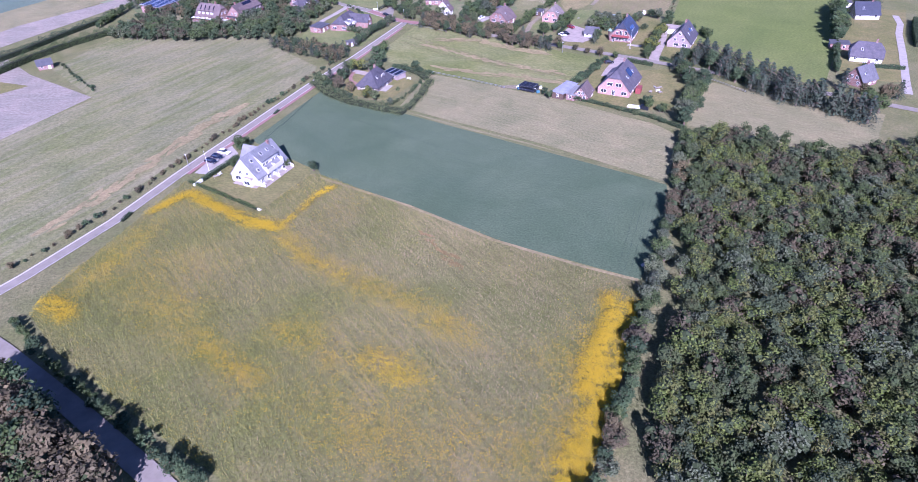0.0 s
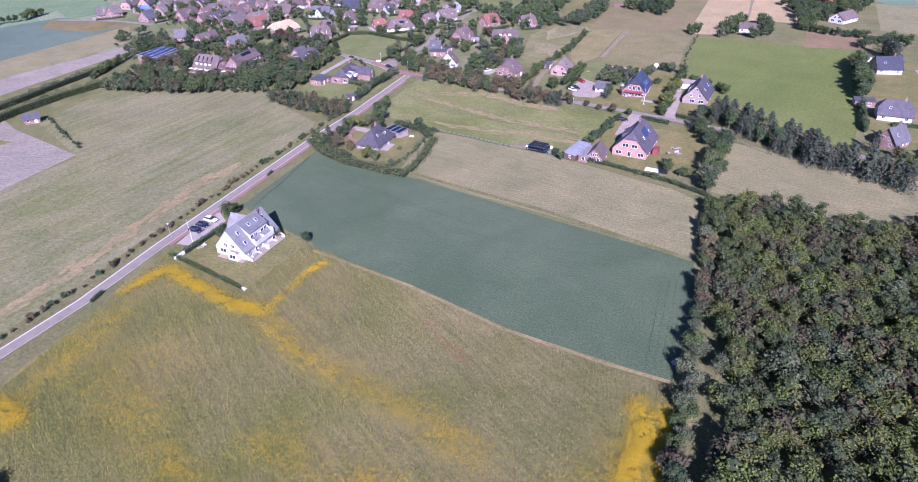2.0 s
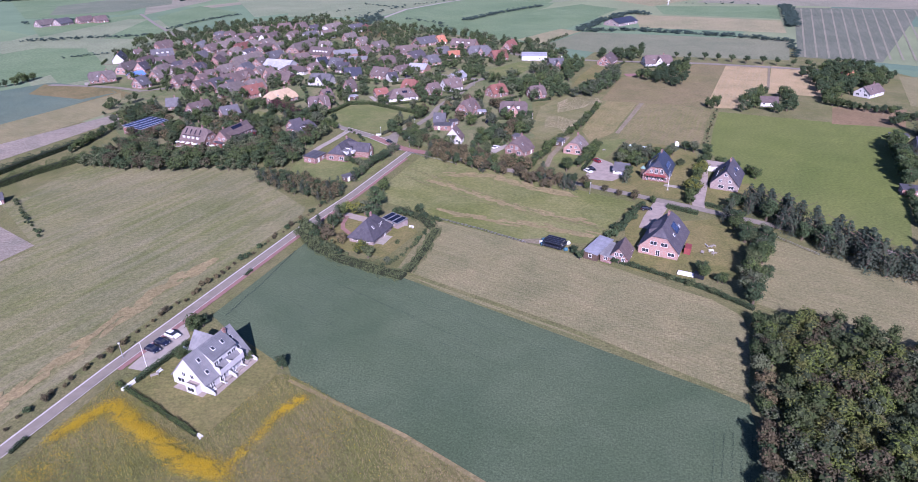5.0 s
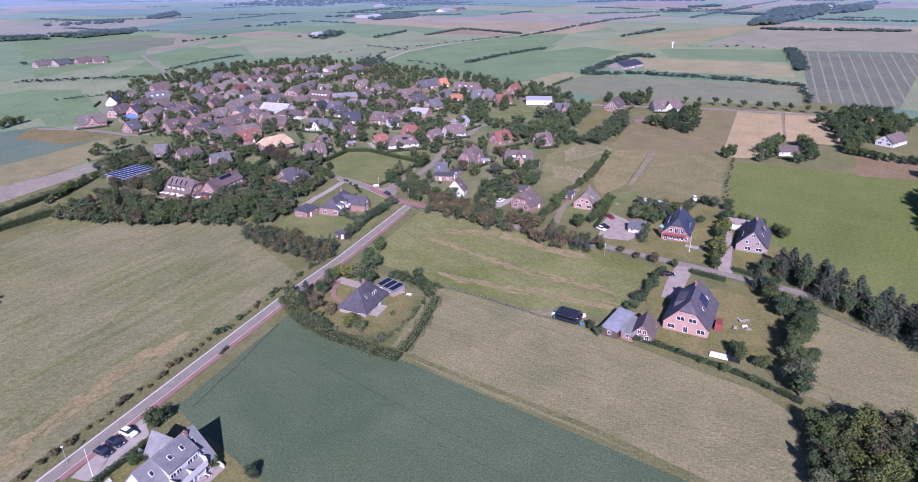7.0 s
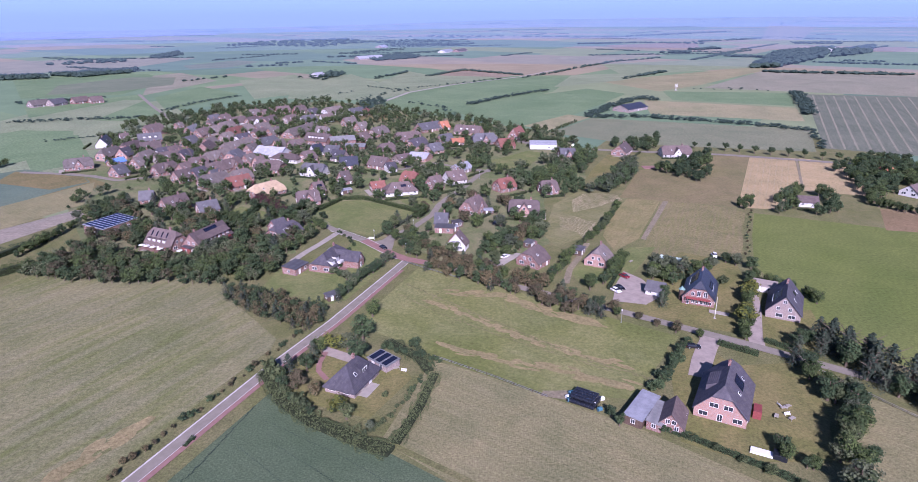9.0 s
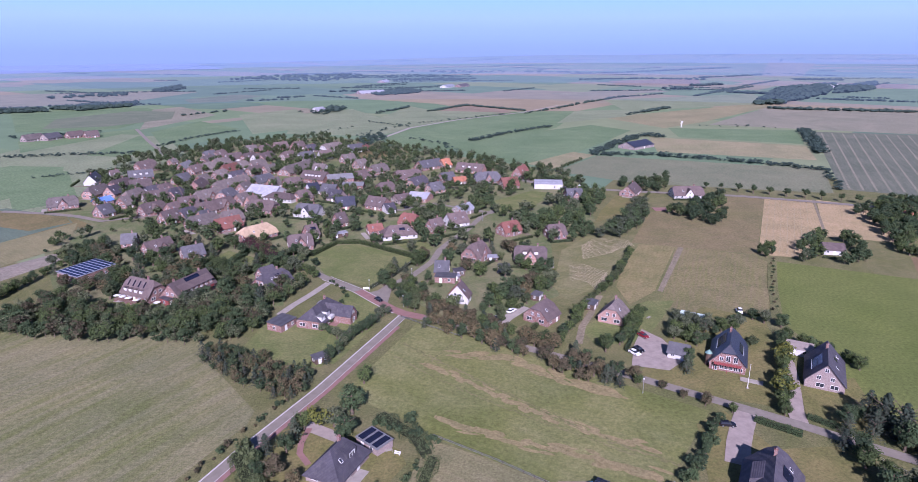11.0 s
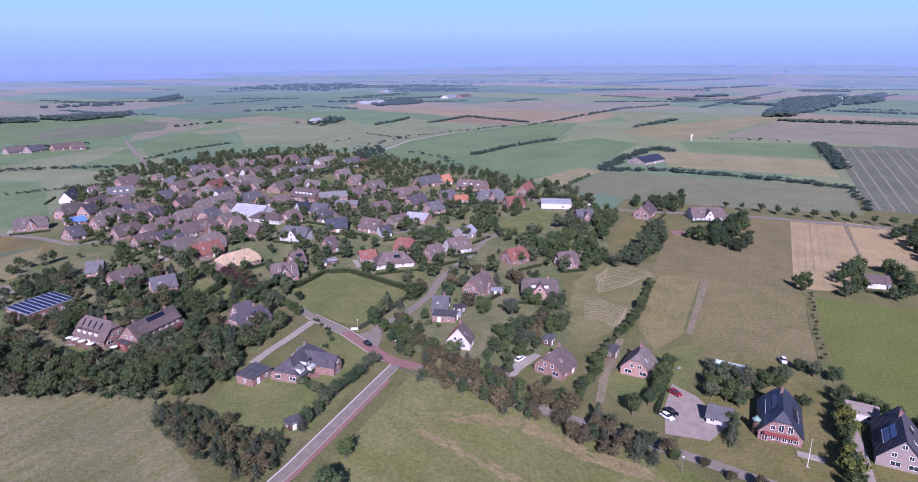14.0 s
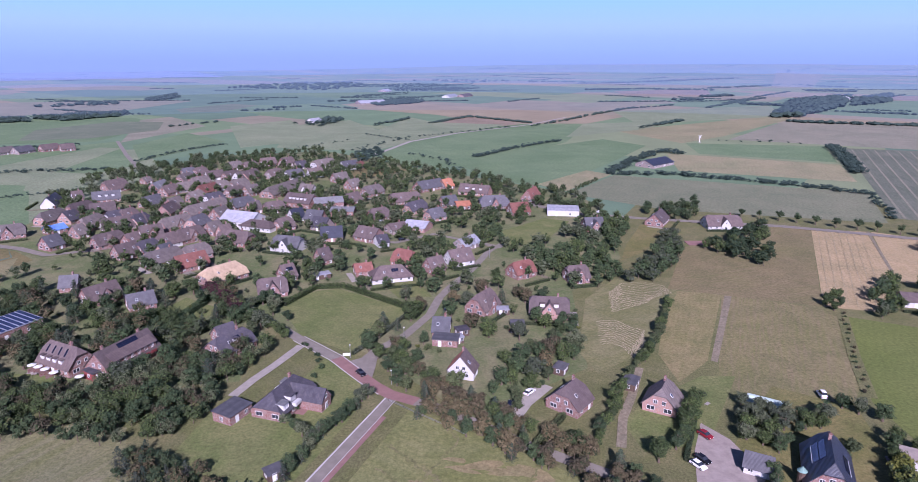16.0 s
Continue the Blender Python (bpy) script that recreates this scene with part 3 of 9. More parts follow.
patch("lawn", [(216.8, 347.9), (247.7, 340.7), (184.7, 239.4), (161.4, 245.7)], LAWN, "garden lawns beyond the pasture", "lawn")
patch("fallow_field", [(112.2, 432.9), (151.2, 414.0), (125.4, 356.3), (111.3, 337.6), (79.7, 354.0)], OLIVE, "olive fallow field with brown mowing rows")
patch("ploughed_strip", [(113.5, 432.1), (116.2, 431.3), (85.7, 369.6), (83.9, 371.1)], DIRT, "narrow strip of bare brown earth")
patch("meadow", [(90.5, 437.0), (111.9, 432.1), (82.6, 370.6), (68.3, 356.2), (67.6, 375.8)], DRYGRASS, "dry yellowish grass field")
patch("mown_field", [(52.3, 426.4), (70.1, 451.0), (94.6, 442.5), (93.3, 433.4), (74.6, 396.9), (57.9, 373.0), (44.0, 361.9), (40.5, 377.0)], PADDOCK, "mown paddock with loose pale swaths")
patch("meadow", [(118.4, 499.9), (188.6, 544.5), (208.0, 538.6), (147.8, 418.3), (91.0, 438.6)], ROUGHBROWN, "olive-brown rough grass field")
patch("stubble_field", [(208.0, 538.6), (236.9, 532.8), (203.8, 460.3), (169.3, 412.6), (148.3, 418.3)], STUBBLE, "golden stubble field with straight straw rows")
patch("stubble_field", [(239.8, 532.8), (276.2, 506.2), (235.3, 435.5), (198.7, 448.2)], STUBBLE, "golden stubble field beside a farm track")
strip("farm_track", [(238.0, 532.8), (220.1, 494.1), (204.4, 460.3)], 1.5, DIRT, 0.165, "pale sandy farm track through stubble")
patch("crop_field", [(80.5, 636.0), (131.7, 712.6), (306.2, 641.9), (263.0, 552.4), (209.1, 566.7), (134.9, 587.8)], OLIVEGREY, "even olive-grey crop field")
patch("stubble_field", [(217.3, 837.7), (359.8, 769.8), (324.2, 684.3), (195.4, 735.1)], PALESTUBBLE, "long pale stubble strip")
patch("crop_field", [(265.1, 919.4), (415.7, 895.9), (364.3, 781.3), (251.1, 837.5)], MIDGREEN, "long green crop strip")
patch("crop_field", [(427.2, 880.0), (559.6, 839.6), (326.4, 537.3), (275.5, 564.5)], TRAMLINE, "dark crop field with pale tramlines")
patch("brown_field", [(512.3, 1182.4), (757.5, 1096.3), (559.6, 839.6), (330.4, 954.6)], BROWNFIELD, "wide grey-brown field")
patch("brown_field", [(210.2, 1045.4), (540.4, 1269.3), (546.2, 1223.9), (337.6, 986.9), (260.7, 919.5)], TANFIELD, "tan field with a soft edge")
patch("pasture", [(0.8, 1095.7), (55.7, 853.2), (175.6, 956.0), (212.8, 897.7), (153.6, 794.9), (118.3, 735.6), (57.1, 658.6), (9.4, 739.8), (-83.1, 864.0)], MIDGREEN, "green pasture beyond the village")
patch("stubble_field", [(61.0, 672.0), (112.8, 735.6), (130.8, 715.8), (79.7, 645.8)], PALESTUBBLE, "small yellow stubble wedge")
patch("red_field", [(-36.1, 1168.8), (7.2, 1252.5), (77.6, 1167.5), (87.8, 1120.8), (14.7, 1078.9)], REDFIELD, "red-brown bare field behind a hedge")
patch("pasture", [(-85.4, 837.9), (-19.8, 1042.2), (105.2, 1139.7), (196.1, 1140.0), (126.1, 927.7), (20.6, 770.4), (-45.9, 736.2)], MIDGREEN, "grazed green pasture with pale dots")
patch("pasture", [(-132.0, 927.0), (-83.7, 1237.1), (-40.7, 1157.4), (67.7, 1122.0), (-60.3, 927.2), (-93.5, 851.3)], PALEGREEN, "pale green grazing land")
patch("pasture", [(-246.7, 1095.6), (-174.7, 1185.4), (-69.9, 956.1), (-93.5, 851.3), (-203.7, 874.6)], PALEGREEN, "pale green grazing land with low hedges")
patch("pasture", [(282.5, 1357.9), (639.1, 1507.8), (571.3, 1273.0), (341.5, 1168.1), (266.1, 1097.4)], PALEGREEN, "pale green strip of pasture")
patch("pasture", [(187.0, 1140.0), (357.4, 1187.4), (246.9, 1058.0), (133.6, 975.0)], PALEGREEN, "yellowish green strip of pasture")
patch("brown_field", [(448.1, 2004.3), (764.5, 2174.3), (644.2, 1812.3), (429.7, 1862.0)], REDFIELD, "far pinkish bare field")
patch("brown_field", [(1679.0, 3614.7), (1675.1, 3155.1), (1159.1, 2293.4), (1022.4, 2292.3)], BROWNFIELD, "far pale brown field")
patch("brown_field", [(1069.4, 1814.9), (1224.3, 1867.0), (1076.6, 1657.5), (968.3, 1677.5)], REDFIELD, "far pinkish field on the rise")
patch("pasture", [(-486.4, 819.7), (-407.5, 926.2), (-302.3, 759.1), (-317.3, 713.8), (-427.0, 735.4)], MIDGREEN, "green pasture at the village edge")
patch("pasture", [(-363.9, 659.4), (-315.3, 719.9), (-298.1, 702.1), (-297.5, 677.3), (-334.3, 622.7)], PALEGREEN, "pale green pasture strip")
patch("pasture", [(-354.6, 608.2), (-327.2, 645.0), (-262.4, 546.9), (-268.2, 525.2), (-280.5, 508.0)], MIDGREEN, "bright green pasture beside the village")
patch("pasture", [(-373.9, 894.2), (-360.5, 1012.9), (-278.7, 926.6), (-300.5, 820.2), (-309.7, 780.7)], MIDGREEN, "green pasture beside a lane")
patch("pasture", [(-742.5, 1183.3), (-530.4, 1214.2), (-439.9, 1120.2), (-432.5, 926.1), (-538.5, 893.7)], MIDGREEN, "wide hazy green pasture")
patch("pasture", [(-506.2, 1184.2), (-481.1, 1235.5), (-368.1, 1095.2), (-398.3, 915.2)], BROWNFIELD, "pale brownish grazing land")
patch("pasture", [(-333.4, 1095.3), (-269.5, 1185.1), (-166.4, 955.8), (-243.8, 874.5)], PALEGREEN, "pale green grazing land")
patch("fallow_field", [(-95.7, 677.7), (-45.9, 736.2), (-80.8, 752.7), (-116.1, 705.4)], FALLOW, "brownish garden field")
patch("fallow_field", [(-276.8, 503.1), (-232.3, 491.3), (-213.7, 477.0), (-219.1, 457.0), (-235.9, 447.8)], FALLOW, "brown and green fallow corner")
patch("pasture", [(-486.1, 545.0), (-407.3, 636.4), (-391.1, 668.3), (-341.2, 662.7), (-301.1, 592.3), (-310.5, 526.6), (-327.7, 508.5), (-377.9, 419.8)], MIDGREEN, "bright green pasture beside the village")
patch("pasture", [(-567.5, 639.2), (-432.6, 725.3), (-400.4, 875.0), (-373.5, 871.1), (-349.9, 680.0), (-393.1, 671.8), (-411.2, 642.8)], PALEGREEN, "pale green grazing land with low hedges")
patch("crop_field", [(-360.7, 400.0), (-315.6, 489.0), (-290.6, 516.8), (-238.7, 494.9), (-227.2, 481.4), (-259.3, 398.6), (-290.5, 318.7)], GREENSTRIP, "blue-green crop strip at the village edge")
patch("fallow_field", [(-293.1, 511.1), (-238.7, 494.9), (-228.4, 481.5), (-241.9, 464.2), (-286.7, 481.3)], FALLOW, "brownish grass corner at the village edge")
patch("fallow_field", [(-290.5, 318.7), (-260.9, 401.1), (-224.2, 481.1), (-203.2, 436.5), (-234.0, 357.8), (-256.3, 279.2)], HAY, "pale straw field strip")
patch("ploughed_field", [(-261.9, 285.6), (-237.8, 364.0), (-198.7, 429.0), (-192.9, 411.1), (-210.7, 362.2), (-220.8, 336.6), (-246.8, 268.2)], PLOUGH, "pale pinkish ploughed strip")
patch("meadow", [(308.7, 490.6), (347.8, 471.3), (287.9, 388.2), (266.1, 413.0)], HAY, "pale mown field beside the country road")
patch("crop_field", [(-579.2, 1039.0), (-530.7, 1159.2), (-455.0, 1152.1), (-413.3, 1042.5), (-458.3, 953.1), (-528.9, 929.7)], GREYGREEN, "dark teal crop field in the distance")
patch("crop_field", [(-541.5, 1391.8), (-478.0, 1530.3), (-413.9, 1483.5), (-434.4, 1342.5), (-498.1, 1316.2)], GREYGREEN, "dark teal crop field in the distance")
patch("brown_field", [(-1022.7, 1529.6), (-735.0, 1650.1), (-599.7, 1615.8), (-624.3, 1337.2), (-793.1, 1219.9)], BROWNFIELD, "dull brown far grazing land")
patch("stubble_field", [(204.0, 1535.3), (476.4, 1692.7), (479.5, 1578.5), (248.4, 1443.2)], BROWNFIELD, "far pale brownish field")
patch("brown_field", [(446.2, 2045.7), (722.4, 2191.5), (702.8, 1996.1), (455.8, 1876.1)], REDFIELD, "far reddish brown field")
# lavender haze is put into the water's base colour
SEA = plain_mat("hazy_coastal_water", (0.192, 0.221, 0.339), 0.7, 0, 0.1, 0.002, 0, 0.15)
sea_poly = [(-4400.0, 1500.0), (-2350.0, 2050.0), (-1750.0, 2750.0), (-1150.0, 3250.0), (-900.0, 4440.0), (-2000.0, 4150.0), (-3600.0, 3000.0)]
tagged(new("water", mesh_of("water", [(x, y, 0.6) for x, y in reversed(sea_poly)], [tuple(range(len(sea_poly)))], SEA)), "calm hazy sea along the far coast", "sea", "", "structure")
LAWNS = [
    ("village_green", [(-73.8, 418.1), (-63.1, 435.2), (-53.3, 437.7), (-21.6, 413.9), (-38.2, 375.7), (-60.0, 391.6)]),
    ("lawn", [(-66.9, 322.4), (-58.6, 332.6), (-40.8, 319.6), (-44.5, 306.0), (-68.9, 307.6)]),
    ("lawn", [(-46.7, 360.7), (-35.3, 368.0), (-29.5, 356.2), (-35.9, 345.4), (-51.9, 347.5)]),
    ("lawn", [(23.7, 532.5), (52.9, 563.2), (67.2, 555.2), (46.6, 512.3), (21.8, 499.8)]),
    ("lawn", [(89.9, 506.0), (109.2, 547.4), (126.1, 547.4), (96.8, 494.0), (79.9, 477.3)]),
    ("lawn", [(-144.4, 360.7), (-129.8, 360.7), (-118.3, 350.8), (-137.8, 353.4)]),
    ("lawn", [(-74.3, 307.9), (-74.3, 320.2), (-72.3, 339.8), (-55.0, 343.0), (-45.0, 376.3), (-27.4, 350.5), (-35.4, 322.9), (-40.8, 308.0)]),
    ("lawn", [(-124.7, 399.0), (-116.3, 427.1), (-99.0, 415.9), (-100.6, 375.7)]),
    ("lawn", [(-81.3, 178.2), (-76.3, 180.7), (-71.9, 186.3), (-57.8, 194.9), (-45.2, 183.7), (-44.0, 178.1), (-53.7, 157.8), (-66.5, 166.3)]),
    ("lawn", [(-41.7, 277.8), (-27.6, 270.7), (-15.2, 262.4), (-13.2, 256.9), (-23.0, 238.2), (-44.9, 247.3), (-51.4, 265.6)]),
    ("lawn", [(64.7, 273.4), (74.9, 280.0), (80.8, 262.1), (100.8, 263.6), (95.2, 237.9), (85.9, 220.3), (65.7, 220.8), (53.7, 228.2)]),
    ("lawn", [(55.3, 298.6), (77.0, 330.8), (96.3, 353.9), (115.0, 341.5), (107.5, 310.8), (96.3, 279.6), (76.0, 286.9)]),
    ("lawn", [(103.3, 294.1), (122.5, 297.8), (117.3, 279.4), (108.2, 266.9), (96.4, 276.3)]),
    ("lawn", [(44.6, 334.0), (55.2, 345.2), (76.6, 360.1), (87.6, 360.1), (65.2, 323.8), (47.3, 320.0)]),
    ("lawn", [(-37.2, 447.1), (-19.2, 447.1), (-12.5, 428.6), (-26.5, 426.9)]),
]
for lawn_name, lawn_poly in LAWNS:
    patch(lawn_name, lawn_poly, LAWN if max(p[1] for p in lawn_poly) < 290 or min(p[0] for p in lawn_poly) > 50 else GREENLAWN, "short mown green garden grass", "lawn")

# ------------------------------------------------------------ roads
ROAD = [(-150.0, 62.0), (-118.0, 112.0), (-108.0, 129.5), (-96.0, 154.5), (-86.2, 182.5), (-77.0, 206.0), (-55.5, 261.5), (-42.0, 291.5), (-24.5, 337.0), (-20.5, 347.5)]
strip("road_main", ROAD, 3.5, ASPHALT, 0.30, "worn grey asphalt country road with white edge lines")
strip("road_line", ROAD, 0.5, LINE, 0.31, "wide white edge line", "road line", 1.75)
strip("road_line", ROAD, 0.18, LINE, 0.31, "white painted edge line", "road line", -1.65)
strip("verge", ROAD, 9.0, VERGE, 0.118, "rough grass verge along the road", "verge", 3.0)
strip("verge", ROAD, 6.0, VERGE, 0.120, "rough grass verge along the bike path", "verge", -4.5)
strip("bike_path", [p for p in ROAD if 160 < p[1] < 345], 1.5, BIKEPATH, 0.32, "red paved bike path beside the road", "bike path", -2.55)
CROSS = [(-151.3, 477.0), (-119.6, 450.6), (-83.8, 412.4), (-67.3, 395.9), (-58.8, 386.9), (-42.5, 371.8), (-35.0, 362.5), (-27.4, 353.5), (-21.8, 348.2), (-15.3, 344.7)] + [(-8.9, 341.9), (-1.6, 337.1), (18.6, 321.5), (38.0, 309.5), (57.0, 297.3), (74.7, 285.1), (90.0, 274.5), (120.0, 252.0), (170.0, 214.0), (220.0, 176.0)]
strip("road_cross", CROSS, 4.0, ASPHALT, 0.28, "grey asphalt village street")
strip("road_junction", [(-42.3, 371.6), (-35.0, 362.5), (-27.4, 353.5), (-21.8, 348.2), (-13.5, 344.1)], 4.6, BIKEPATH, 0.34, "red paved crossing table at the junction")
strip("road_line", [(-58.8, 386.9), (-42.5, 371.8), (-35.0, 362.5)], 0.35, LINE, 0.345, "pale kerb line", "kerb", 2.35)
strip("road_line", [(-58.8, 386.9), (-42.5, 371.8), (-35.0, 362.5), (-27.4, 353.5), (-23.6, 349.8)], 0.35, LINE, 0.346, "pale kerb line", "kerb", -2.35)
LANE = [(-33.5, 362.5), (-32.3, 369.5), (-28.0, 380.0), (-20.6, 390.0), (-12.5, 409.0), (-9.3, 427.2), (-4.1, 441.9), (4.6, 462.0), (14.9, 493.9), (22.2, 505.9)]
patch("road_mouth", [(-38.5, 369.0), (-34.2, 362.0), (-28.6, 356.0), (-28.4, 366.0), (-28.6, 377.0), (-31.4, 378.2), (-34.0, 372.0)], ASPHALT, "widened asphalt mouth of the village lane", "road", 0.285)
strip("road_lane", LANE, 3.6, ASPHALT, 0.29, "narrow asphalt lane into the village")
strip("driveway", [(-56.7, 381.2), (-61.5, 367.5), (-66.0, 356.5), (-69.0, 347.0)], 3.2, PAVING, 0.27, "pale gravel driveway beside a house", "driveway")
strip("road_village", [(-287.3, 508.0), (-252.5, 501.9), (-233.6, 495.9), (-212.0, 484.5), (-191.3, 493.6), (-171.7, 508.2), (-141.7, 539.6), (-138.1, 589.2), (-81.1, 618.9)], 4.5, ASPHALT, 0.27, "grey village street between houses")
strip("road_village", [(-407.5, 926.2), (-342.7, 820.1), (-294.6, 745.5), (-212.9, 618.7), (-163.8, 539.5), (-139.3, 554.9)], 4.0, ASPHALT, 0.275, "grey lane leaving the village")
strip("road_village", [(-49.7, 512.1), (-35.6, 508.3), (-15.8, 525.5), (21.8, 499.8)], 4.0, ASPHALT, 0.275, "grey village street")
strip("road_far", [(-89.6, 820.7), (-60.3, 927.2), (-3.3, 1014.0), (103.4, 1122.1), (175.3, 1238.1)], 5.0, PAVING, 0.27, "pale country lane across the pastures")
strip("road_far", [(41.2, 608.8), (70.6, 576.9), (122.1, 560.1), (192.3, 544.5), (237.1, 525.8), (287.8, 503.8)], 6.0, ASPHALT, 0.275, "straight grey country road lined with trees")
strip("lane_shaded", [(-111.9, 111.6), (-98.1, 102.5), (-87.9, 95.2), (-76.5, 87.0), (-66.4, 79.4), (-54.1, 70.1), (-44.0, 62.0)], 4.2, ASPHALT, 0.27, "grey lane in the shade of trees")
strip("driveway", [(81.3, 279.8), (76.3, 271.7), (72.2, 264.3), (68.4, 256.1)], 6.0, PINKPAVE, 0.26, "pinkish block-paved driveway", "driveway")
patch("parking_area", [(55.8, 306.4), (60.2, 320.4), (66.6, 333.5), (71.6, 325.5), (74.4, 310.0), (66.8, 303.0)], PINKPAVE, "block-paved yard with parked cars", "parking area")
strip("driveway", [(110.3, 317.8), (103.0, 298.0), (94.9, 279.7), (92.8, 273.1)], 4.5, PINKPAVE, 0.26, "block-paved driveway beside a house", "driveway")
strip("driveway", [(26.3, 354.0), (18.3, 343.4), (13.4, 333.8)], 4.5, PAVING, 0.26, "pale paved driveway", "driveway")
patch("parking_area", [(-82.1, 182.4), (-76.3, 180.7), (-71.3, 195.4), (-75.1, 201.5), (-77.8, 198.3)], PAVING, "pale paved parking bay beside the road", "parking area")
patch("driveway", [(-42.2, 276.2), (-29.8, 268.9), (-31.7, 265.4), (-42.0, 271.4)], PINKPAVE, "reddish paved forecourt", "driveway")
strip("garden_path", [(-40.5, 272.0), (-41.2, 265.5), (-40.6, 261.2), (-37.3, 256.6)], 1.6, BIKEPATH, 0.27, "curved reddish garden path", "path")
patch("yard", [(23.3, 250.2), (32.3, 250.2), (30.6, 245.4), (22.2, 247.8)], DIRT, "bare sandy ground beside wrapped bales", "yard")
strip("driveway", [(58.4, 365.6), (51.0, 347.5), (45.4, 335.7), (41.5, 321.8)], 2.6, DIRT, 0.26, "narrow sandy drive along a hedge", "driveway")


# ------------------------------------------------------------ crop and flowers
RNG = np.random.default_rng(7)
CROP_EDGE = [(-98.7, 114.4), (-99.0, 121.9)] + [(-83.4, 177.3), (-55.3, 157.3), (-43.4, 179.2), (-39.7, 177.8)] + [(-8.1, 154.2), (19.8, 133.0), (46.2, 118.0), (39.3, 99.4), (29.9, 80.7), (22.9, 65.5)] + [(14.0, 40.0), (-8.0, 20.0)] + [(-41.6, 68.9), (-51.6, 75.7), (-66.4, 86.7), (-86.8, 102.3)]
patch("crop_field_ripening", CROP_EDGE, CROP, "ripening green and straw crop with yellow flowers")


def tufts(px, py, size, tall, rng, lean=0.5):
    """Upright leaning cards, one a tuft."""
    n = len(px)
    a = rng.uniform(0, math.pi, n)
    w = size * rng.uniform(0.6, 1.3, n)
    h = tall * rng.uniform(0.6, 1.3, n)
    dx, dy = np.cos(a) * w / 2, np.sin(a) * w / 2
    lx, ly = rng.normal(0, lean, n) * h, rng.normal(0, lean, n) * h
    v = np.empty((n, 4, 3))
    v[:, 0] = np.stack([px - dx, py - dy, np.full(n, 0.05)], 1)
    v[:, 1] = np.stack([px + dx, py + dy, np.full(n, 0.05)], 1)
    v[:, 2] = np.stack([px + dx * 0.6 + lx, py + dy * 0.6 + ly, h], 1)
    v[:, 3] = np.stack([px - dx * 0.6 + lx, py - dy * 0.6 + ly, h], 1)
    return v.reshape(-1, 3)


px, py = spread(CROP_EDGE, 0.31, RNG)
keep = RNG.random(len(px)) < 0.95
px, py = px[keep], py[keep]
# ripe and pale towards the wood, greener towards the road
ripe = ((px - -56.9) * 60.1 + (py - 117.9) * 12.7) / 3773.3
ripe = ripe + np.array([0.7 * noise.noise((x * 0.04, y * 0.05, 4.0)) for x, y in zip(px, py)])
dry = RNG.random(len(px)) < np.clip(ripe, 0.05, 0.9)
for chosen, blade_mat, words in ((~dry, CROP_BLADE, "standing crop plants of green and straw colour"), (dry, CROP_STRAW, "ripe straw-coloured crop plants")):
    blades = new("crop_plants", quads_mesh("crop_plants", tufts(px[chosen], py[chosen], 0.12, 0.55, RNG, 0.45), blade_mat))
    tagged(blades, words, "crop", "", "stuff")


def flower_cards(px, py, size, rng):
    n = len(px)
    a = rng.uniform(0, 2 * math.pi, n)
    s = size * rng.uniform(0.5, 1.4, n)
    z = rng.uniform(0.85, 1.2, n)
    t1, t2 = rng.normal(0, 0.3, n), rng.normal(0, 0.3, n)
    v = np.empty((n, 4, 3))
    for k in range(4):
        c, d = np.cos(a + k * math.pi / 2) * s / 2, np.sin(a + k * math.pi / 2) * s / 2
        v[:, k] = np.stack([px + c, py + d, z + c * t1 + d * t2], 1)
    return v.reshape(-1, 3)


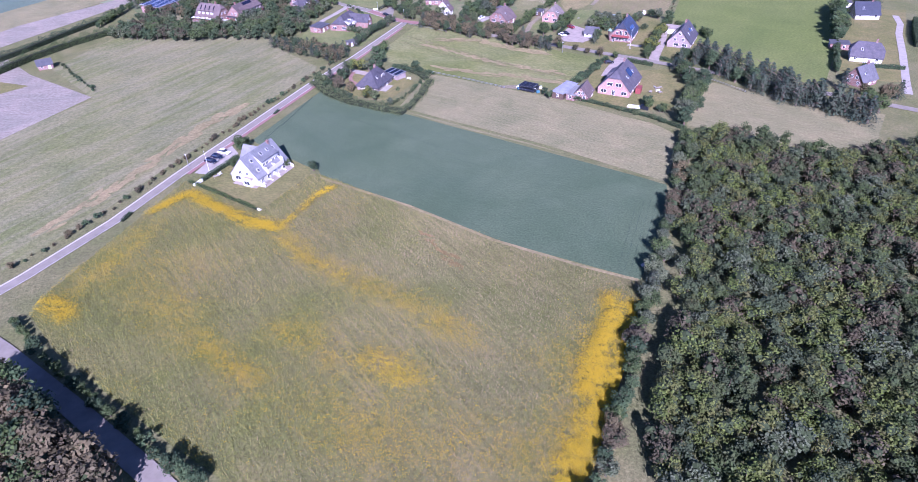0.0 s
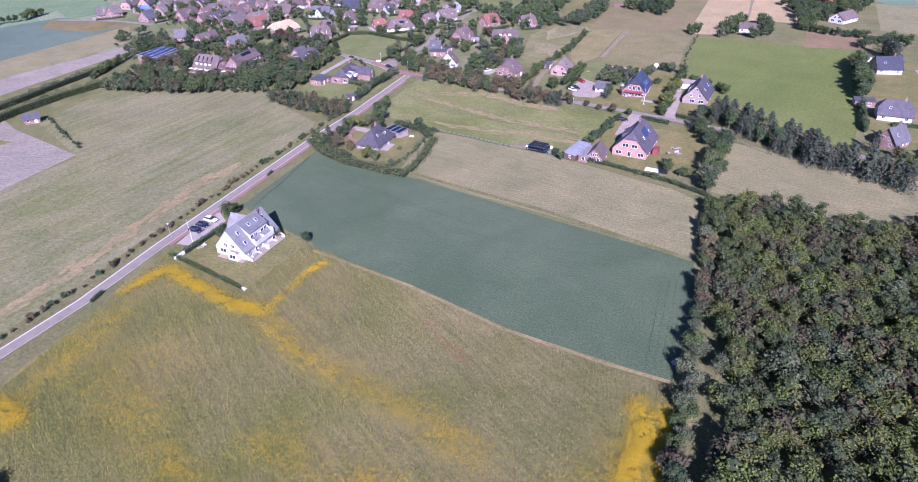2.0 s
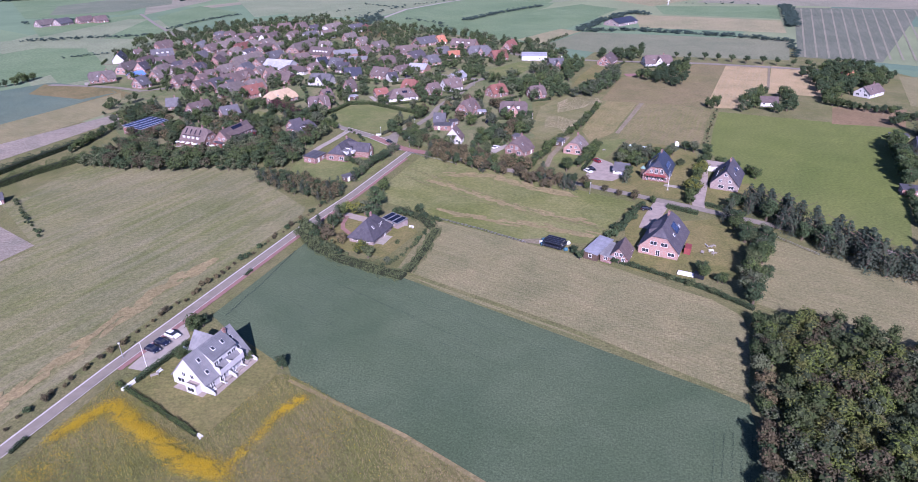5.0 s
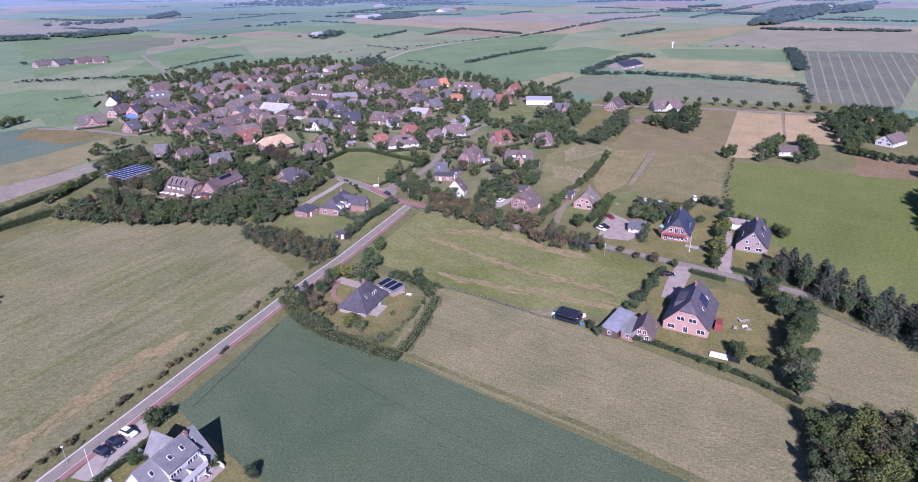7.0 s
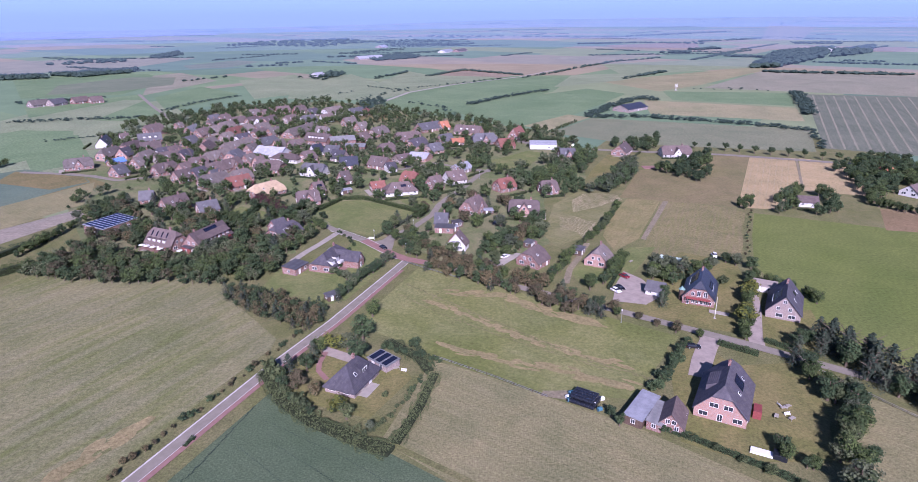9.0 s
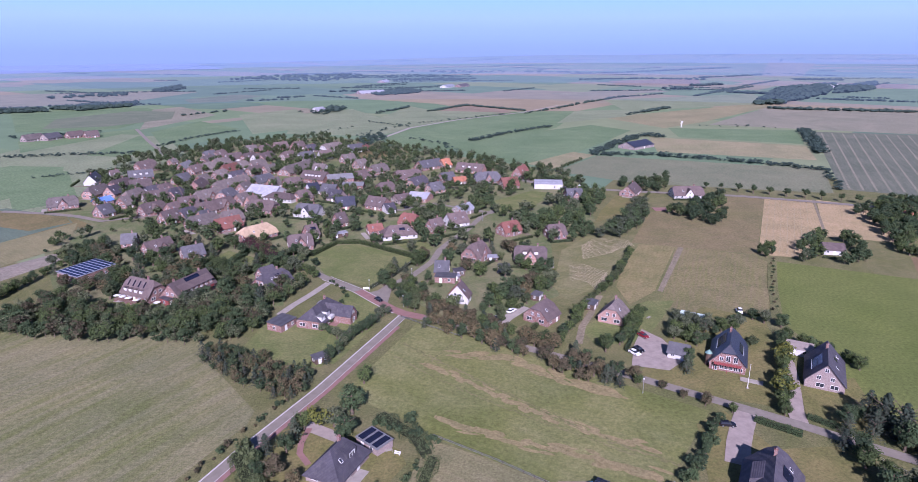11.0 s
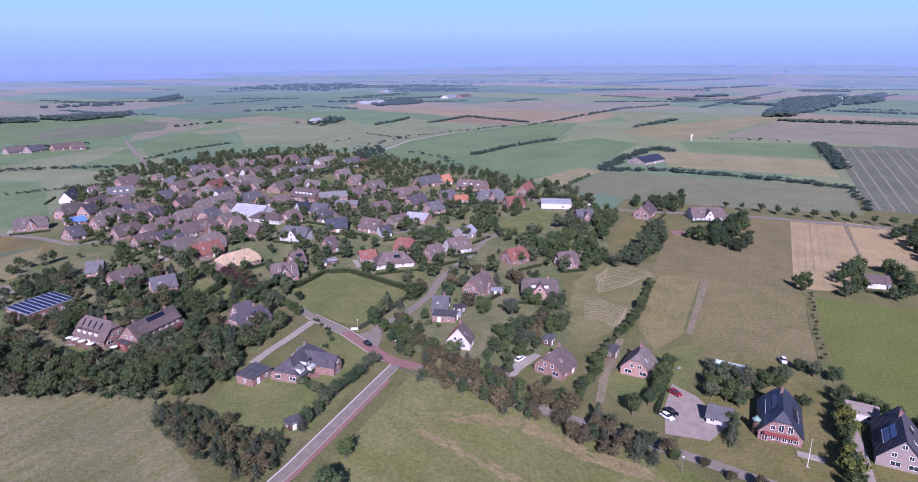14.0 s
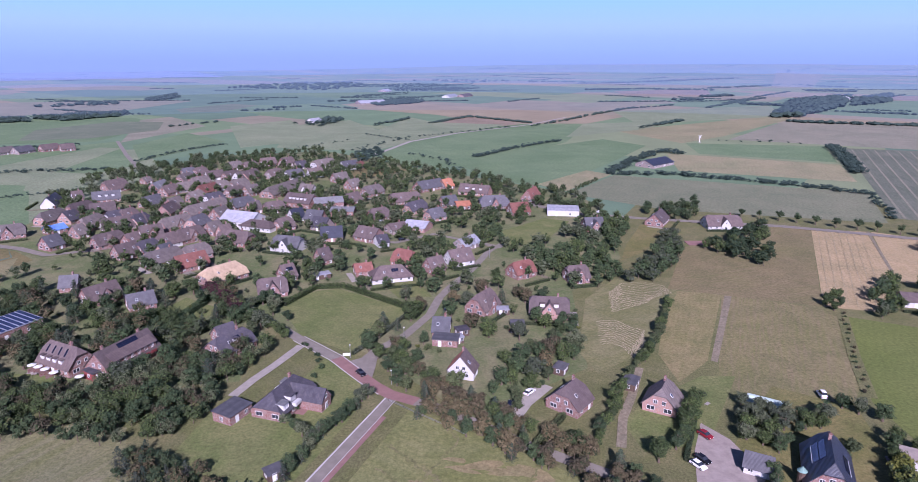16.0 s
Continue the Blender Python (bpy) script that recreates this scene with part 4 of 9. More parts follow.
# line of the band, half width in metres, flowers a square metre
FLOWER_BANDS = [
    ([(-86.7, 157.6), (-82.8, 163.9), (-78.9, 168.8)], 0.94, 14.9),
    ([(-78.6, 167.8), (-68.4, 159.4), (-57.6, 152.0)], 1.01, 18.6),
    ([(-57.3, 151.2), (-52.2, 149.2), (-47.0, 147.6)], 1.15, 21.1),
    ([(-47.2, 148.4), (-43.0, 156.1), (-39.9, 165.0)], 0.61, 8.7),
    ([(-39.8, 164.4), (-35.3, 169.3)], 0.68, 17.4),
    ([(-47.5, 145.2), (-36.8, 132.2), (-26.1, 124.5)], 1.71, 4.5),
    ([(-26.1, 124.5), (-16.3, 117.2), (-9.2, 113.4), (-0.1, 104.5)], 2.16, 3.0),
    ([(-99.4, 119.6), (-93.3, 116.7), (-88.4, 112.2)], 1.35, 12.4),
    ([(-91.6, 119.2), (-88.8, 131.5), (-84.8, 137.8), (-82.6, 153.4)], 1.62, 2.5),
    ([(-100.3, 123.3), (-93.6, 132.8), (-86.6, 148.5)], 1.08, 1.5),
    ([(-89.3, 132.6), (-68.1, 114.7), (-57.0, 104.6)], 3.24, 1.3),
    ([(-57.0, 104.6), (-48.8, 97.2), (-40.3, 90.4)], 1.80, 4.2),
    ([(-41.5, 107.3), (-34.8, 103.7), (-30.1, 106.5)], 2.16, 2.5),
    ([(-32.2, 102.1), (-23.0, 94.2)], 2.16, 2.0),
    ([(-19.0, 96.7), (-14.3, 93.8), (-7.7, 89.2)], 1.80, 6.0),
    ([(-80.4, 134.3), (-67.3, 132.6), (-57.9, 125.1)], 3.24, 0.9),
    ([(-70.4, 120.0), (-59.3, 111.0)], 2.70, 1.1),
    ([(37.2, 113.3), (37.0, 106.7), (32.5, 99.4), (28.6, 90.2), (25.3, 84.3)], 1.28, 18.6),
    ([(41.4, 111.4), (40.7, 105.0), (36.0, 95.1), (31.9, 86.4)], 0.88, 17.4),
    ([(33.4, 105.3), (26.3, 91.5)], 2.88, 2.5),
    ([(16.0, 93.9), (23.1, 91.7)], 3.24, 1.5),
    ([(-4.8, 107.0), (5.5, 99.8)], 1.98, 2.5),
    ([(-22.1, 167.0), (-40.0, 141.2)], 2.70, 0.5),
    ([(31.4, 89.6), (24.4, 75.5), (20.4, 68.2), (17.6, 62.7)], 1.51, 16.1),
    ([(29.2, 96.4), (23.2, 81.0), (17.3, 68.4)], 3.17, 2.0),
    ([(1.1, 75.3), (8.5, 73.0), (16.4, 69.0)], 3.74, 2.2),
    ([(-20.6, 97.2), (-9.1, 89.3), (-2.0, 82.2)], 4.32, 1.1),
    ([(-24.2, 79.1), (-12.8, 74.0), (-2.1, 69.2)], 3.46, 1.6),
    ([(-44.0, 91.8), (-24.7, 82.6), (-8.5, 74.4)], 3.46, 1.1),
]
fx, fy = [], []
for line, half_w, dens in FLOWER_BANDS:
    spots = along(line, 0.25)
    n = int(len(spots) * 0.25 * half_w * 2.5 * dens * (16.0 if dens > 7 else 15.0))
    pick = RNG.integers(0, len(spots), n)
    base = np.array([(x, y) for x, y, _ in spots])[pick]
    px, py = base[:, 0] + RNG.normal(0, half_w * 1.3, n), base[:, 1] + RNG.normal(0, half_w * 1.3, n)
    clump = np.array([noise.noise((x * 0.22, y * 0.5, 3.0)) + 0.7 * noise.noise((x * 1.1, y * 0.9, 1.0)) for x, y in zip(px, py)])
    ok = (RNG.random(n) < np.clip(0.80 + 1.1 * clump, 0.22, 1.0)) & inside(px, py, CROP_EDGE)
    fx.append(px[ok]), fy.append(py[ok])
px, py = spread(CROP_EDGE, 0.30, RNG)
clump = np.array([noise.noise((x * 0.05, y * 0.09, 9.0)) + 0.5 * noise.noise((x * 0.5, y * 0.2, 5.0)) for x, y in zip(px, py)])
ok = RNG.random(len(px)) < np.clip(clump * 0.45, 0.02, 0.2) * np.clip(1.5 - ((px + 56.9) * 60.1 + (py - 117.9) * 12.7) / 3773.0, 0.5, 1.9)
fx.append(px[ok]), fy.append(py[ok])
blooms = new("crop_flowers", quads_mesh("crop_flowers", flower_cards(np.concatenate(fx), np.concatenate(fy), 0.125, RNG), FLOWER))
tagged(blooms, "bands of bright yellow flowers in the crop", "flowers", "", "stuff")


# ------------------------------------------------------------ trees
def leaf_quads(centres, normals, size, rng):
    """Diamond leaves clumps at the centres, facing about along the normals."""
    n = len(centres)
    nn = normals + rng.normal(0, 0.42, (n, 3))
    nn /= np.linalg.norm(nn, axis=1, keepdims=True) + 1e-9
    ref = rng.normal(0, 1, (n, 3))
    u = np.cross(nn, ref)
    u /= np.linalg.norm(u, axis=1, keepdims=True) + 1e-9
    w = np.cross(nn, u)
    s = (size * rng.uniform(0.55, 1.35, n))[:, None]
    v = np.empty((n, 4, 3))
    v[:, 0], v[:, 1] = centres + u * s * 0.62, centres + w * s * 0.42 + nn * s * 0.12
    v[:, 2], v[:, 3] = centres - u * s * 0.62, centres - w * s * 0.42 + nn * s * 0.12
    return v.reshape(-1, 3)


LUMP_V = np.array([(x, y, z) for x in (-1, 1) for y in (-1, 1) for z in (-1, 1)] + [(2, 0, 0), (-2, 0, 0), (0, 2, 0), (0, -2, 0), (0, 0, 2), (0, 0, -2)], float)
LUMP_V /= np.linalg.norm(LUMP_V, axis=1, keepdims=True)
LUMP_F = []
for a1 in range(3):
    for a2 in range(a1 + 1, 3):
        a0 = 3 - a1 - a2
        for s1 in (-1, 1):
            for s2 in (-1, 1):
                tips = []
                for s0 in (-1, 1):
                    sign = [0, 0, 0]
                    sign[a0], sign[a1], sign[a2] = s0, s1, s2
                    tips.append(sum((q > 0) * w for q, w in zip(sign, (4, 2, 1))))
                LUMP_F.append([8 + 2 * a1 + (s1 < 0), tips[0], 8 + 2 * a2 + (s2 < 0), tips[1]])
LUMP_F = np.array(LUMP_F)


def lumps_at(centres, radii, rng, jitter=0.16):
    """A rough twelve-sided clump at each centre, as quads."""
    out = []
    for c, r in zip(centres, radii):
        v = LUMP_V * (1 + rng.normal(0, jitter, (14, 1))) * r + c
        out.append(v[LUMP_F].reshape(-1, 3))
    return np.concatenate(out)


def crown(rng, n, radius, z0, z1, lobes, leaf, solid=12):
    """A crown of several lobes: clumps inside, coloured dark as shade, leaves over them, gaps between them."""
    zc, hz = (z0 + z1) / 2, (z1 - z0) / 2
    lobes += 8
    d = rng.normal(0, 1, (lobes, 3))
    d /= np.linalg.norm(d, axis=1, keepdims=True)
    c = d * np.array([radius, radius, hz]) * rng.uniform(0.30, 0.70, lobes)[:, None]
    c[:, 2] += zc
    r = rng.uniform(0.30, 0.52, lobes) * min(radius, hz)
    which = rng.choice(lobes, n, p=r ** 2 / np.sum(r ** 2))
    e = rng.normal(0, 1, (n, 3))
    e[:, 2] = np.where(e[:, 2] < -0.4, -e[:, 2], e[:, 2])
    e /= np.linalg.norm(e, axis=1, keepdims=True)
    p = c[which] + e * r[which][:, None] * rng.uniform(0.62, 1.12, n)[:, None]
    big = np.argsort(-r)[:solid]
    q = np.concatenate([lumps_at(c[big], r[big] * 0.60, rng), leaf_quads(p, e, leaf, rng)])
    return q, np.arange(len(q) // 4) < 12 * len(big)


def conifer_points(rng, n, radius, z0, z1):
    """Leaf places on drooping tiers round a stem."""
    tiers = 9
    k = rng.integers(0, tiers, n)
    f = (k + rng.uniform(0, 0.5, n)) / tiers
    a = rng.uniform(0, 2 * math.pi, n)
    arm = 1 + 0.45 * np.sin(a * 5 + k * 1.7) + 0.25 * np.sin(a * 2 + k * 2.9)
    rr = radius * (1 - f) ** 0.8 * arm * np.sqrt(rng.uniform(0.15, 1, n))
    z = z0 + (z1 - z0) * f - rr * 0.22
    p = np.stack([np.cos(a) * rr, np.sin(a) * rr, z], 1)
    e = np.stack([np.cos(a) * 0.6, np.sin(a) * 0.6, np.full(n, 0.8)], 1)
    return p, e


def trunk_mesh(h, r, rng, limbs=5):
    """A tapered, slightly bent stem with limbs."""
    pieces = []
    x = y = 0.0
    ring, V, F = 6, [], []
    levels = 5
    for k in range(levels):
        z = h * k / (levels - 1)
        rad = r * (1 - 0.72 * k / (levels - 1)) * (1.35 if k == 0 else 1)
        x, y = x + rng.normal(0, 0.06), y + rng.normal(0, 0.06)
        V += [(x + rad * math.cos(i * math.pi / 3), y + rad * math.sin(i * math.pi / 3), z) for i in range(ring)]
    for k in range(levels - 1):
        F += [(k * 6 + i, k * 6 + (i + 1) % 6, k * 6 + 6 + (i + 1) % 6, k * 6 + 6 + i) for i in range(6)]
    pieces.append((V, F))
    for j in range(limbs):
        a, z = j * 2.4 + rng.uniform(0, 0.6), h * rng.uniform(0.45, 0.85)
        ln = h * rng.uniform(0.28, 0.45)
        d = Vector((math.cos(a), math.sin(a), 0.75)).normalized()
        u = d.cross(Vector((0, 0, 1))).normalized()
        w = d.cross(u)
        b0, b1 = Vector((0, 0, z)), Vector((0, 0, z)) + d * ln
        v = [tuple(b + (u * math.cos(i * 2.094) + w * math.sin(i * 2.094)) * rr) for b, rr in ((b0, r * 0.4), (b1, r * 0.1)) for i in range(3)]
        pieces.append((v, [(i, (i + 1) % 3, 3 + (i + 1) % 3, 3 + i) for i in range(3)]))
    return mesh_of("trunk", *join(*pieces), BARK)


# kind: height, crown radius, crown foot, leaves, leaf size, lobes, leaf colour, label, category
TREES = {
    "oak": (9.0, 3.6, 0.3, 980, 0.47, 12, "oak", "full green deciduous tree with an uneven crown", "tree"),
    "ash": (10.0, 3.2, 0.4, 980, 0.47, 10, "maple", "lighter green deciduous tree with a loose crown", "tree"),
    "alder": (9.0, 3.0, 0.2, 980, 0.47, 9, "dark", "dark green dense deciduous tree", "tree"),
    "hawthorn": (7.0, 3.0, 0.2, 980, 0.47, 10, "brown", "brownish wind-shaped tree of thin foliage", "tree"),
    "willow": (8.0, 3.4, 0.2, 980, 0.47, 11, "grey", "grey-green willow with a soft round crown", "tree"),
    "copper_beech": (7.0, 3.0, 1.0, 640, 0.45, 9, "copper", "small tree with dark purple leaves", "tree"),
    "pine": (10.0, 2.9, 1.0, 1100, 0.44, 0, "pine", "tall dark pine with ragged branches", "conifer"),
    "bush": (2.4, 1.6, 0.1, 300, 0.27, 7, "dark", "low dark green roadside bush", "bush"),
    "shrub": (2.2, 1.5, 0.1, 300, 0.26, 7, "maple", "rounded light green garden shrub", "bush"),
    "golden_shrub": (3.2, 1.7, 0.1, 320, 0.28, 7, "lime", "yellow-green ornamental garden shrub", "bush"),
    "street_tree": (6.0, 2.3, 1.7, 420, 0.38, 8, "dark", "small round roadside tree", "tree"),
}
MADE = {}


PAVED = {(round(x / 2), round(y / 2)) for line in (CROSS, LANE, ROAD) for x, y, _ in along(line, 1.0)}


def tree(kind, x, y, h, turn=None, variant=None):
    """One tree of the kind, h metres high, at x, y; none on a carriageway."""
    if (round(x / 2), round(y / 2)) in PAVED:
        return None
    H, R, foot, n, leaf, lobes, col, label, cat = TREES[kind]
    k = variant if variant is not None else random.randrange(3)
    turn = random.uniform(0, 360) if turn is None else turn
    h *= 1.15
    s = h / H
    wide = s * random.uniform(1.0, 1.32)
    m = Matrix.Translation((x, y, 0)) @ Matrix.Rotation(radians(turn), 4, "Z") @ Matrix.Diagonal((wide, wide, s, 1))
    if (kind, k) not in MADE:
        rng = np.random.default_rng(hash_of(kind) + k)
        ob = new(kind)
        ob.empty_display_size = 0.3
        if lobes:
            q, inner = crown(rng, n, R, foot, H, lobes, leaf)
        else:
            q, inner = leaf_quads(*conifer_points(rng, n, R, foot, H), leaf, rng), None
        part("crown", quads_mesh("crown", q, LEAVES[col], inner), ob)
        if H > 4:
            part("trunk", trunk_mesh(H * 0.75 if lobes else H * 0.95, 0.035 * H if H > 4 else 0.09, rng, 5 if H > 4 else 2), ob)
        tagged(ob, label, cat)
        ob.matrix_basis = m
        MADE[kind, k] = ob
        return ob
    src = MADE[kind, k]
    keep_scale = src.scale.copy()
    src.scale = (1, 1, 1)
    ob = copy_thing(src, m)
    src.scale = keep_scale
    return ob


def hash_of(text):
    return sum((i + 1) * ord(c) for i, c in enumerate(text)) * 10


def stuff_trees(name, places, kinds, label, category):
    """Many trees in one mesh a leaf colour: places are (x, y, height)."""
    bits = {}
    stems = []
    rng = np.random.default_rng(hash_of(name))
    protos = []
    for kind, n, leaf in kinds:
        H, R, foot, _, _, lobes, col, _, _ = TREES[kind]
        for k in range(3):
            q, inner = crown(rng, n, R, foot, H, lobes, leaf, 8) if lobes else (leaf_quads(*conifer_points(rng, n, R, foot, H), leaf, rng), np.zeros(n, bool))
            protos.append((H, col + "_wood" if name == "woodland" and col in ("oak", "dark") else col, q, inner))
    for x, y, h in places:
        H, col, v, inner = protos[rng.integers(len(protos))]
        a, s = rng.uniform(0, 2 * math.pi), h / H
        w = s * rng.uniform(1.0, 1.3)
        c, d = math.cos(a) * w, math.sin(a) * w
        q = np.empty_like(v)
        q[:, 0], q[:, 1], q[:, 2] = v[:, 0] * c - v[:, 1] * d + x, v[:, 0] * d + v[:, 1] * c + y, v[:, 2] * s
        bits.setdefault(col, []).append((q, inner))
        stems.append(cylinder(0.16 * s, 0.07 * s, 0, h * 0.7, 5, x, y))
    top = new(name)
    tagged(top, label, category, "", "stuff")
    for col, some in bits.items():
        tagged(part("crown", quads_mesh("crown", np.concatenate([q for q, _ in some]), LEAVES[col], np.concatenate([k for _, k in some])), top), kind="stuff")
    tagged(part("trunk", mesh_of("trunk", *join(*stems), BARK), top), kind="stuff")
    return top


def hedge(points, width, height, col="dark", label="clipped green garden hedge", name="hedge", dens=13.0, rough=0.25):
    """A hedge along a line: an inside coloured dark as shade and leaves all over it."""
    rng = np.random.default_rng(int(abs(points[0][0] * 10 + points[0][1])))
    v, f = [], []
    leaves, normals = [], []
    for (x0, y0), (x1, y1) in zip(points, points[1:]):
        d = Vector((x1 - x0, y1 - y0, 0))
        ln = d.length
        d.normalize()
        s = Vector((-d.y, d.x, 0))
        a, b, hw = Vector((x0, y0, 0)), Vector((x1, y1, 0)), width * 0.34
        v0 = len(v)
        v += [tuple(p + s * q + Vector((0, 0, z))) for z in (0, height * 0.7) for p, q in ((a, hw), (a, -hw), (b, -hw), (b, hw))]
        f += [tuple(v0 + i for i in q) for q in ((4, 5, 6, 7), (0, 1, 5, 4), (1, 2, 6, 5), (2, 3, 7, 6), (3, 0, 4, 7))]
        n = int(ln * (width + 2 * height) * dens * 1.7) + 8
        t, w = rng.uniform(0, ln, n), rng.uniform(-1, 1, n) * (width / 2 + height)
        top = np.abs(w) < width / 2
        off = np.where(top, w, np.sign(w) * width / 2)
        z = np.where(top, height, height - (np.abs(w) - width / 2))
        lump = np.array([noise.noise((x0 + d.x * q * 0.4, y0 + d.y * q * 0.4, 0.3 * o)) for q, o in zip(t, off)])
        z = z * (1 + rough * lump)
        off = off * (1 + rough * lump)
        p = np.stack([x0 + d.x * t + s.x * off, y0 + d.y * t + s.y * off, z], 1) + rng.normal(0, 0.10, (n, 3))
        e = np.where(top[:, None], np.array([0, 0, 1.0]), np.sign(w)[:, None] * np.array([s.x, s.y, 0.3]))
        leaves.append(p), normals.append(e)
    q = leaf_quads(np.concatenate(leaves), np.concatenate(normals), 0.30, rng)
    ob = new(name)
    tagged(ob, label, "hedge")
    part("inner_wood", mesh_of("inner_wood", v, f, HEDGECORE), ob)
    part("foliage", quads_mesh("foliage", q, LEAVES[col]), ob)
    return ob


BLOCK = []  # what no tree may stand on: x, y, radius


def free(x, y, gap=0.0):
    return all((x - a) ** 2 + (y - b) ** 2 > (r + gap) ** 2 for a, b, r in BLOCK)


# ------------------------------------------------------------ houses
def window_mesh(w, h):
    t = 0.09
    fr = join(box(-w / 2, -0.07, 0, -w / 2 + t, 0.07, h), box(w / 2 - t, -0.07, 0, w / 2, 0.07, h),
              box(-w / 2 + t, -0.07, 0, w / 2 - t, 0.07, t), box(-w / 2 + t, -0.07, h - t, w / 2 - t, 0.07, h),
              box(-0.04, -0.06, t, 0.04, 0.05, h - t))
    return mesh_of("window", *fr, FRAME), mesh_of("pane", *box(-w / 2 + t, -0.02, t, w / 2 - t, 0.02, h - t), GLASS)


WIN = {"a": window_mesh(1.15, 1.25), "wide": window_mesh(2.2, 1.35), "tall": window_mesh(1.3, 2.05)}
SKYLIGHT = mesh_of("skylight", *box(-0.45, -0.6, -0.05, 0.45, 0.6, 0.10), FRAME), mesh_of("pane", *box(-0.36, -0.5, 0.09, 0.36, 0.5, 0.115), GLASS)
DOOR = mesh_of("door", *join(box(-0.5, -0.05, 0, 0.5, 0.05, 2.1), box(-0.6, -0.08, 0, -0.5, 0.08, 2.2), box(0.5, -0.08, 0, 0.6, 0.08, 2.2), box(-0.6, -0.08, 2.1, 0.6, 0.08, 2.2)), FRAME)
CHIMNEY = mesh_of("chimney", *join(box(-0.35, -0.35, -1.6, 0.35, 0.35, 1.0), box(-0.43, -0.43, 1.0, 0.43, 0.43, 1.14), cylinder(0.16, 0.13, 1.14, 1.5, 8)), BRICK)


def window(parent, kind, m, name="window"):
    w = part(name, WIN[kind][0], parent, "", m)
    part("pane", WIN[kind][1], w)
    return w


def roof_faces(L, W, e, r, hip, over):
    """Corners and faces of a roof skin: gable (hip 0), cut gable (hip 0.2 to 0.6) or full hip (1)."""
    hw, hl = W / 2 + over, L / 2 + over
    e2 = e - (r - e) * over / (W / 2)
    yc, zc, ins = hip * hw, e2 + (r - e2) * (1 - hip), hip * hw * 0.85
    v = [(-hl, -hw, e2), (hl, -hw, e2), (hl, hw, e2), (-hl, hw, e2), (-hl + ins, 0, r), (hl - ins, 0, r)]
    if hip == 0:
        f = [(0, 1, 5, 4), (2, 3, 4, 5)]
    elif hip >= 0.99:
        f = [(0, 1, 5, 4), (2, 3, 4, 5), (1, 2, 5), (3, 0, 4)]
    else:
        v += [(-hl, -yc, zc), (hl, -yc, zc), (hl, yc, zc), (-hl, yc, zc)]
        f = [(0, 1, 7, 5, 4, 6), (2, 3, 9, 4, 5, 8), (7, 8, 5), (9, 6, 4)]
    return v, f


def solid_roof(v, f, t):
    """Thicken a roof skin downwards and close its rim."""
    n = len(v)
    v2 = v + [(x, y, z - t) for x, y, z in v]
    f2 = list(f) + [tuple(n + i for i in reversed(q)) for q in f]
    edges = {}
    for q in f:
        for a, b in zip(q, q[1:] + q[:1]):
            edges[a, b] = True
    for a, b in edges:
        if (b, a) not in edges:
            f2.append((b, a, n + a, n + b))
    return v2, f2


def body_faces(L, W, e, r, hip):
    hl, hw = L / 2, W / 2
    zc, yc = e + (r - e) * (1 - hip), hip * hw
    v, f = [], []
    for s in (-1, 1):
        v += [(s * hl, -hw, -0.3), (s * hl, hw, -0.3), (s * hl, hw, e), (s * hl, yc, zc - 0.12), (s * hl, -yc, zc - 0.12), (s * hl, -hw, e)]
    f += [(5, 4, 3, 2, 1, 0), (6, 7, 8, 9, 10, 11), (0, 6, 11, 5), (7, 1, 2, 8), (5, 11, 10, 4), (9, 8, 2, 3)]
    return v, f


LONG = {}


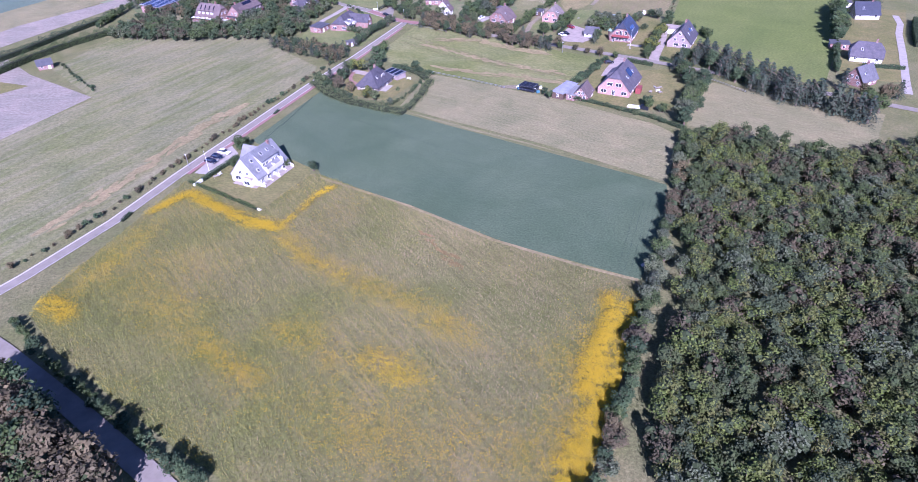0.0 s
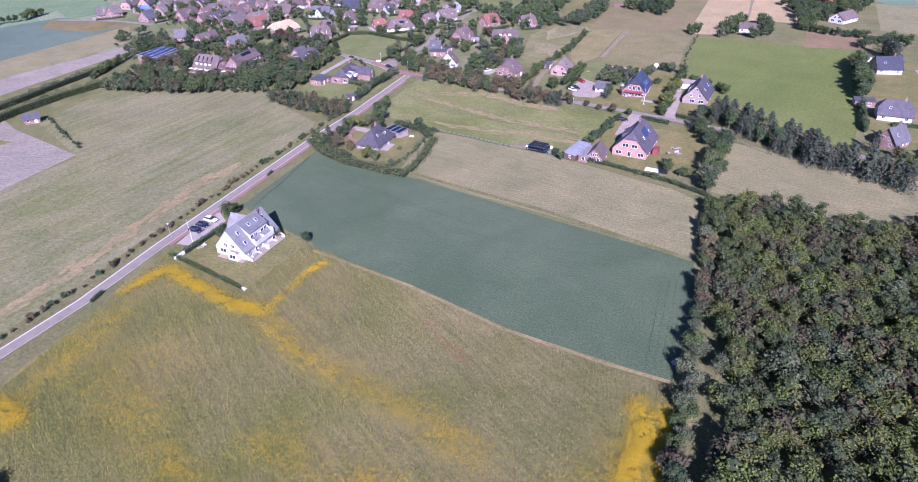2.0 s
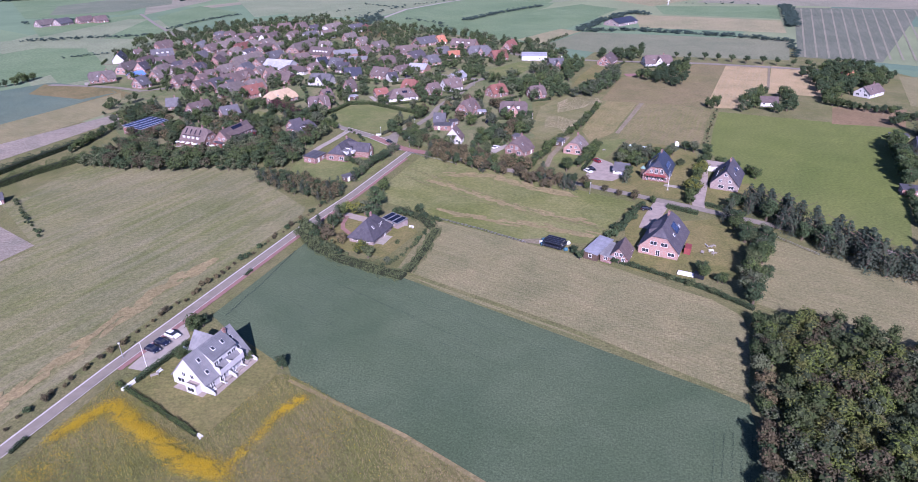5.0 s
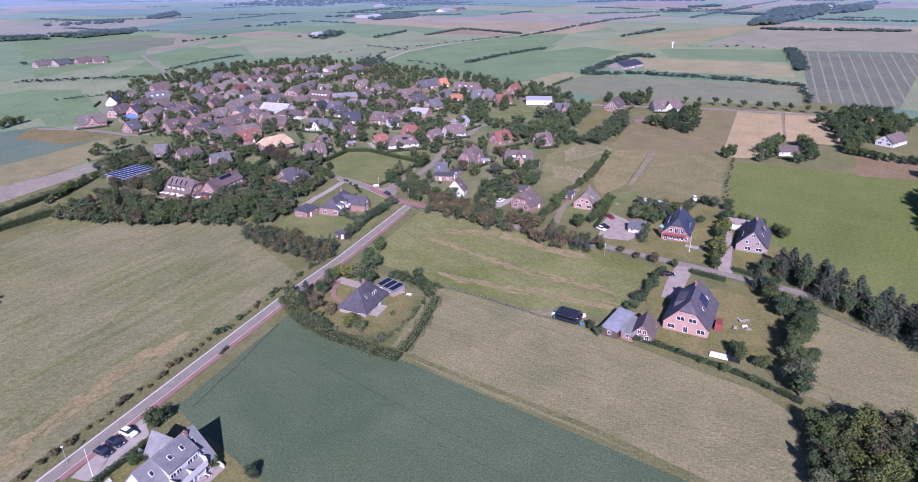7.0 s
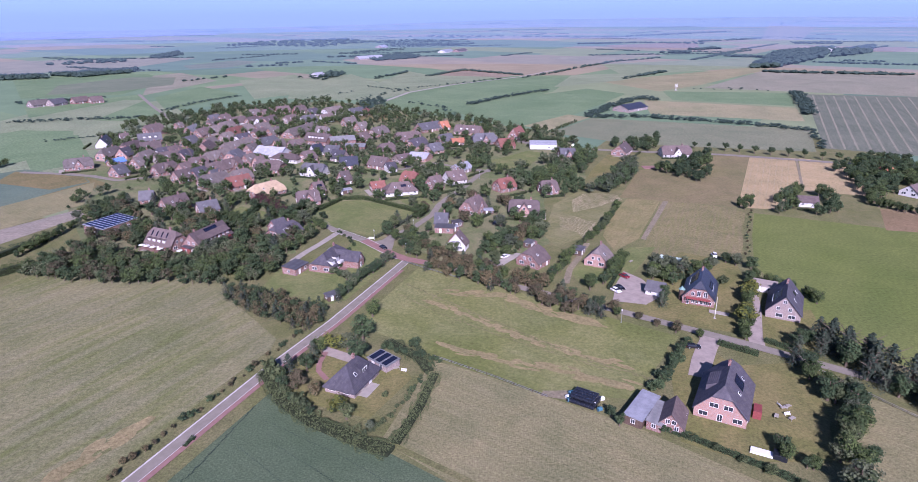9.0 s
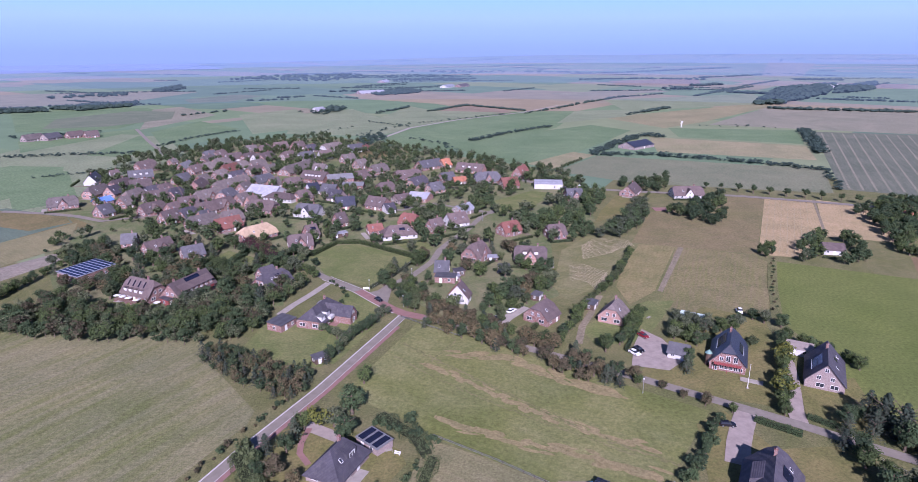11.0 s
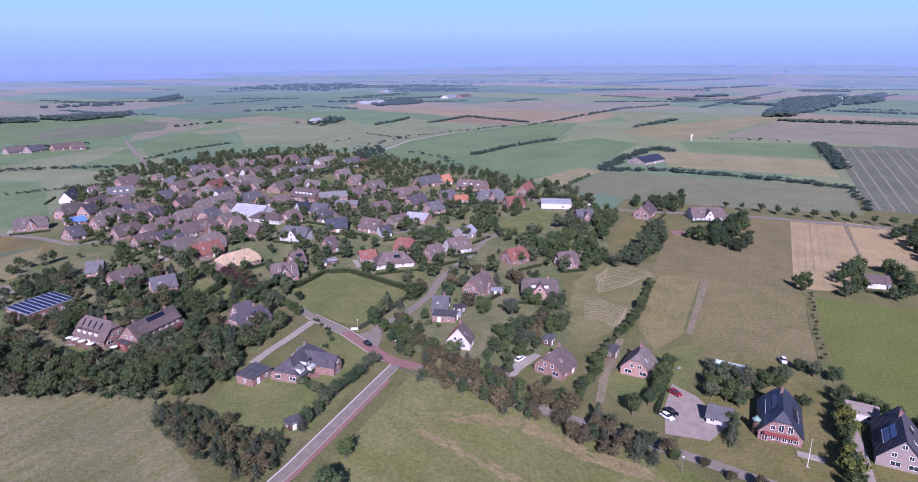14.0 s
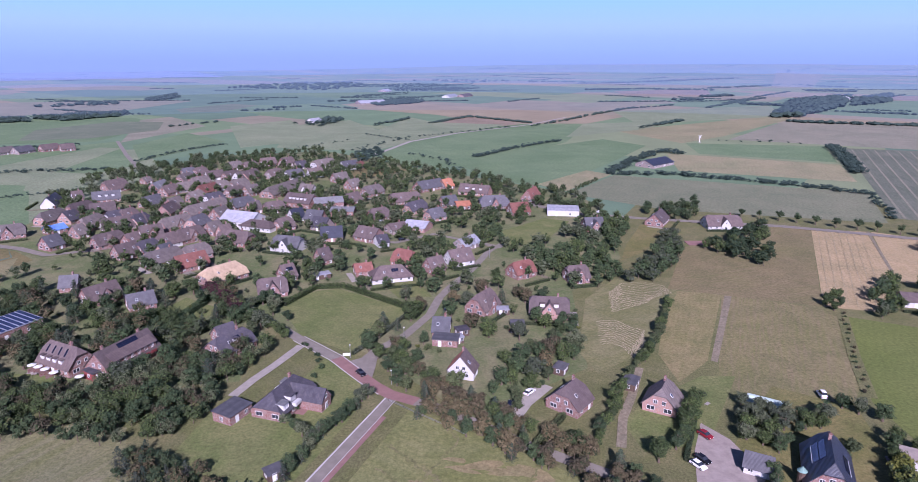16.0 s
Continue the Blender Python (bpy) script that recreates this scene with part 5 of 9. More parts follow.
def house(x, y, ang, L, W=9.0, r=7.6, e=2.7, hip=0.0, roof="brown", wall="brick", sky=2, chim=1, cross=0, deep=0.5, dorm=0, solar=0,
          label="", name="house", far=False, base=0.0, over=0.45, gable=None):
    """A pitched-roof house; its ridge runs along local x, local -y is its front. Cross: a gabled front wing; dorm: box dormers."""
    if far and name != "farm_building":
        W *= 1.08
        if wall == "white" and not label and int(abs(x) * 7 + y * 3) % 5 < 3:
            wall = ("brick", "pink", "greybrick")[int(abs(x) * 7 + y * 3) % 5]
    if hip:
        L = L + 2 * hip * W / 2 * 0.85
    if math.cos(radians(ang)) < 0:
        ang += 180
    L = max(L, 6.0)
    ob = new(name)
    ob.matrix_basis = pose(x, y, base, 0, 0, ang)
    words = {"brown": "brown tiled", "red": "red tiled", "dark": "dark tiled", "slate": "blue-grey slate", "grey": "light grey tiled", "thatch": "weathered thatched",
             "orange": "orange tiled", "straw": "fresh reed-thatched", "blue": "glossy dark blue", "pale": "pale sheet", "white": "white sheet", "tarp": "bright blue sheet"}
    wallw = {"white": "white rendered", "brick": "red brick", "pink": "pale red brick", "greybrick": "pale grey brick"}
    tagged(ob, label or f"{wallw[wall]} house with a {words[roof]} {'hipped' if hip > 0.8 else 'half-hipped' if hip else 'gabled'} roof", "house")
    part("wall", mesh_of("wall", *body_faces(L, W, e, r - 0.05, hip), WALLS[wall]), ob)
    part("roof", mesh_of("roof", *solid_roof(*roof_faces(L, W, e + 0.12, r + 0.1, hip, over), 0.22), ROOFS[roof]), ob)
    slope = math.atan2(r - e, W / 2)
    BLOCK.append((x, y, W * 0.5))
    LONG[ob] = L
    for q in (-0.33, 0.33):
        BLOCK.append((x + math.cos(radians(ang)) * L * q, y + math.sin(radians(ang)) * L * q, W * 0.55))

    def on_roof(px, up, side, lift=0.14):
        yy = side * W / 2 * (1 - up)
        return Matrix.Translation((px, yy, e + (r - e) * up + lift)) @ Matrix.Rotation(-side * slope, 4, "X")

    # openings: front, back, then the gable ends
    n = max(2, int(L / 3.1))
    for side in (-1, 1):
        if e < 1.9 or (far and side == 1):
            continue
        for k in range(n):
            px = (k + 0.5) * L / n - L / 2
            if k == n // 2 and side == -1:
                part("door", DOOR, ob, "", pose(px, side * (W / 2 + 0.03), 0.05))
            elif not (cross and side == -1 and abs(px) < 2.2):
                window(ob, "a", pose(px, side * (W / 2 + 0.02), 0.95))
    for s in (-1, 1):
        turn = 90
        if gable and s == -1:
            for gy, gz, kind in gable:
                window(ob, kind, pose(-(L / 2 + 0.02), gy, gz, 0, 0, 90))
            continue
        for py in ((-W * 0.25, W * 0.25) if not (far and s == 1) else ()):
            if hip < 0.9 or e > 2.2:
                window(ob, "wide" if W > 9 else "a", pose(s * (L / 2 + 0.02), py, 0.95, 0, 0, turn))
            if hip < 0.7 and r - e > 3.2:
                window(ob, "a", pose(s * (L / 2 + 0.02), py * 0.5, e + 0.35, 0, 0, turn))
    for k in range(sky):
        side = -1 if (k % 2 == 0) else 1
        px = (-0.3 + 0.6 * ((k * 0.37 + 0.2) % 1.0)) * L
        s = part("skylight", SKYLIGHT[0], ob, "", on_roof(px, 0.45, side))
        part("pane", SKYLIGHT[1], s)
    for k in range(chim):
        px = (0.22 - 0.5 * k) * L if not hip >= 0.9 else (0.1 - 0.3 * k) * L
        part("chimney", CHIMNEY, ob, "", pose(px, 0.2, r + 0.1))
    if cross:
        cw, cd, ch = min(5.2, L * 0.42), W / 2 + deep, r - 0.7
        px = cross if abs(cross) > 1.01 else 0.0
        v, f = body_faces(cd, cw, e + 0.6, ch, 0.0)
        g = part("front_gable", mesh_of("front_gable", v, f, WALLS[wall]), ob, "", pose(px, -cd / 2, 0, 0, 0, 90))
        part("gable_roof", mesh_of("gable_roof", *solid_roof(*roof_faces(cd, cw, e + 0.72, ch + 0.12, 0, 0.3), 0.2), ROOFS[roof]), g)
        window(ob, "a", pose(px, -cd - 0.02, e + 0.9))
        window(ob, "tall", pose(px, -cd - 0.02, 0.2))
    for k in range(dorm):
        px = ((k + 0.5) / dorm - 0.5) * L * 0.72
        up = 0.30
        y0 = -W / 2 * (1 - up)
        z0 = e + (r - e) * up
        dv, df = box(-0.95, y0 + 0.1, z0 - 0.3, 0.95, y0 + 2.3, z0 + 1.5)
        d = part("dormer", mesh_of("dormer", dv, df, WALLS["white"]), ob, "", pose(px, 0, 0))
        part("dormer_roof", mesh_of("dormer_roof", *box(-1.15, y0 - 0.12, z0 + 1.5, 1.15, y0 + 2.6, z0 + 1.68), ROOFS[roof]), d)
        w = part("dormer_window", WIN["a"][0], d, "", pose(0, y0 + 0.06, z0 + 0.1))
    if solar:
        nx = max(2, int(solar))
        for k in range(nx):
            side = -1
            up = 0.55
            yy = side * W / 2 * (1 - up)
            part("solar_panel", PANEL, ob, "dark glossy solar panel", on_roof((k - (nx - 1) / 2) * 1.05 + L * 0.08, up, side, 0.2))
    return ob


PANEL = mesh_of("solar_panel", *box(-0.5, -0.85, -0.02, 0.5, 0.85, 0.03), SOLAR)

# ------------------------------------------------------------ near houses
def local_part(ob, name, mat, z, wide):
    """A band across the near gable: a balcony with rails, or a paved plinth at the ground."""
    x = -LONG[ob] / 2
    if z > 1:
        pieces = [box(x - 1.5, -wide / 2, z, x - 0.02, wide / 2, z + 0.16), box(x - 1.5, -wide / 2, z + 0.16, x - 1.44, wide / 2, z + 0.95)]
        pieces += [box(x - 1.5, q - 0.06, -0.2, x - 1.38, q + 0.06, z) for q in (-wide / 2 + 0.1, 0.0, wide / 2 - 0.1)]
        part(name, mesh_of(name, *join(*pieces), mat), ob, "red balcony on posts")
    else:
        part(name, mesh_of(name, *box(x - 1.6, -wide / 2, -0.2, x - 0.02, wide / 2, 0.12), mat), ob)


RED_HOUSE = house(70.2, 243.5, 61, 14.0, W=12.6, r=9.8, e=2.9, hip=0.36, roof="dark", wall="pink", sky=5, chim=1, solar=0, gable=[(-4.2, 0.9, "wide"), (0.0, 0.3, "tall"), (4.0, 0.9, "wide"), (-1.7, 3.9, "wide"), (1.7, 3.9, "wide")], label="pale red brick house with a large dark half-hipped roof")
local_part(RED_HOUSE, "plinth_band", PAVING, 0.0, 13.0)
dormer_v = [(x, y, z) for x in (-3.4, 3.4) for y, z in ((1.4, 8.1), (4.6, 4.6), (4.6, 6.5))]
part("dormer", mesh_of("dormer", dormer_v, [(2, 1, 0), (3, 4, 5), (2, 5, 4, 1), (3, 5, 2, 0), (1, 4, 3, 0)], ROOFS["dark"]), RED_HOUSE, "wide dark dormer on the long slope")
for k in range(4):
    part("solar_panel", mesh_of("solar_panel", *box(-0.5, -1.7, -0.02, 0.5, 1.7, 0.05), SOLAR), RED_HOUSE, "dark glossy solar panel", Matrix.Translation((-0.6 + k * 1.08, -2.9, 2.9 + 6.9 * 0.54 + 0.25)) @ Matrix.Rotation(math.atan2(6.9, 6.3), 4, "X"))
BLUE_HOUSE = house(88.2, 309.7, 65, 13.4, W=10.6, r=9.0, e=3.0, hip=0.38, roof="blue", wall="brick", sky=0, chim=1, solar=0, gable=[(-3.9, 0.8, "a"), (-2.5, 0.8, "a"), (-1.1, 0.8, "a"), (0.3, 0.8, "a"), (1.7, 0.8, "a"), (3.6, 0.1, "tall"), (-2.2, 3.5, "tall"), (0.0, 3.5, "tall"), (2.0, 3.7, "a")], label="red brick house with a glossy dark blue solar roof")
local_part(BLUE_HOUSE, "balcony", REDWOOD, 2.7, 8.0)


def roof_panels(ob, W, e, r, x0, nx, ups, side, wide=1.1, long=1.75):
    """Rows of solar panels on one slope of a roof."""
    slope = math.atan2(r - e, W / 2)
    me = mesh_of("solar_panel", *bevel_box(-wide / 2 + 0.02, -long / 2 + 0.02, -0.02, wide / 2 - 0.02, long / 2 - 0.02, 0.05, 0.02), SOLAR)
    for up in ups:
        for k in range(nx):
            part("solar_panel", me, ob, "dark glossy solar panel", Matrix.Translation((x0 + k * wide, side * W / 2 * (1 - up), e + (r - e) * up + 0.26)) @ Matrix.Rotation(-side * slope, 4, "X"))
    gutter = mesh_of("snow_rail", *box(-nx * wide / 2, -0.05, 0, nx * wide / 2, 0.05, 0.14), FRAME)
    low = ups[0] - (long / 2 + 0.15) / math.hypot(r - e, W / 2)
    part("snow_rail", gutter, ob, "pale rail below the panels", Matrix.Translation((x0 + (nx - 1) * wide / 2, side * W / 2 * (1 - low), e + (r - e) * low + 0.24)) @ Matrix.Rotation(-side * slope, 4, "X"))


roof_panels(BLUE_HOUSE, 10.6, 3.0, 9.0, -2.2, 7, (0.42, 0.66), 1)
roof_panels(BLUE_HOUSE, 10.6, 3.0, 9.0, -3.4, 6, (0.34,), -1)
turret = part("turret", mesh_of("turret", *cylinder(0.9, 0.9, 0, 4.2, 10, -5.6, 5.9), WOODDARK), BLUE_HOUSE, "dark slim corner turret")
part("turret_roof", mesh_of("turret_roof", *join(cylinder(1.2, 0.5, 4.2, 4.9, 10, -5.6, 5.9), cylinder(0.5, 0.05, 4.9, 5.4, 10, -5.6, 5.9)), plain_mat("green_copper", (0.16, 0.26, 0.22), 0.6, 0, 0.2, 1.5)), turret)
GREY_HOUSE = house(113.3, 298.4, 61, 17.6, W=10.6, r=8.6, e=2.7, roof="dark", wall="greybrick", sky=3, chim=1, solar=2, gable=[(-2.6, 0.9, "wide"), (1.2, 0.9, "wide"), (-1.8, 3.4, "a"), (1.8, 3.4, "a"), (0.0, 6.0, "a")], label="pale grey brick gabled house with dark roof tiles")
roof_panels(GREY_HOUSE, 10.6, 2.7, 8.6, -4.6, 6, (0.40, 0.64), 1)
house(31.3, 342.2, 51, 5.5, W=10.5, r=8.0, e=2.8, hip=0.4, roof="brown", wall="brick", sky=2, chim=1, label="red brick house with a brown half-hipped roof")
house(58.4, 342.0, 61, 6.3, W=9.5, r=7.8, e=2.8, hip=0.35, roof="thatch", wall="pink", sky=1, chim=1, label="pale red brick house with a grey thatched roof")
WORKS_HOUSE = house(0.3, 360.8, 75, 5.7, W=8.5, r=8.0, e=3.0, roof="brown", wall="white", sky=1, chim=1, label="white gabled house with a brown tiled roof")
house(-7.3, 392.7, -6, 5.9, W=9.0, r=6.5, e=2.6, roof="slate", wall="brick", sky=1)
house(8.5, 413.6, 55, 9.3, W=9.5, r=8.5, e=2.8, hip=0.3, roof="brown", wall="brick", sky=2, cross=1)
house(34.6, 410.1, -7, 12.4, W=10.0, r=7.6, e=2.8, hip=0.3, roof="brown", wall="pink", sky=2, cross=1, dorm=2)
house(-32.4, 450.7, 17, 9.6, W=10.5, r=6.8, e=2.5, hip=1.0, roof="brown", wall="white", sky=3, chim=1, solar=3)
house(-81.0, 431.4, 21, 9.4, W=9.5, r=7.6, e=2.7, hip=0.3, roof="brown", wall="brick", sky=2, cross=1)
house(-79.7, 450.2, 43, 5.7, W=8.5, r=7.4, e=2.7, roof="brown", wall="brick", sky=1, solar=3)
house(27.8, 455.7, 34, 8.9, W=9.0, r=7.4, e=2.8, hip=0.3, roof="red", wall="brick", sky=1, cross=1)
house(52.4, 449.4, 15, 7.4, W=9.0, r=7.4, e=2.8, hip=0.3, roof="brown", wall="brick", sky=1, cross=1)
house(-80.1, 378.1, 57, 10.3, W=10.0, r=6.8, e=2.6, hip=0.4, roof="dark", wall="brick", sky=2, dorm=1, solar=2)
house(-85.1, 385.8, 50, 6.4, W=8.0, r=6.4, e=2.6, roof="dark", wall="brick", sky=0, chim=0)
# row houses by the wood
ROW_A = house(-129.5, 365.8, -25, 13.0, W=9.8, r=8.4, e=3.0, hip=0.35, roof="brown", wall="brick", sky=0, chim=1, dorm=0, label="row of red brick terraced houses with brown roof")
ROW_B = house(-111.9, 368.0, 69, 20.2, W=10.4, r=8.6, e=3.2, roof="brown", wall="brick", sky=0, chim=0, dorm=0, label="long red brick house with solar panels and a dormer band")
house(-150.1, 423.2, 57, 13.4, W=9.5, r=7.6, e=2.8, roof="brown", wall="brick", sky=2, cross=1)
house(-130.2, 416.5, 38, 9.8, W=9.0, r=6.6, e=2.6, roof="slate", wall="brick", sky=1)
house(-170.9, 437.0, 15, 6.9, W=8.5, r=6.6, e=2.6, roof="slate", wall="brick", sky=0)

# ------------------------------------------------------------ village houses
house(-253.9, 517.1, 31, 13.6, roof="thatch", wall="brick", hip=0.4, cross=1, far=True)
house(-277.8, 594.9, 106, 18.9, roof="slate", wall="white", W=8, far=True)
house(-250.9, 551.7, 77, 13.7, roof="thatch", wall="white", hip=0.5, far=True)
house(-233.9, 527.2, 59, 10.1, roof="tarp", wall="brick", W=7, r=5.0, sky=0, chim=0, far=True, label="brick outbuilding under a bright blue roof sheet")
house(-216.6, 496.6, 66, 8.3, roof="slate", wall="brick", far=True, sky=1)
house(-246.4, 573.6, 73, 13.5, roof="brown", wall="brick", far=True, hip=0.3)
house(-247.9, 608.4, 30, 17.1, roof="slate", wall="white", dorm=3, far=True, W=10)
house(-260.8, 643.4, 65, 14.0, roof="brown", wall="white", r=9.0, W=11, far=True, hip=0.3)
house(-230.8, 572.6, 32, 14.1, roof="brown", wall="brick", far=True, sky=2)
house(-219.3, 538.8, 81, 12.7, roof="thatch", wall="white", hip=0.4, far=True)
house(-199.8, 538.0, 42, 21.1, roof="brown", wall="white", far=True, hip=0.3, cross=1)
house(-189.4, 501.8, 57, 12.3, roof="brown", wall="brick", cross=1, hip=0.3, far=True)
house(-169.8, 482.2, 58, 11.0, roof="brown", wall="brick", far=True, sky=3)
house(-146.5, 472.1, 50, 14.2, roof="thatch", wall="brick", hip=0.5, far=True)
house(-130.1, 465.6, 47, 14.3, roof="red", wall="brick", far=True, sky=3)
house(-108.8, 449.1, 51, 13.4, roof="straw", wall="brick", hip=0.6, far=True, sky=1, W=10.5)
house(-210.1, 593.9, 68, 13.1, roof="slate", wall="brick", far=True)
house(-188.5, 571.9, 92, 16.5, roof="brown", wall="brick", far=True)
house(-206.7, 641.8, 44, 10.6, roof="thatch", wall="white", hip=0.4, far=True)
house(-187.2, 634.6, 62, 13.6, roof="red", wall="brick", far=True, hip=0.3)
house(-203.2, 690.3, 41, 13.6, roof="brown", wall="white", far=True)
house(-222.0, 677.3, 76, 11.6, roof="thatch", wall="white", hip=0.4, far=True)
house(-205.0, 663.6, 61, 12.2, roof="thatch", wall="brick", hip=0.4, far=True)
house(-227.9, 644.3, 87, 17.4, roof="grey", wall="brick", far=True)
house(-169.0, 538.1, 61, 16.0, roof="thatch", wall="brick", cross=1, hip=0.4, far=True)
house(-173.8, 517.3, 39, 11.1, roof="brown", wall="brick", cross=1, far=True)
house(-150.2, 512.5, 60, 12.6, roof="brown", wall="brick", cross=1, hip=0.3, far=True)
house(-165.6, 574.8, 61, 25.5, roof="thatch", wall="brick", hip=0.5, far=True, W=10)
house(-133.6, 481.0, 48, 9.3, roof="thatch", wall="brick", hip=0.4, far=True)
house(-250.8, 671.6, 63, 6.2, roof="thatch", wall="white", W=7, r=5.5, far=True)
house(-132.2, 548.3, -21, 22.5, roof="pale", wall="white", W=15, r=8.0, e=3.5, far=True, sky=0, chim=1, label="large white hall with a pale grey sheet roof")
house(-118.4, 536.5, -21, 12.7, roof="brown", wall="white", W=10, r=5.5, far=True, hip=1.0, sky=0)
house(-122.2, 507.0, -20, 15.2, roof="brown", wall="brick", hip=0.4, far=True, W=10.5, cross=1)
house(-90.9, 496.1, -17, 12.6, roof="slate", wall="white", hip=0.3, far=True, W=10.5, cross=1)
house(-72.2, 515.3, 14, 11.5, roof="blue", wall="white", far=True, W=10)
house(-51.0, 514.6, -31, 13.5, roof="brown", wall="white", far=True, W=10, sky=4)
house(-107.9, 594.6, -23, 21.0, roof="brown", wall="brick", r=9.0, e=4.0, W=12, dorm=5, far=True, label="large brick inn with white dormers in a brown roof")
house(-89.7, 593.0, 19, 18.9, roof="grey", wall="brick", r=7.0, e=4.5, W=13, far=True, sky=0, label="brick community building with a flat-pitched grey roof")
house(-75.8, 572.7, 0, 14.7, roof="grey", wall="brick", r=5.0, e=3.5, W=12, far=True, sky=0)
house(-75.3, 604.4, 53, 10.6, roof="brown", wall="white", far=True)
house(-132.4, 638.8, 70, 36.1, roof="thatch", wall="brick", hip=0.5, far=True, W=11)
house(-112.7, 633.5, -24, 11.6, roof="thatch", wall="white", cross=1, far=True)
house(-178.9, 758.1, 35, 13.1, roof="brown", wall="brick", far=True, W=10)
house(-161.9, 760.0, 59, 13.1, roof="brown", wall="brick", far=True)
house(-125.9, 751.0, 52, 18.5, roof="thatch", wall="white", hip=0.4, far=True, W=11)
house(-101.0, 742.1, 43, 15.6, roof="slate", wall="white", far=True, W=11)
house(-91.9, 746.7, 65, 7.8, roof="red", wall="brick", r=6, W=8, far=True)
house(-123.1, 704.0, 32, 11.8, roof="brown", wall="white", far=True)
house(-189.4, 690.3, 56, 10.7, roof="brown", wall="brick", far=True, hip=0.3)
house(-175.0, 693.4, 72, 15.7, roof="brown", wall="pink", far=True, hip=0.3)
house(-182.1, 648.0, 42, 7.6, roof="thatch", wall="white", far=True, hip=0.4)
house(-170.5, 654.4, 50, 10.1, roof="thatch", wall="brick", far=True, hip=0.4)
house(-162.6, 587.0, 48, 7.9, roof="thatch", wall="brick", far=True, hip=0.4)
house(-102.4, 557.7, 42, 7.7, roof="blue", wall="white", far=True)
house(-89.3, 553.5, -18, 11.1, roof="slate", wall="white", far=True)
house(-81.9, 536.5, -26, 10.4, roof="dark", wall="white", far=True)
house(-38.9, 605.5, 22, 16.9, roof="brown", wall="brick", far=True, W=12, hip=0.3)
house(-24.3, 651.0, 42, 22.9, roof="slate", wall="brick", far=True, W=11)
house(-11.0, 656.0, 39, 8.3, roof="orange", wall="brick", far=True)
house(-8.5, 595.2, 34, 10.9, roof="slate", wall="white", far=True)
house(1.1, 590.7, 12, 9.3, roof="orange", wall="brick", r=5, W=11, far=True, sky=0)
house(-37.7, 531.3, 35, 10.3, roof="brown", wall="white", far=True, r=5.5, W=10)
house(-25.3, 536.6, -20, 13.5, roof="pale", wall="white", far=True, r=5.5, W=12, sky=0)
house(-68.3, 474.8, 42, 5.0, roof="brown", wall="brick", far=True, W=8)
house(-27.8, 472.7, -27, 7.2, roof="red", wall="pink", far=True, W=9.5, hip=0.3)
house(-12.9, 461.0, 39, 8.1, roof="brown", wall="brick", far=True, W=8)
house(-1.2, 473.8, 29, 11.6, roof="brown", wall="white", far=True, W=10, sky=3)
house(-46.2, 457.8, 22, 7.8, roof="red", wall="brick", r=5.5, W=7.5)
house(10.8, 633.7, -24, 23.0, roof="brown", wall="white", far=True, W=10, dorm=3)
house(22.2, 591.6, 9, 13.5, roof="slate", wall="brick", r=8.6, hip=0.5, far=True, W=12, cross=1)
house(37.3, 574.9, 18, 12.1, roof="red", wall="brick", far=True, W=11, sky=0)
house(49.9, 614.3, 62, 15.2, roof="red", wall="brick", r=9, far=True, W=9)
house(77.8, 536.8, 8, 10.6, roof="slate", wall="brick", far=True, W=11, cross=1)
house(120.3, 551.4, 60, 17.4, roof="brown", wall="brick", far=True, W=10)
house(2.9, 500.7, 52, 13.1, roof="pale", wall="white", far=True, W=8.5, r=6.0, sky=0)
house(156.0, 542.4, 0, 17.0, roof="brown", wall="white", far=True, W=12, hip=0.3, cross=1)
house(186.4, 421.7, -15, 9.3, roof="brown", wall="white", r=5, W=9, far=True, sky=0, chim=0)
house(-43.1, 504.3, 27, 5.7, roof="dark", wall="white", r=6.0, W=8, far=True)
house(-135.2, 558.7, 62, 7.7, roof="brown", wall="brick", r=5.0, W=7, far=True)
house(-268.3, 608.3, 44, 6.2, roof="brown", wall="white", far=True, sky=1)
house(-211.2, 551.6, 53, 8.3, roof="dark", wall="white", far=True, sky=1, hip=0.35)
house(-176.3, 501.1, 63, 7.2, roof="brown", wall="brick", far=True, sky=1)
house(-157.2, 501.1, 55, 7.9, roof="brown", wall="white", far=True, sky=1, hip=0.4)
house(-191.9, 588.9, 74, 10.3, roof="thatch", wall="brick", far=True, sky=1)
house(-156.8, 540.4, 75, 9.8, roof="slate", wall="pink", far=True, sky=1, hip=0.35)
house(-141.9, 525.9, 63, 8.2, roof="thatch", wall="brick", far=True, sky=1)
house(-151.3, 561.1, 68, 9.4, roof="thatch", wall="brick", far=True, sky=1)
house(-171.5, 604.2, 59, 9.8, roof="dark", wall="white", far=True, sky=1, hip=0.35)
house(-164.2, 626.4, 58, 10.9, roof="brown", wall="brick", far=True, sky=1, hip=0.35)
house(-153.9, 631.0, 59, 11.0, roof="thatch", wall="white", far=True, sky=1)
house(-146.9, 589.0, 53, 12.4, roof="slate", wall="white", far=True, sky=1, hip=0.4)
house(-135.0, 577.4, 48, 7.6, roof="thatch", wall="pink", far=True, sky=1)
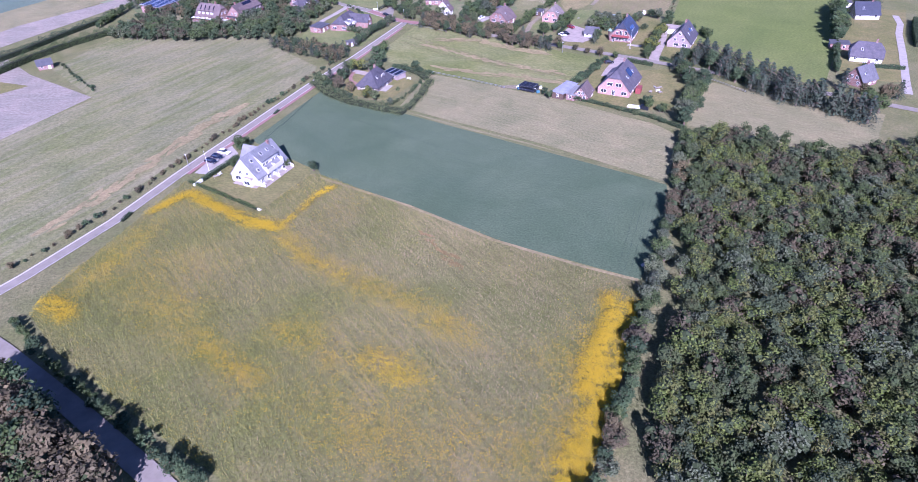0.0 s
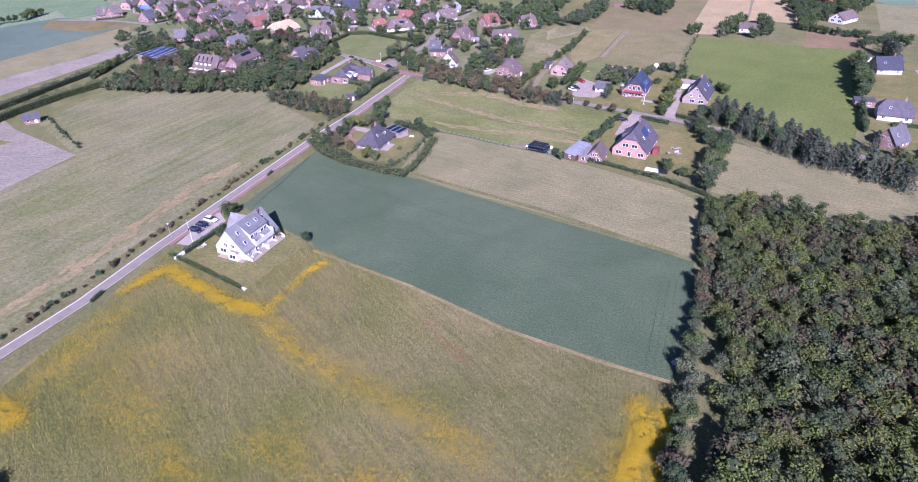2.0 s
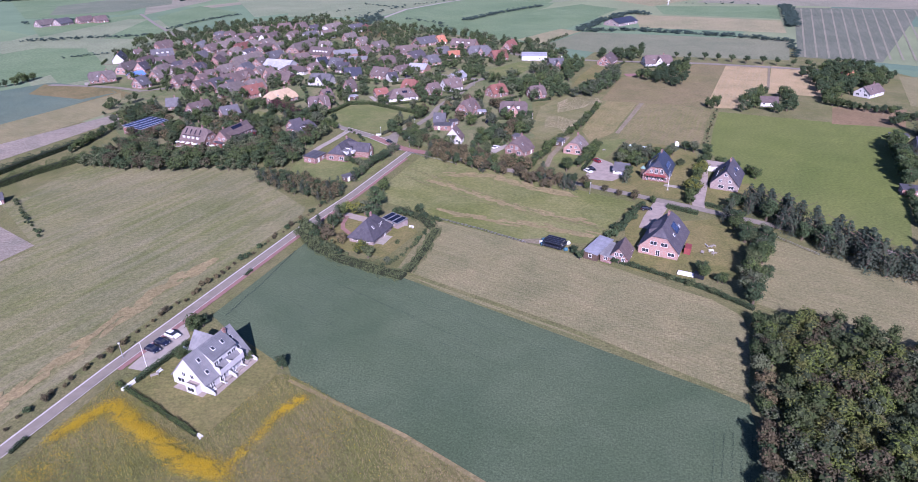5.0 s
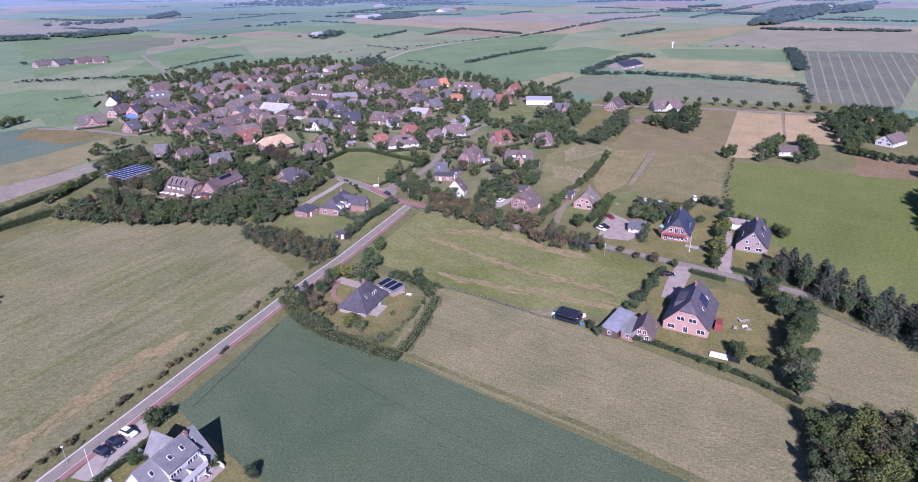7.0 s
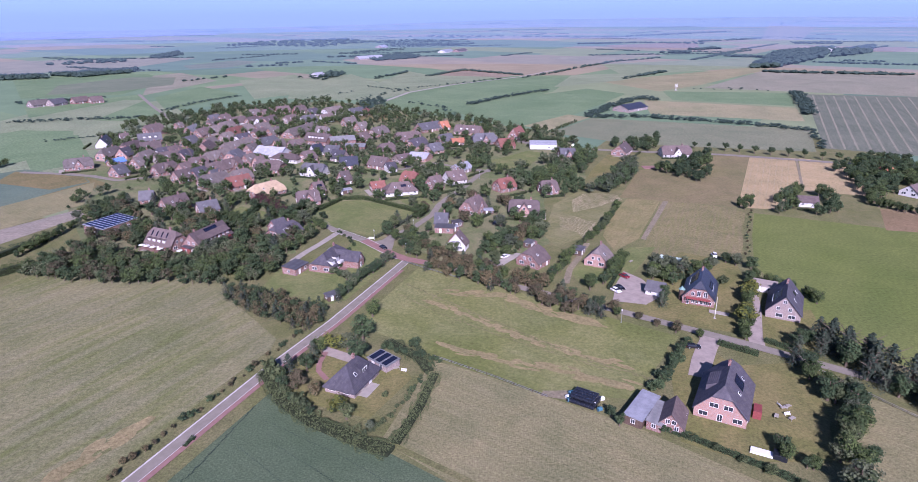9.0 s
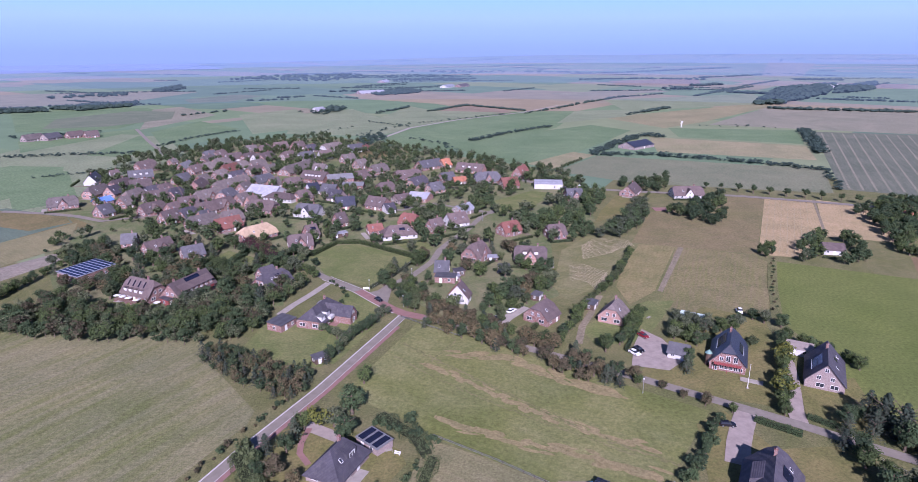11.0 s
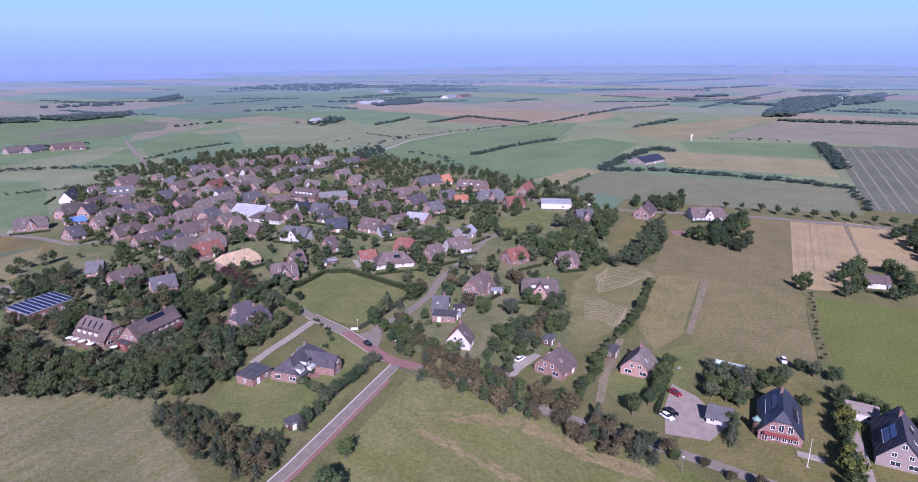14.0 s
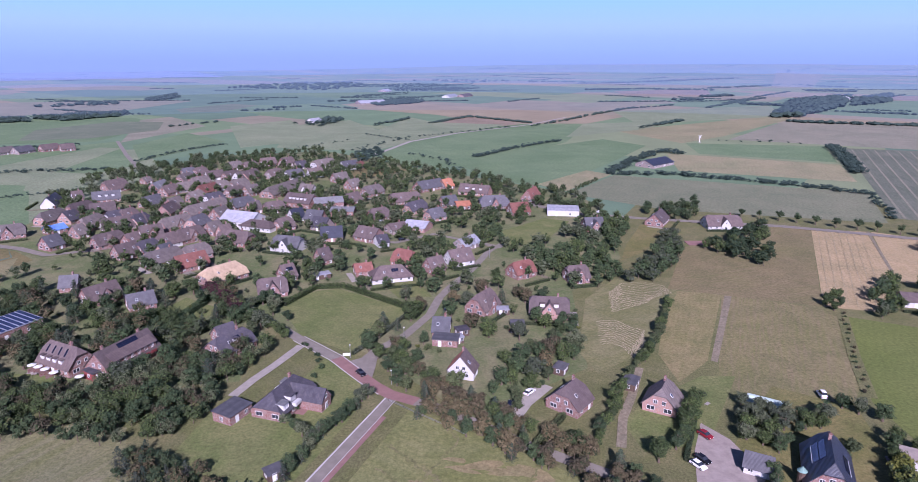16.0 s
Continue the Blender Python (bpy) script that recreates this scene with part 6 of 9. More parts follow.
house(-214.0, 630.9, 69, 10.1, roof="brown", wall="brick", far=True, sky=1, hip=0.35)
house(-185.7, 609.5, 56, 7.8, roof="thatch", wall="brick", far=True, sky=1, hip=0.4)
house(-202.4, 736.6, 47, 9.4, roof="thatch", wall="brick", far=True, sky=1, hip=0.35)
house(-230.0, 703.8, 47, 8.4, roof="slate", wall="white", far=True, sky=1, hip=0.4)
house(-188.8, 736.6, 47, 9.5, roof="brown", wall="white", far=True, sky=1, hip=0.35)
house(-139.2, 696.4, 49, 12.0, roof="slate", wall="white", far=True, sky=1, hip=0.35)
house(-98.3, 681.8, 44, 12.3, roof="thatch", wall="brick", far=True, sky=1)
house(-83.1, 654.6, 49, 10.3, roof="thatch", wall="white", far=True, sky=1)
house(-51.5, 559.5, 35, 9.1, roof="brown", wall="brick", far=True, sky=1, hip=0.35)
house(-29.7, 579.5, 50, 12.3, roof="dark", wall="white", far=True, sky=1, hip=0.4)
house(-16.1, 559.6, 39, 8.2, roof="slate", wall="white", far=True, sky=1, hip=0.4)
house(-65.0, 631.2, 49, 12.5, roof="thatch", wall="brick", far=True, sky=1, hip=0.4)
house(-121.9, 577.4, 38, 9.2, roof="brown", wall="brick", far=True, sky=1, hip=0.35)
house(-103.8, 535.0, 45, 6.5, roof="brown", wall="white", far=True, sky=1, hip=0.35)
house(-206.5, 556.7, 68, 7.4, roof="brown", wall="white", far=True, sky=1, hip=0.35)
house(-192.6, 543.5, 66, 7.1, roof="dark", wall="pink", far=True, sky=1, hip=0.35)
house(-239.4, 550.8, 76, 8.6, roof="dark", wall="pink", far=True, sky=1)
house(-215.1, 518.6, 67, 4.6, roof="thatch", wall="brick", far=True, sky=1)
house(-161.9, 488.6, 59, 7.1, roof="dark", wall="brick", far=True, sky=1, hip=0.35)
house(-149.6, 481.6, 61, 6.6, roof="slate", wall="pink", far=True, sky=1)
house(-132.9, 518.7, 49, 5.7, roof="brown", wall="white", far=True, sky=1)
house(-180.2, 684.5, 67, 9.4, roof="thatch", wall="white", far=True, sky=1)
house(-221.4, 706.9, 59, 7.3, roof="brown", wall="white", far=True, sky=1, hip=0.4)
house(-156.3, 699.4, 58, 10.8, roof="brown", wall="white", far=True, sky=1, hip=0.4)
house(-144.5, 740.2, 45, 10.0, roof="dark", wall="white", far=True, sky=1)


def local_box(name, parent, mat, x0, y0, z0, x1, y1, z1, label="", b=0.0):
    return part(name, mesh_of(name, *(bevel_box(x0, y0, z0, x1, y1, z1, b) if b else box(x0, y0, z0, x1, y1, z1)), mat), parent, label)


# the white house beside the road
WHITE_HOUSE = house(-60.3, 181.3, 65, 14.8, W=10.4, r=8.8, e=2.7, roof="grey", wall="white", sky=0, chim=0, over=0.35, label="white rendered house with a steep light grey roof")
WH_SLOPE = math.atan2(8.8 - 2.7, 5.2)


def white_roof(px_, down, lift=0.22):
    """A place on the front slope, down from the ridge (0) to the eaves (1)."""
    return Matrix.Translation((px_, -5.2 * down, 8.8 - 6.1 * down + lift)) @ Matrix.Rotation(WH_SLOPE, 4, "X")


for wx, down in ((-5.0, 0.34), (-5.2, 0.76), (5.5, 0.35), (5.4, 0.74)):
    s_ = part("skylight", SKYLIGHT[0], WHITE_HOUSE, "", white_roof(wx, down))
    part("pane", SKYLIGHT[1], s_)
# wide shed dormer over a roof balcony
DORMER = part("dormer", mesh_of("dormer", [(x, y, z) for x in (-3.0, 4.6) for y, z in ((-0.5, 8.1), (-3.9, 4.1), (-3.9, 5.9))], [(0, 1, 2), (5, 4, 3), (1, 4, 5, 2), (0, 2, 5, 3), (0, 3, 4, 1)], WHITE), WHITE_HOUSE)
dv = [(x, y, z) for x in (-3.25, 4.85) for y, z in ((-0.3, 8.55), (-4.25, 5.9), (-4.25, 6.12), (-0.3, 8.77))]
part("dormer_roof", mesh_of("dormer_roof", dv, [(3, 2, 1, 0), (4, 5, 6, 7), (0, 1, 5, 4), (1, 2, 6, 5), (2, 3, 7, 6), (3, 0, 4, 7)], ROOFS["grey"]), DORMER)
DORMER_SLOPE = math.atan2(2.65, 3.95)
for wx in (-0.7, 2.4):
    s_ = part("skylight", SKYLIGHT[0], WHITE_HOUSE, "", Matrix.Translation((wx, -2.2, 7.6)) @ Matrix.Rotation(DORMER_SLOPE, 4, "X"))
    part("pane", SKYLIGHT[1], s_)
for wx in (-2.1, -0.6, 2.2, 3.7):
    window(WHITE_HOUSE, "tall", pose(wx, -3.94, 3.2))
local_box("balcony_floor", WHITE_HOUSE, PAVING, -3.2, -5.9, 2.7, 4.8, -3.8, 2.95)
local_box("balcony_wall", WHITE_HOUSE, WHITE, -3.2, -6.0, 2.4, 4.8, -5.86, 3.9)
for wx in (-3.2, 0.7, 4.66):
    local_box("balcony_end", WHITE_HOUSE, WHITE, wx, -5.86, 2.4, wx + 0.14, -3.8, 4.6 if wx != 0.7 else 4.1)
for wx in (-2.4, 0.8, 4.0):
    part("balcony_post", mesh_of("balcony_post", *cylinder(0.1, 0.1, 0.1, 2.7, 8, wx, -5.75), WHITE), WHITE_HOUSE)
# low terrace walls that rise towards the house
for wx in (-7.3, -0.1, 7.2):
    tw = [(wx + q, y, z) for q in (-0.13, 0.13) for y, z in ((-7.6, 0.0), (-5.2, 0.0), (-5.2, 1.9), (-7.6, 0.9))]
    part("terrace_wall", mesh_of("terrace_wall", tw, [(0, 1, 2, 3), (7, 6, 5, 4), (0, 3, 7, 4), (3, 2, 6, 7), (2, 1, 5, 6), (1, 0, 4, 5)], WHITE), WHITE_HOUSE)
for wx in (-5.4, -2.4, 2.0, 5.0):
    window(WHITE_HOUSE, "tall", pose(wx, -5.24, 0.15))
local_box("terrace", WHITE_HOUSE, PINKPAVE, -7.2, -7.8, -0.1, 7.2, -5.2, 0.14)
part("chimney", CHIMNEY, WHITE_HOUSE, "dark brick chimney", pose(4.9, -0.7, 8.2))
WING = part("back_wing", mesh_of("back_wing", *body_faces(6.4, 6.0, 2.6, 6.4, 0), WHITE), WHITE_HOUSE, "", pose(4.6, 5.8, 0, 0, 0, 90))
part("wing_roof", mesh_of("wing_roof", *solid_roof(*roof_faces(6.4, 6.0, 2.72, 6.6, 0, 0.3), 0.2), ROOFS["grey"]), WING)
PORCH = local_box("porch", WHITE_HOUSE, WHITE, -9.0, -3.6, -0.1, -7.4, -0.4, 2.4, "white flat-roofed entrance porch")
local_box("porch_parapet", PORCH, WHITE, -9.1, -3.7, 2.4, -8.95, -0.3, 3.1)
local_box("porch_deck", PORCH, PINKPAVE, -8.95, -3.6, 2.4, -7.4, -0.4, 2.5)
window(WHITE_HOUSE, "wide", pose(-9.02, -2.0, 0.7, 0, 0, 90))
local_box("porch_paving", WHITE_HOUSE, PINKPAVE, -9.0, -5.2, -0.1, -7.4, 4.0, 0.13)

HIP_HOUSE = house(-29.7, 255.2, 67, 5.4, W=9.4, r=7.3, e=2.4, hip=1.0, roof="dark", wall="greybrick", sky=1, chim=1, over=0.6, label="low grey brick bungalow with a dark hipped roof")
dv = [(x, y, z) for x in (-0.6, 3.4) for y, z in ((-0.5, 6.6), (-3.3, 3.5), (-3.3, 5.2))]
loft = part("dormer", mesh_of("dormer", dv, [(0, 1, 2), (5, 4, 3), (1, 4, 5, 2), (0, 2, 5, 3), (0, 3, 4, 1)], ROOFS["dark"]), HIP_HOUSE, "dark wide dormer with a window")
part("dormer_window", WIN["wide"][0], loft, "", pose(1.4, -3.34, 3.75))
local_box("terrace", HIP_HOUSE, PAVING, -5.0, -7.6, -0.1, 2.0, -4.6, 0.13)
JUNCTION_HOUSE = house(-52.1, 342.8, 72, 10.4, W=10.5, r=7.2, e=2.7, hip=0.75, roof="dark", wall="brick", sky=2, chim=1, cross=2.0, deep=7.5, label="L-shaped red brick house with a dark hipped roof")
local_box("balcony", JUNCTION_HOUSE, WHITE, -3.6, -6.4, 2.6, -0.8, -5.0, 3.6, "white balcony front")
local_box("dormer", JUNCTION_HOUSE, WHITE, -3.4, -4.6, 3.4, -1.0, -1.6, 5.3)
local_box("dormer_roof", JUNCTION_HOUSE, ROOFS["dark"], -3.6, -4.9, 5.3, -0.8, -1.3, 5.5)
for wx, wy in ((-6.3, -3.9), (4.9, 2.2)):
    d = local_box("dormer", JUNCTION_HOUSE, WHITE, wx - 1.3, wy - 1.0, 3.1, wx + 1.3, wy + 1.2, 4.9)
    local_box("dormer_roof", d, ROOFS["grey"], wx - 1.5, wy - 1.3, 4.9, wx + 1.5, wy + 1.5, 5.08)
    part("dormer_window", WIN["wide"][0], d, "", pose(wx, wy - 1.04, 3.3))
local_box("garden_terrace", JUNCTION_HOUSE, BIKEPATH, -3.4, -8.2, -0.1, 0.6, -5.25, 0.14)
local_box("solar_panel", JUNCTION_HOUSE, SOLAR, -6.4, -4.3, 4.05, -4.4, -2.4, 4.3, "solar collector on the roof")


# the two long houses by the wood: roof strips, dormer band, balconies
for k, wx in enumerate((-5.6, -2.6, 0.4, 3.4)):
    up, sl = 0.62, math.atan2(5.4, 4.9)
    part("solar_strip", mesh_of("solar_strip", *box(-0.3, -1.3, -0.02, 0.3, 1.3, 0.04), SOLAR), ROW_A, "narrow dark solar strip", Matrix.Translation((wx, -4.9 * (1 - up), 3.0 + 5.4 * up + 0.25)) @ Matrix.Rotation(sl, 4, "X"))
    d = local_box("dormer", ROW_A, WHITE, wx - 0.8, -4.3, 3.2, wx + 0.8, -2.4, 5.0)
    local_box("dormer_roof", d, ROOFS["brown"], wx - 1.0, -4.6, 5.0, wx + 1.0, -1.9, 5.18)
    part("dormer_window", WIN["a"][0], d, "", pose(wx, -4.33, 3.6))
    local_box("terrace_wall", ROW_A, BRICK, wx - 1.6, -8.6, 0.0, wx - 1.45, -4.95, 1.5)
local_box("terrace", ROW_A, PAVING, -8.0, -8.8, -0.1, 6.0, -4.95, 0.12)
band = part("dormer_band", mesh_of("dormer_band", *box(-7.6, -4.9, 3.3, 8.8, -2.6, 5.3), BRICK), ROW_B)
part("dormer_roof", mesh_of("dormer_roof", [(x, y, z) for x in (-8.0, 9.2) for y, z in ((-5.3, 5.25), (-1.7, 6.9), (-1.7, 7.1), (-5.3, 5.45))], [(0, 1, 2, 3), (7, 6, 5, 4), (0, 3, 7, 4), (3, 2, 6, 7), (2, 1, 5, 6), (1, 0, 4, 5)], ROOFS["brown"]), band)
for k in range(6):
    part("dormer_window", WIN["a"][0], band, "", pose(-6.2 + k * 2.7, -4.94, 3.75))
    if k < 5:
        rail = local_box("balcony", ROW_B, REDWOOD, -6.8 + k * 3.0, -6.6, 2.6, -4.6 + k * 3.0, -5.22, 2.78, "red balcony with a front rail")
        local_box("front_rail", rail, REDWOOD, -6.8 + k * 3.0, -6.6, 2.78, -4.6 + k * 3.0, -6.52, 3.6)
for k in range(7):
    part("solar_panel", mesh_of("solar_panel", *box(-0.52, -0.85, -0.02, 0.52, 0.85, 0.04), SOLAR), ROW_B, "dark glossy solar panel", Matrix.Translation((-2.2 + k * 1.1, -1.15, 7.75)) @ Matrix.Rotation(math.atan2(5.4, 5.2), 4, "X"))
for wx in (-7.2, 6.8):
    part("chimney", CHIMNEY, ROW_B, "", pose(wx, 0.2, 8.5))


def plot(ob, k):
    """A clipped hedge in front of a village house and a paved drive beside it."""
    loc, turn = ob.matrix_basis.translation, ob.matrix_basis.to_3x3()
    half_l = LONG[ob] / 2
    ax, ay = turn @ Vector((1, 0, 0)), turn @ Vector((0, 1, 0))
    far_side = 9.5 + (k % 3) * 1.5
    a, b = loc - ax * (half_l + 2) - ay * far_side, loc + ax * (half_l + 1) - ay * far_side
    if free(a.x, a.y, 1.0) and free(b.x, b.y, 1.0) and free((a.x + b.x) / 2, (a.y + b.y) / 2, 1.0):
        hedge([(a.x, a.y), (b.x, b.y)], 1.3, 1.4, ("dark", "maple", "oak")[k % 3], "clipped green hedge in front of a village house", "hedge", 7.0, 0.3)
    side = 1 if k % 2 else -1
    c = loc + ax * side * (half_l + 2.2)
    d, e = c - ay * (far_side - 1), c + ay * 3
    if free(d.x, d.y, 1.5) and free(c.x, c.y, -1.0):
        strip("driveway", [(d.x, d.y), (e.x, e.y)], 2.8, (PINKPAVE, PAVING, DIRT)[k % 3], 0.20, "paved drive beside a village house", "driveway")


for k, ob in enumerate([o for o in LONG if 400 < o.matrix_basis.translation.y < 640 and o.name.startswith("house")]):
    plot(ob, k)


def outbuilding(x, y, ang, l, w, h, roofm, wallm, label, panels=0, name="outbuilding", pm=None, category="outbuilding"):
    """A low flat-roofed building with a roof edge, a door and a window."""
    ob = tagged(new(name), label, category)
    ob.matrix_basis = pose(x, y, 0, 0, 0, ang)
    BLOCK.append((x, y, max(l, w) * 0.6))
    part("wall", mesh_of("wall", *box(-l / 2, -w / 2, -0.2, l / 2, w / 2, h), wallm), ob)
    v, f = box(-l / 2 - 0.25, -w / 2 - 0.25, h, l / 2 + 0.25, w / 2 + 0.25, h + 0.18)
    v = [(a, b, c + (b + w / 2) * 0.07) for a, b, c in v]
    part("roof", mesh_of("roof", v, f, roofm), ob)
    part("door", DOOR, ob, "", pose(-l * 0.2, -w / 2 - 0.03, 0))
    window(ob, "a", pose(l * 0.22, -w / 2 - 0.02, 0.9))
    window(ob, "a", pose(-l / 2 - 0.02, 0, 0.9, 0, 0, 90))
    for k in range(panels):
        px = (k + 0.5) / panels * l - l / 2
        pw = l / panels * 0.36
        sv, sf = box(px - pw, -w / 2 + 0.2, h + 0.24, px + pw, w / 2 - 0.2, h + 0.3)
        sv = [(a, b, c + (b + w / 2) * 0.07) for a, b, c in sv]
        part("solar_panel", mesh_of("solar_panel", sv, sf, pm or SOLAR), ob)
    return ob


outbuilding(-22.0, 264.6, -42, 8.2, 5.2, 2.05, ROOFS["grey"], GREYBRICK, "pale garage with dark solar panels on its roof", 3, "garage", None, "garage")
outbuilding(-167.2, 391.0, 66, 19.0, 13.0, 3.6, ROOFS["pale"], BRICK, "long hall with a roof of blue solar panels", 9, "solar_hall", SOLARBLUE, "hall")
outbuilding(-65.1, 336.6, 65, 8.5, 6.5, 2.7, ROOFS["slate"], BRICK, "red brick garage with a flat dark roof", 0, "garage", None, "garage")
outbuilding(47.4, 239.6, 54, 13.0, 4.6, 2.4, ROOFS["pale"], WOODDARK, "long wooden shed with a weathered grey roof", 0, "shed", None, "shed")
outbuilding(51.0, 236.6, 56, 10.0, 3.6, 2.2, ROOFS["grey"], BRICK, "weathered lean-to shed beside a barn", 0, "shed", None, "shed")
house(53.9, 235.4, 64, 8.3, W=6.0, r=5.5, e=2.2, roof="brown", wall="brick", sky=0, chim=0, name="barn", label="small red brick barn with a steep brown roof")
house(73.2, 313.1, -29, 6.1, W=6.4, r=4.6, e=2.3, roof="slate", wall="white", sky=0, chim=0, name="garage", label="white garage with a blue-grey pitched roof")
outbuilding(114.1, 314.8, -30, 8.0, 5.5, 2.4, PINKPAVE, WHITE, "white carport with a pinkish flat roof", 0, "carport", None, "carport")
outbuilding(32.0, 362.8, 60, 5.0, 3.4, 2.2, ROOFS["slate"], WOODDARK, "small dark garden shed", 0, "shed", None, "shed")
outbuilding(52.2, 353.5, 60, 6.0, 4.0, 2.4, ROOFS["slate"], WOODDARK, "dark wooden garage with a flat roof", 0, "garage", None, "garage")
outbuilding(21.0, 397.4, 0, 5.0, 3.4, 2.2, ROOFS["slate"], WOODDARK, "dark garden shed with a grey roof", 0, "shed", None, "shed")
outbuilding(16.5, 410.8, 0, 5.0, 3.4, 2.2, ROOFS["pale"], WOODDARK, "garden shed with a pale roof", 0, "shed", None, "shed")
outbuilding(0.1, 391.1, 20, 4.6, 3.6, 2.4, ROOFS["dark"], WOODDARK, "dark wooden garden shed", 0, "shed", None, "shed")
outbuilding(-5.6, 383.4, -10, 9.0, 5.0, 2.6, ROOFS["slate"], BRICK, "brick extension with a blue-grey flat roof", 0, "garage", None, "garage")
outbuilding(-64.8, 451.1, 30, 9.0, 3.6, 2.2, ROOFS["pale"], WOODDARK, "long shed with a pale sheet roof", 0, "shed", None, "shed")
outbuilding(66.1, 574.6, -6, 20.0, 12.0, 3.6, ROOFS["pale"], WHITE, "wide white hall with a pale flat roof", 0, "hall", None, "hall")
outbuilding(-1.1, 385.1, 20, 3.0, 3.0, 2.2, ROOFS["pale"], WOODDARK, "little wooden garden hut", 0, "shed", None, "shed")
outbuilding(-45.5, 310.3, 40, 5.0, 3.4, 2.0, ROOFS["slate"], WOODDARK, "dark wooden garden shed on the lawn", 0, "shed", None, "shed")
outbuilding(-116.4, 358.9, 62, 4.6, 5.0, 2.6, ROOFS["dark"], REDWOOD, "red wooden annexe with a dark flat roof", 0, "annexe", None, "annexe")
house(182.2, 762.9, 41, 34.3, W=18.0, r=7.0, e=3.0, roof="blue", wall="greybrick", sky=0, chim=0, far=True, name="barn", label="large barn with a dark solar roof")
house(219.0, 331.5, -10, 11.5, W=11, roof="blue", wall="white", sky=2)
house(184.0, 268.0, -26, 8.0, W=10, hip=0.5, roof="dark", wall="white", sky=2)
house(166.5, 240.5, 28, 9.4, W=8, roof="slate", wall="brick", sky=1)
outbuilding(180.8, 283.7, -20, 8.0, 5.0, 2.5, ROOFS["slate"], BRICK, "brick garage with a flat grey roof", 0, "garage", None, "garage")
outbuilding(218.9, 351.7, -20, 8.0, 4.0, 2.5, ROOFS["slate"], WHITE, "white garage with a flat grey roof", 0, "garage", None, "garage")
house(257.1, 439.8, 32, 16.7, W=9, r=6.5, roof="brown", wall="white", sky=1, far=True)
house(267.1, 482.3, 21, 8.9, W=8, r=6.0, roof="orange", wall="white", sky=0, far=True)
house(-185.3, 291.0, 33, 4.6, W=5.0, r=4.2, e=2.3, roof="slate", wall="brick", sky=0, chim=0, label="small red brick field house with a slate roof")
# farm buildings at the far edge of the fields
for args in ((-471.6, 823.0, 64, 20.1, 12, "thatch", "greybrick"), (-456.8, 832.2, 75, 19.2, 12, "slate", "greybrick"), (-439.6, 848.8, 58, 17.2, 12, "brown", "brick"), (-422.1, 851.3, 47, 13.4, 12, "brown", "brick"),
             (-24.1, 1763.2, 67, 54.7, 20, "pale", "white"), (12.8, 1788.9, 66, 56.8, 18, "brown", "brick"), (-190.8, 1544.4, 38, 62.4, 24, "pale", "greybrick"), (-221.2, 1140.2, 62, 21.8, 14, "pale", "white"),
             (924.6, 1708.2, 32, 44.7, 25, "white", "white"), (-214.0, 2007.3, 69, 35.8, 24, "pale", "greybrick")):
    house(args[0], args[1], args[2], args[3], W=args[4], roof=args[5], wall=args[6], sky=0, chim=0, far=True, name="farm_building")

# ------------------------------------------------------------ woods, hedgerows, garden trees
BLOCK += [(87.0, 345.5, 4.0), (91.5, 342.5, 4.0), (-114.0, 352.8, 4.0), (-118.5, 353.0, 3.5), (-137.5, 360.5, 5.0), (-133.0, 358.5, 5.0), (-128.0, 356.5, 5.0), (-121.0, 355.5, 3.5), (-107.5, 362.0, 3.5), (-105.0, 367.0, 3.5), (-102.8, 373.0, 3.5)]
random.seed(11)
FOREST = [(81.8, 194.4), (95.3, 193.1), (111.8, 185.3), (124.5, 173.0)] + [(172.0, 186.0), (152.0, 150.0), (120.0, 96.0), (82.0, 40.0), (40.0, 40.0)] + [(32.4, 65.1), (41.3, 87.6), (52.3, 112.4), (60.0, 133.2)]
fpx, fpy = spread(FOREST, 4.1, RNG)
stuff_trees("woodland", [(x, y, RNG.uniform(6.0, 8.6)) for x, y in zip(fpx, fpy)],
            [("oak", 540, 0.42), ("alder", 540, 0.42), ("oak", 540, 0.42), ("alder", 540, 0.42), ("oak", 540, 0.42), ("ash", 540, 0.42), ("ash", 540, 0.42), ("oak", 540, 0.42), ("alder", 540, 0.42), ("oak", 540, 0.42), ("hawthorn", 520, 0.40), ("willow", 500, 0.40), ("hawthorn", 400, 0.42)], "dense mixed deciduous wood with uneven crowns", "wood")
patch("wood_floor", FOREST, VERGE, "shaded leafy floor under the wood", "ground")


def row(points, step, kinds, lo, hi, jitter=0.8, clear=False):
    """Trees or bushes along a line."""
    for x, y, _ in along(points, step):
        x, y = x + random.uniform(-jitter, jitter), y + random.uniform(-jitter, jitter)
        if not clear or free(x, y):
            tree(random.choice(kinds), x, y, random.uniform(lo, hi))


def thicket(name, poly, step, kinds, lo, hi, label):
    """A closed stand of trees, too dense to count."""
    xs, ys = spread(poly, step, RNG)
    spots = [(float(x), float(y), random.uniform(lo, hi)) for x, y in zip(xs, ys) if free(x, y, 0.8)]
    return stuff_trees(name, spots, kinds, label, "wood")


def group(poly, step, kinds, lo, hi):
    """Trees over an outline, clear of the houses."""
    xs, ys = spread(poly, step, RNG)
    for x, y in zip(xs, ys):
        if free(x, y, 0.8):
            tree(random.choice(kinds), float(x), float(y), random.uniform(lo, hi))


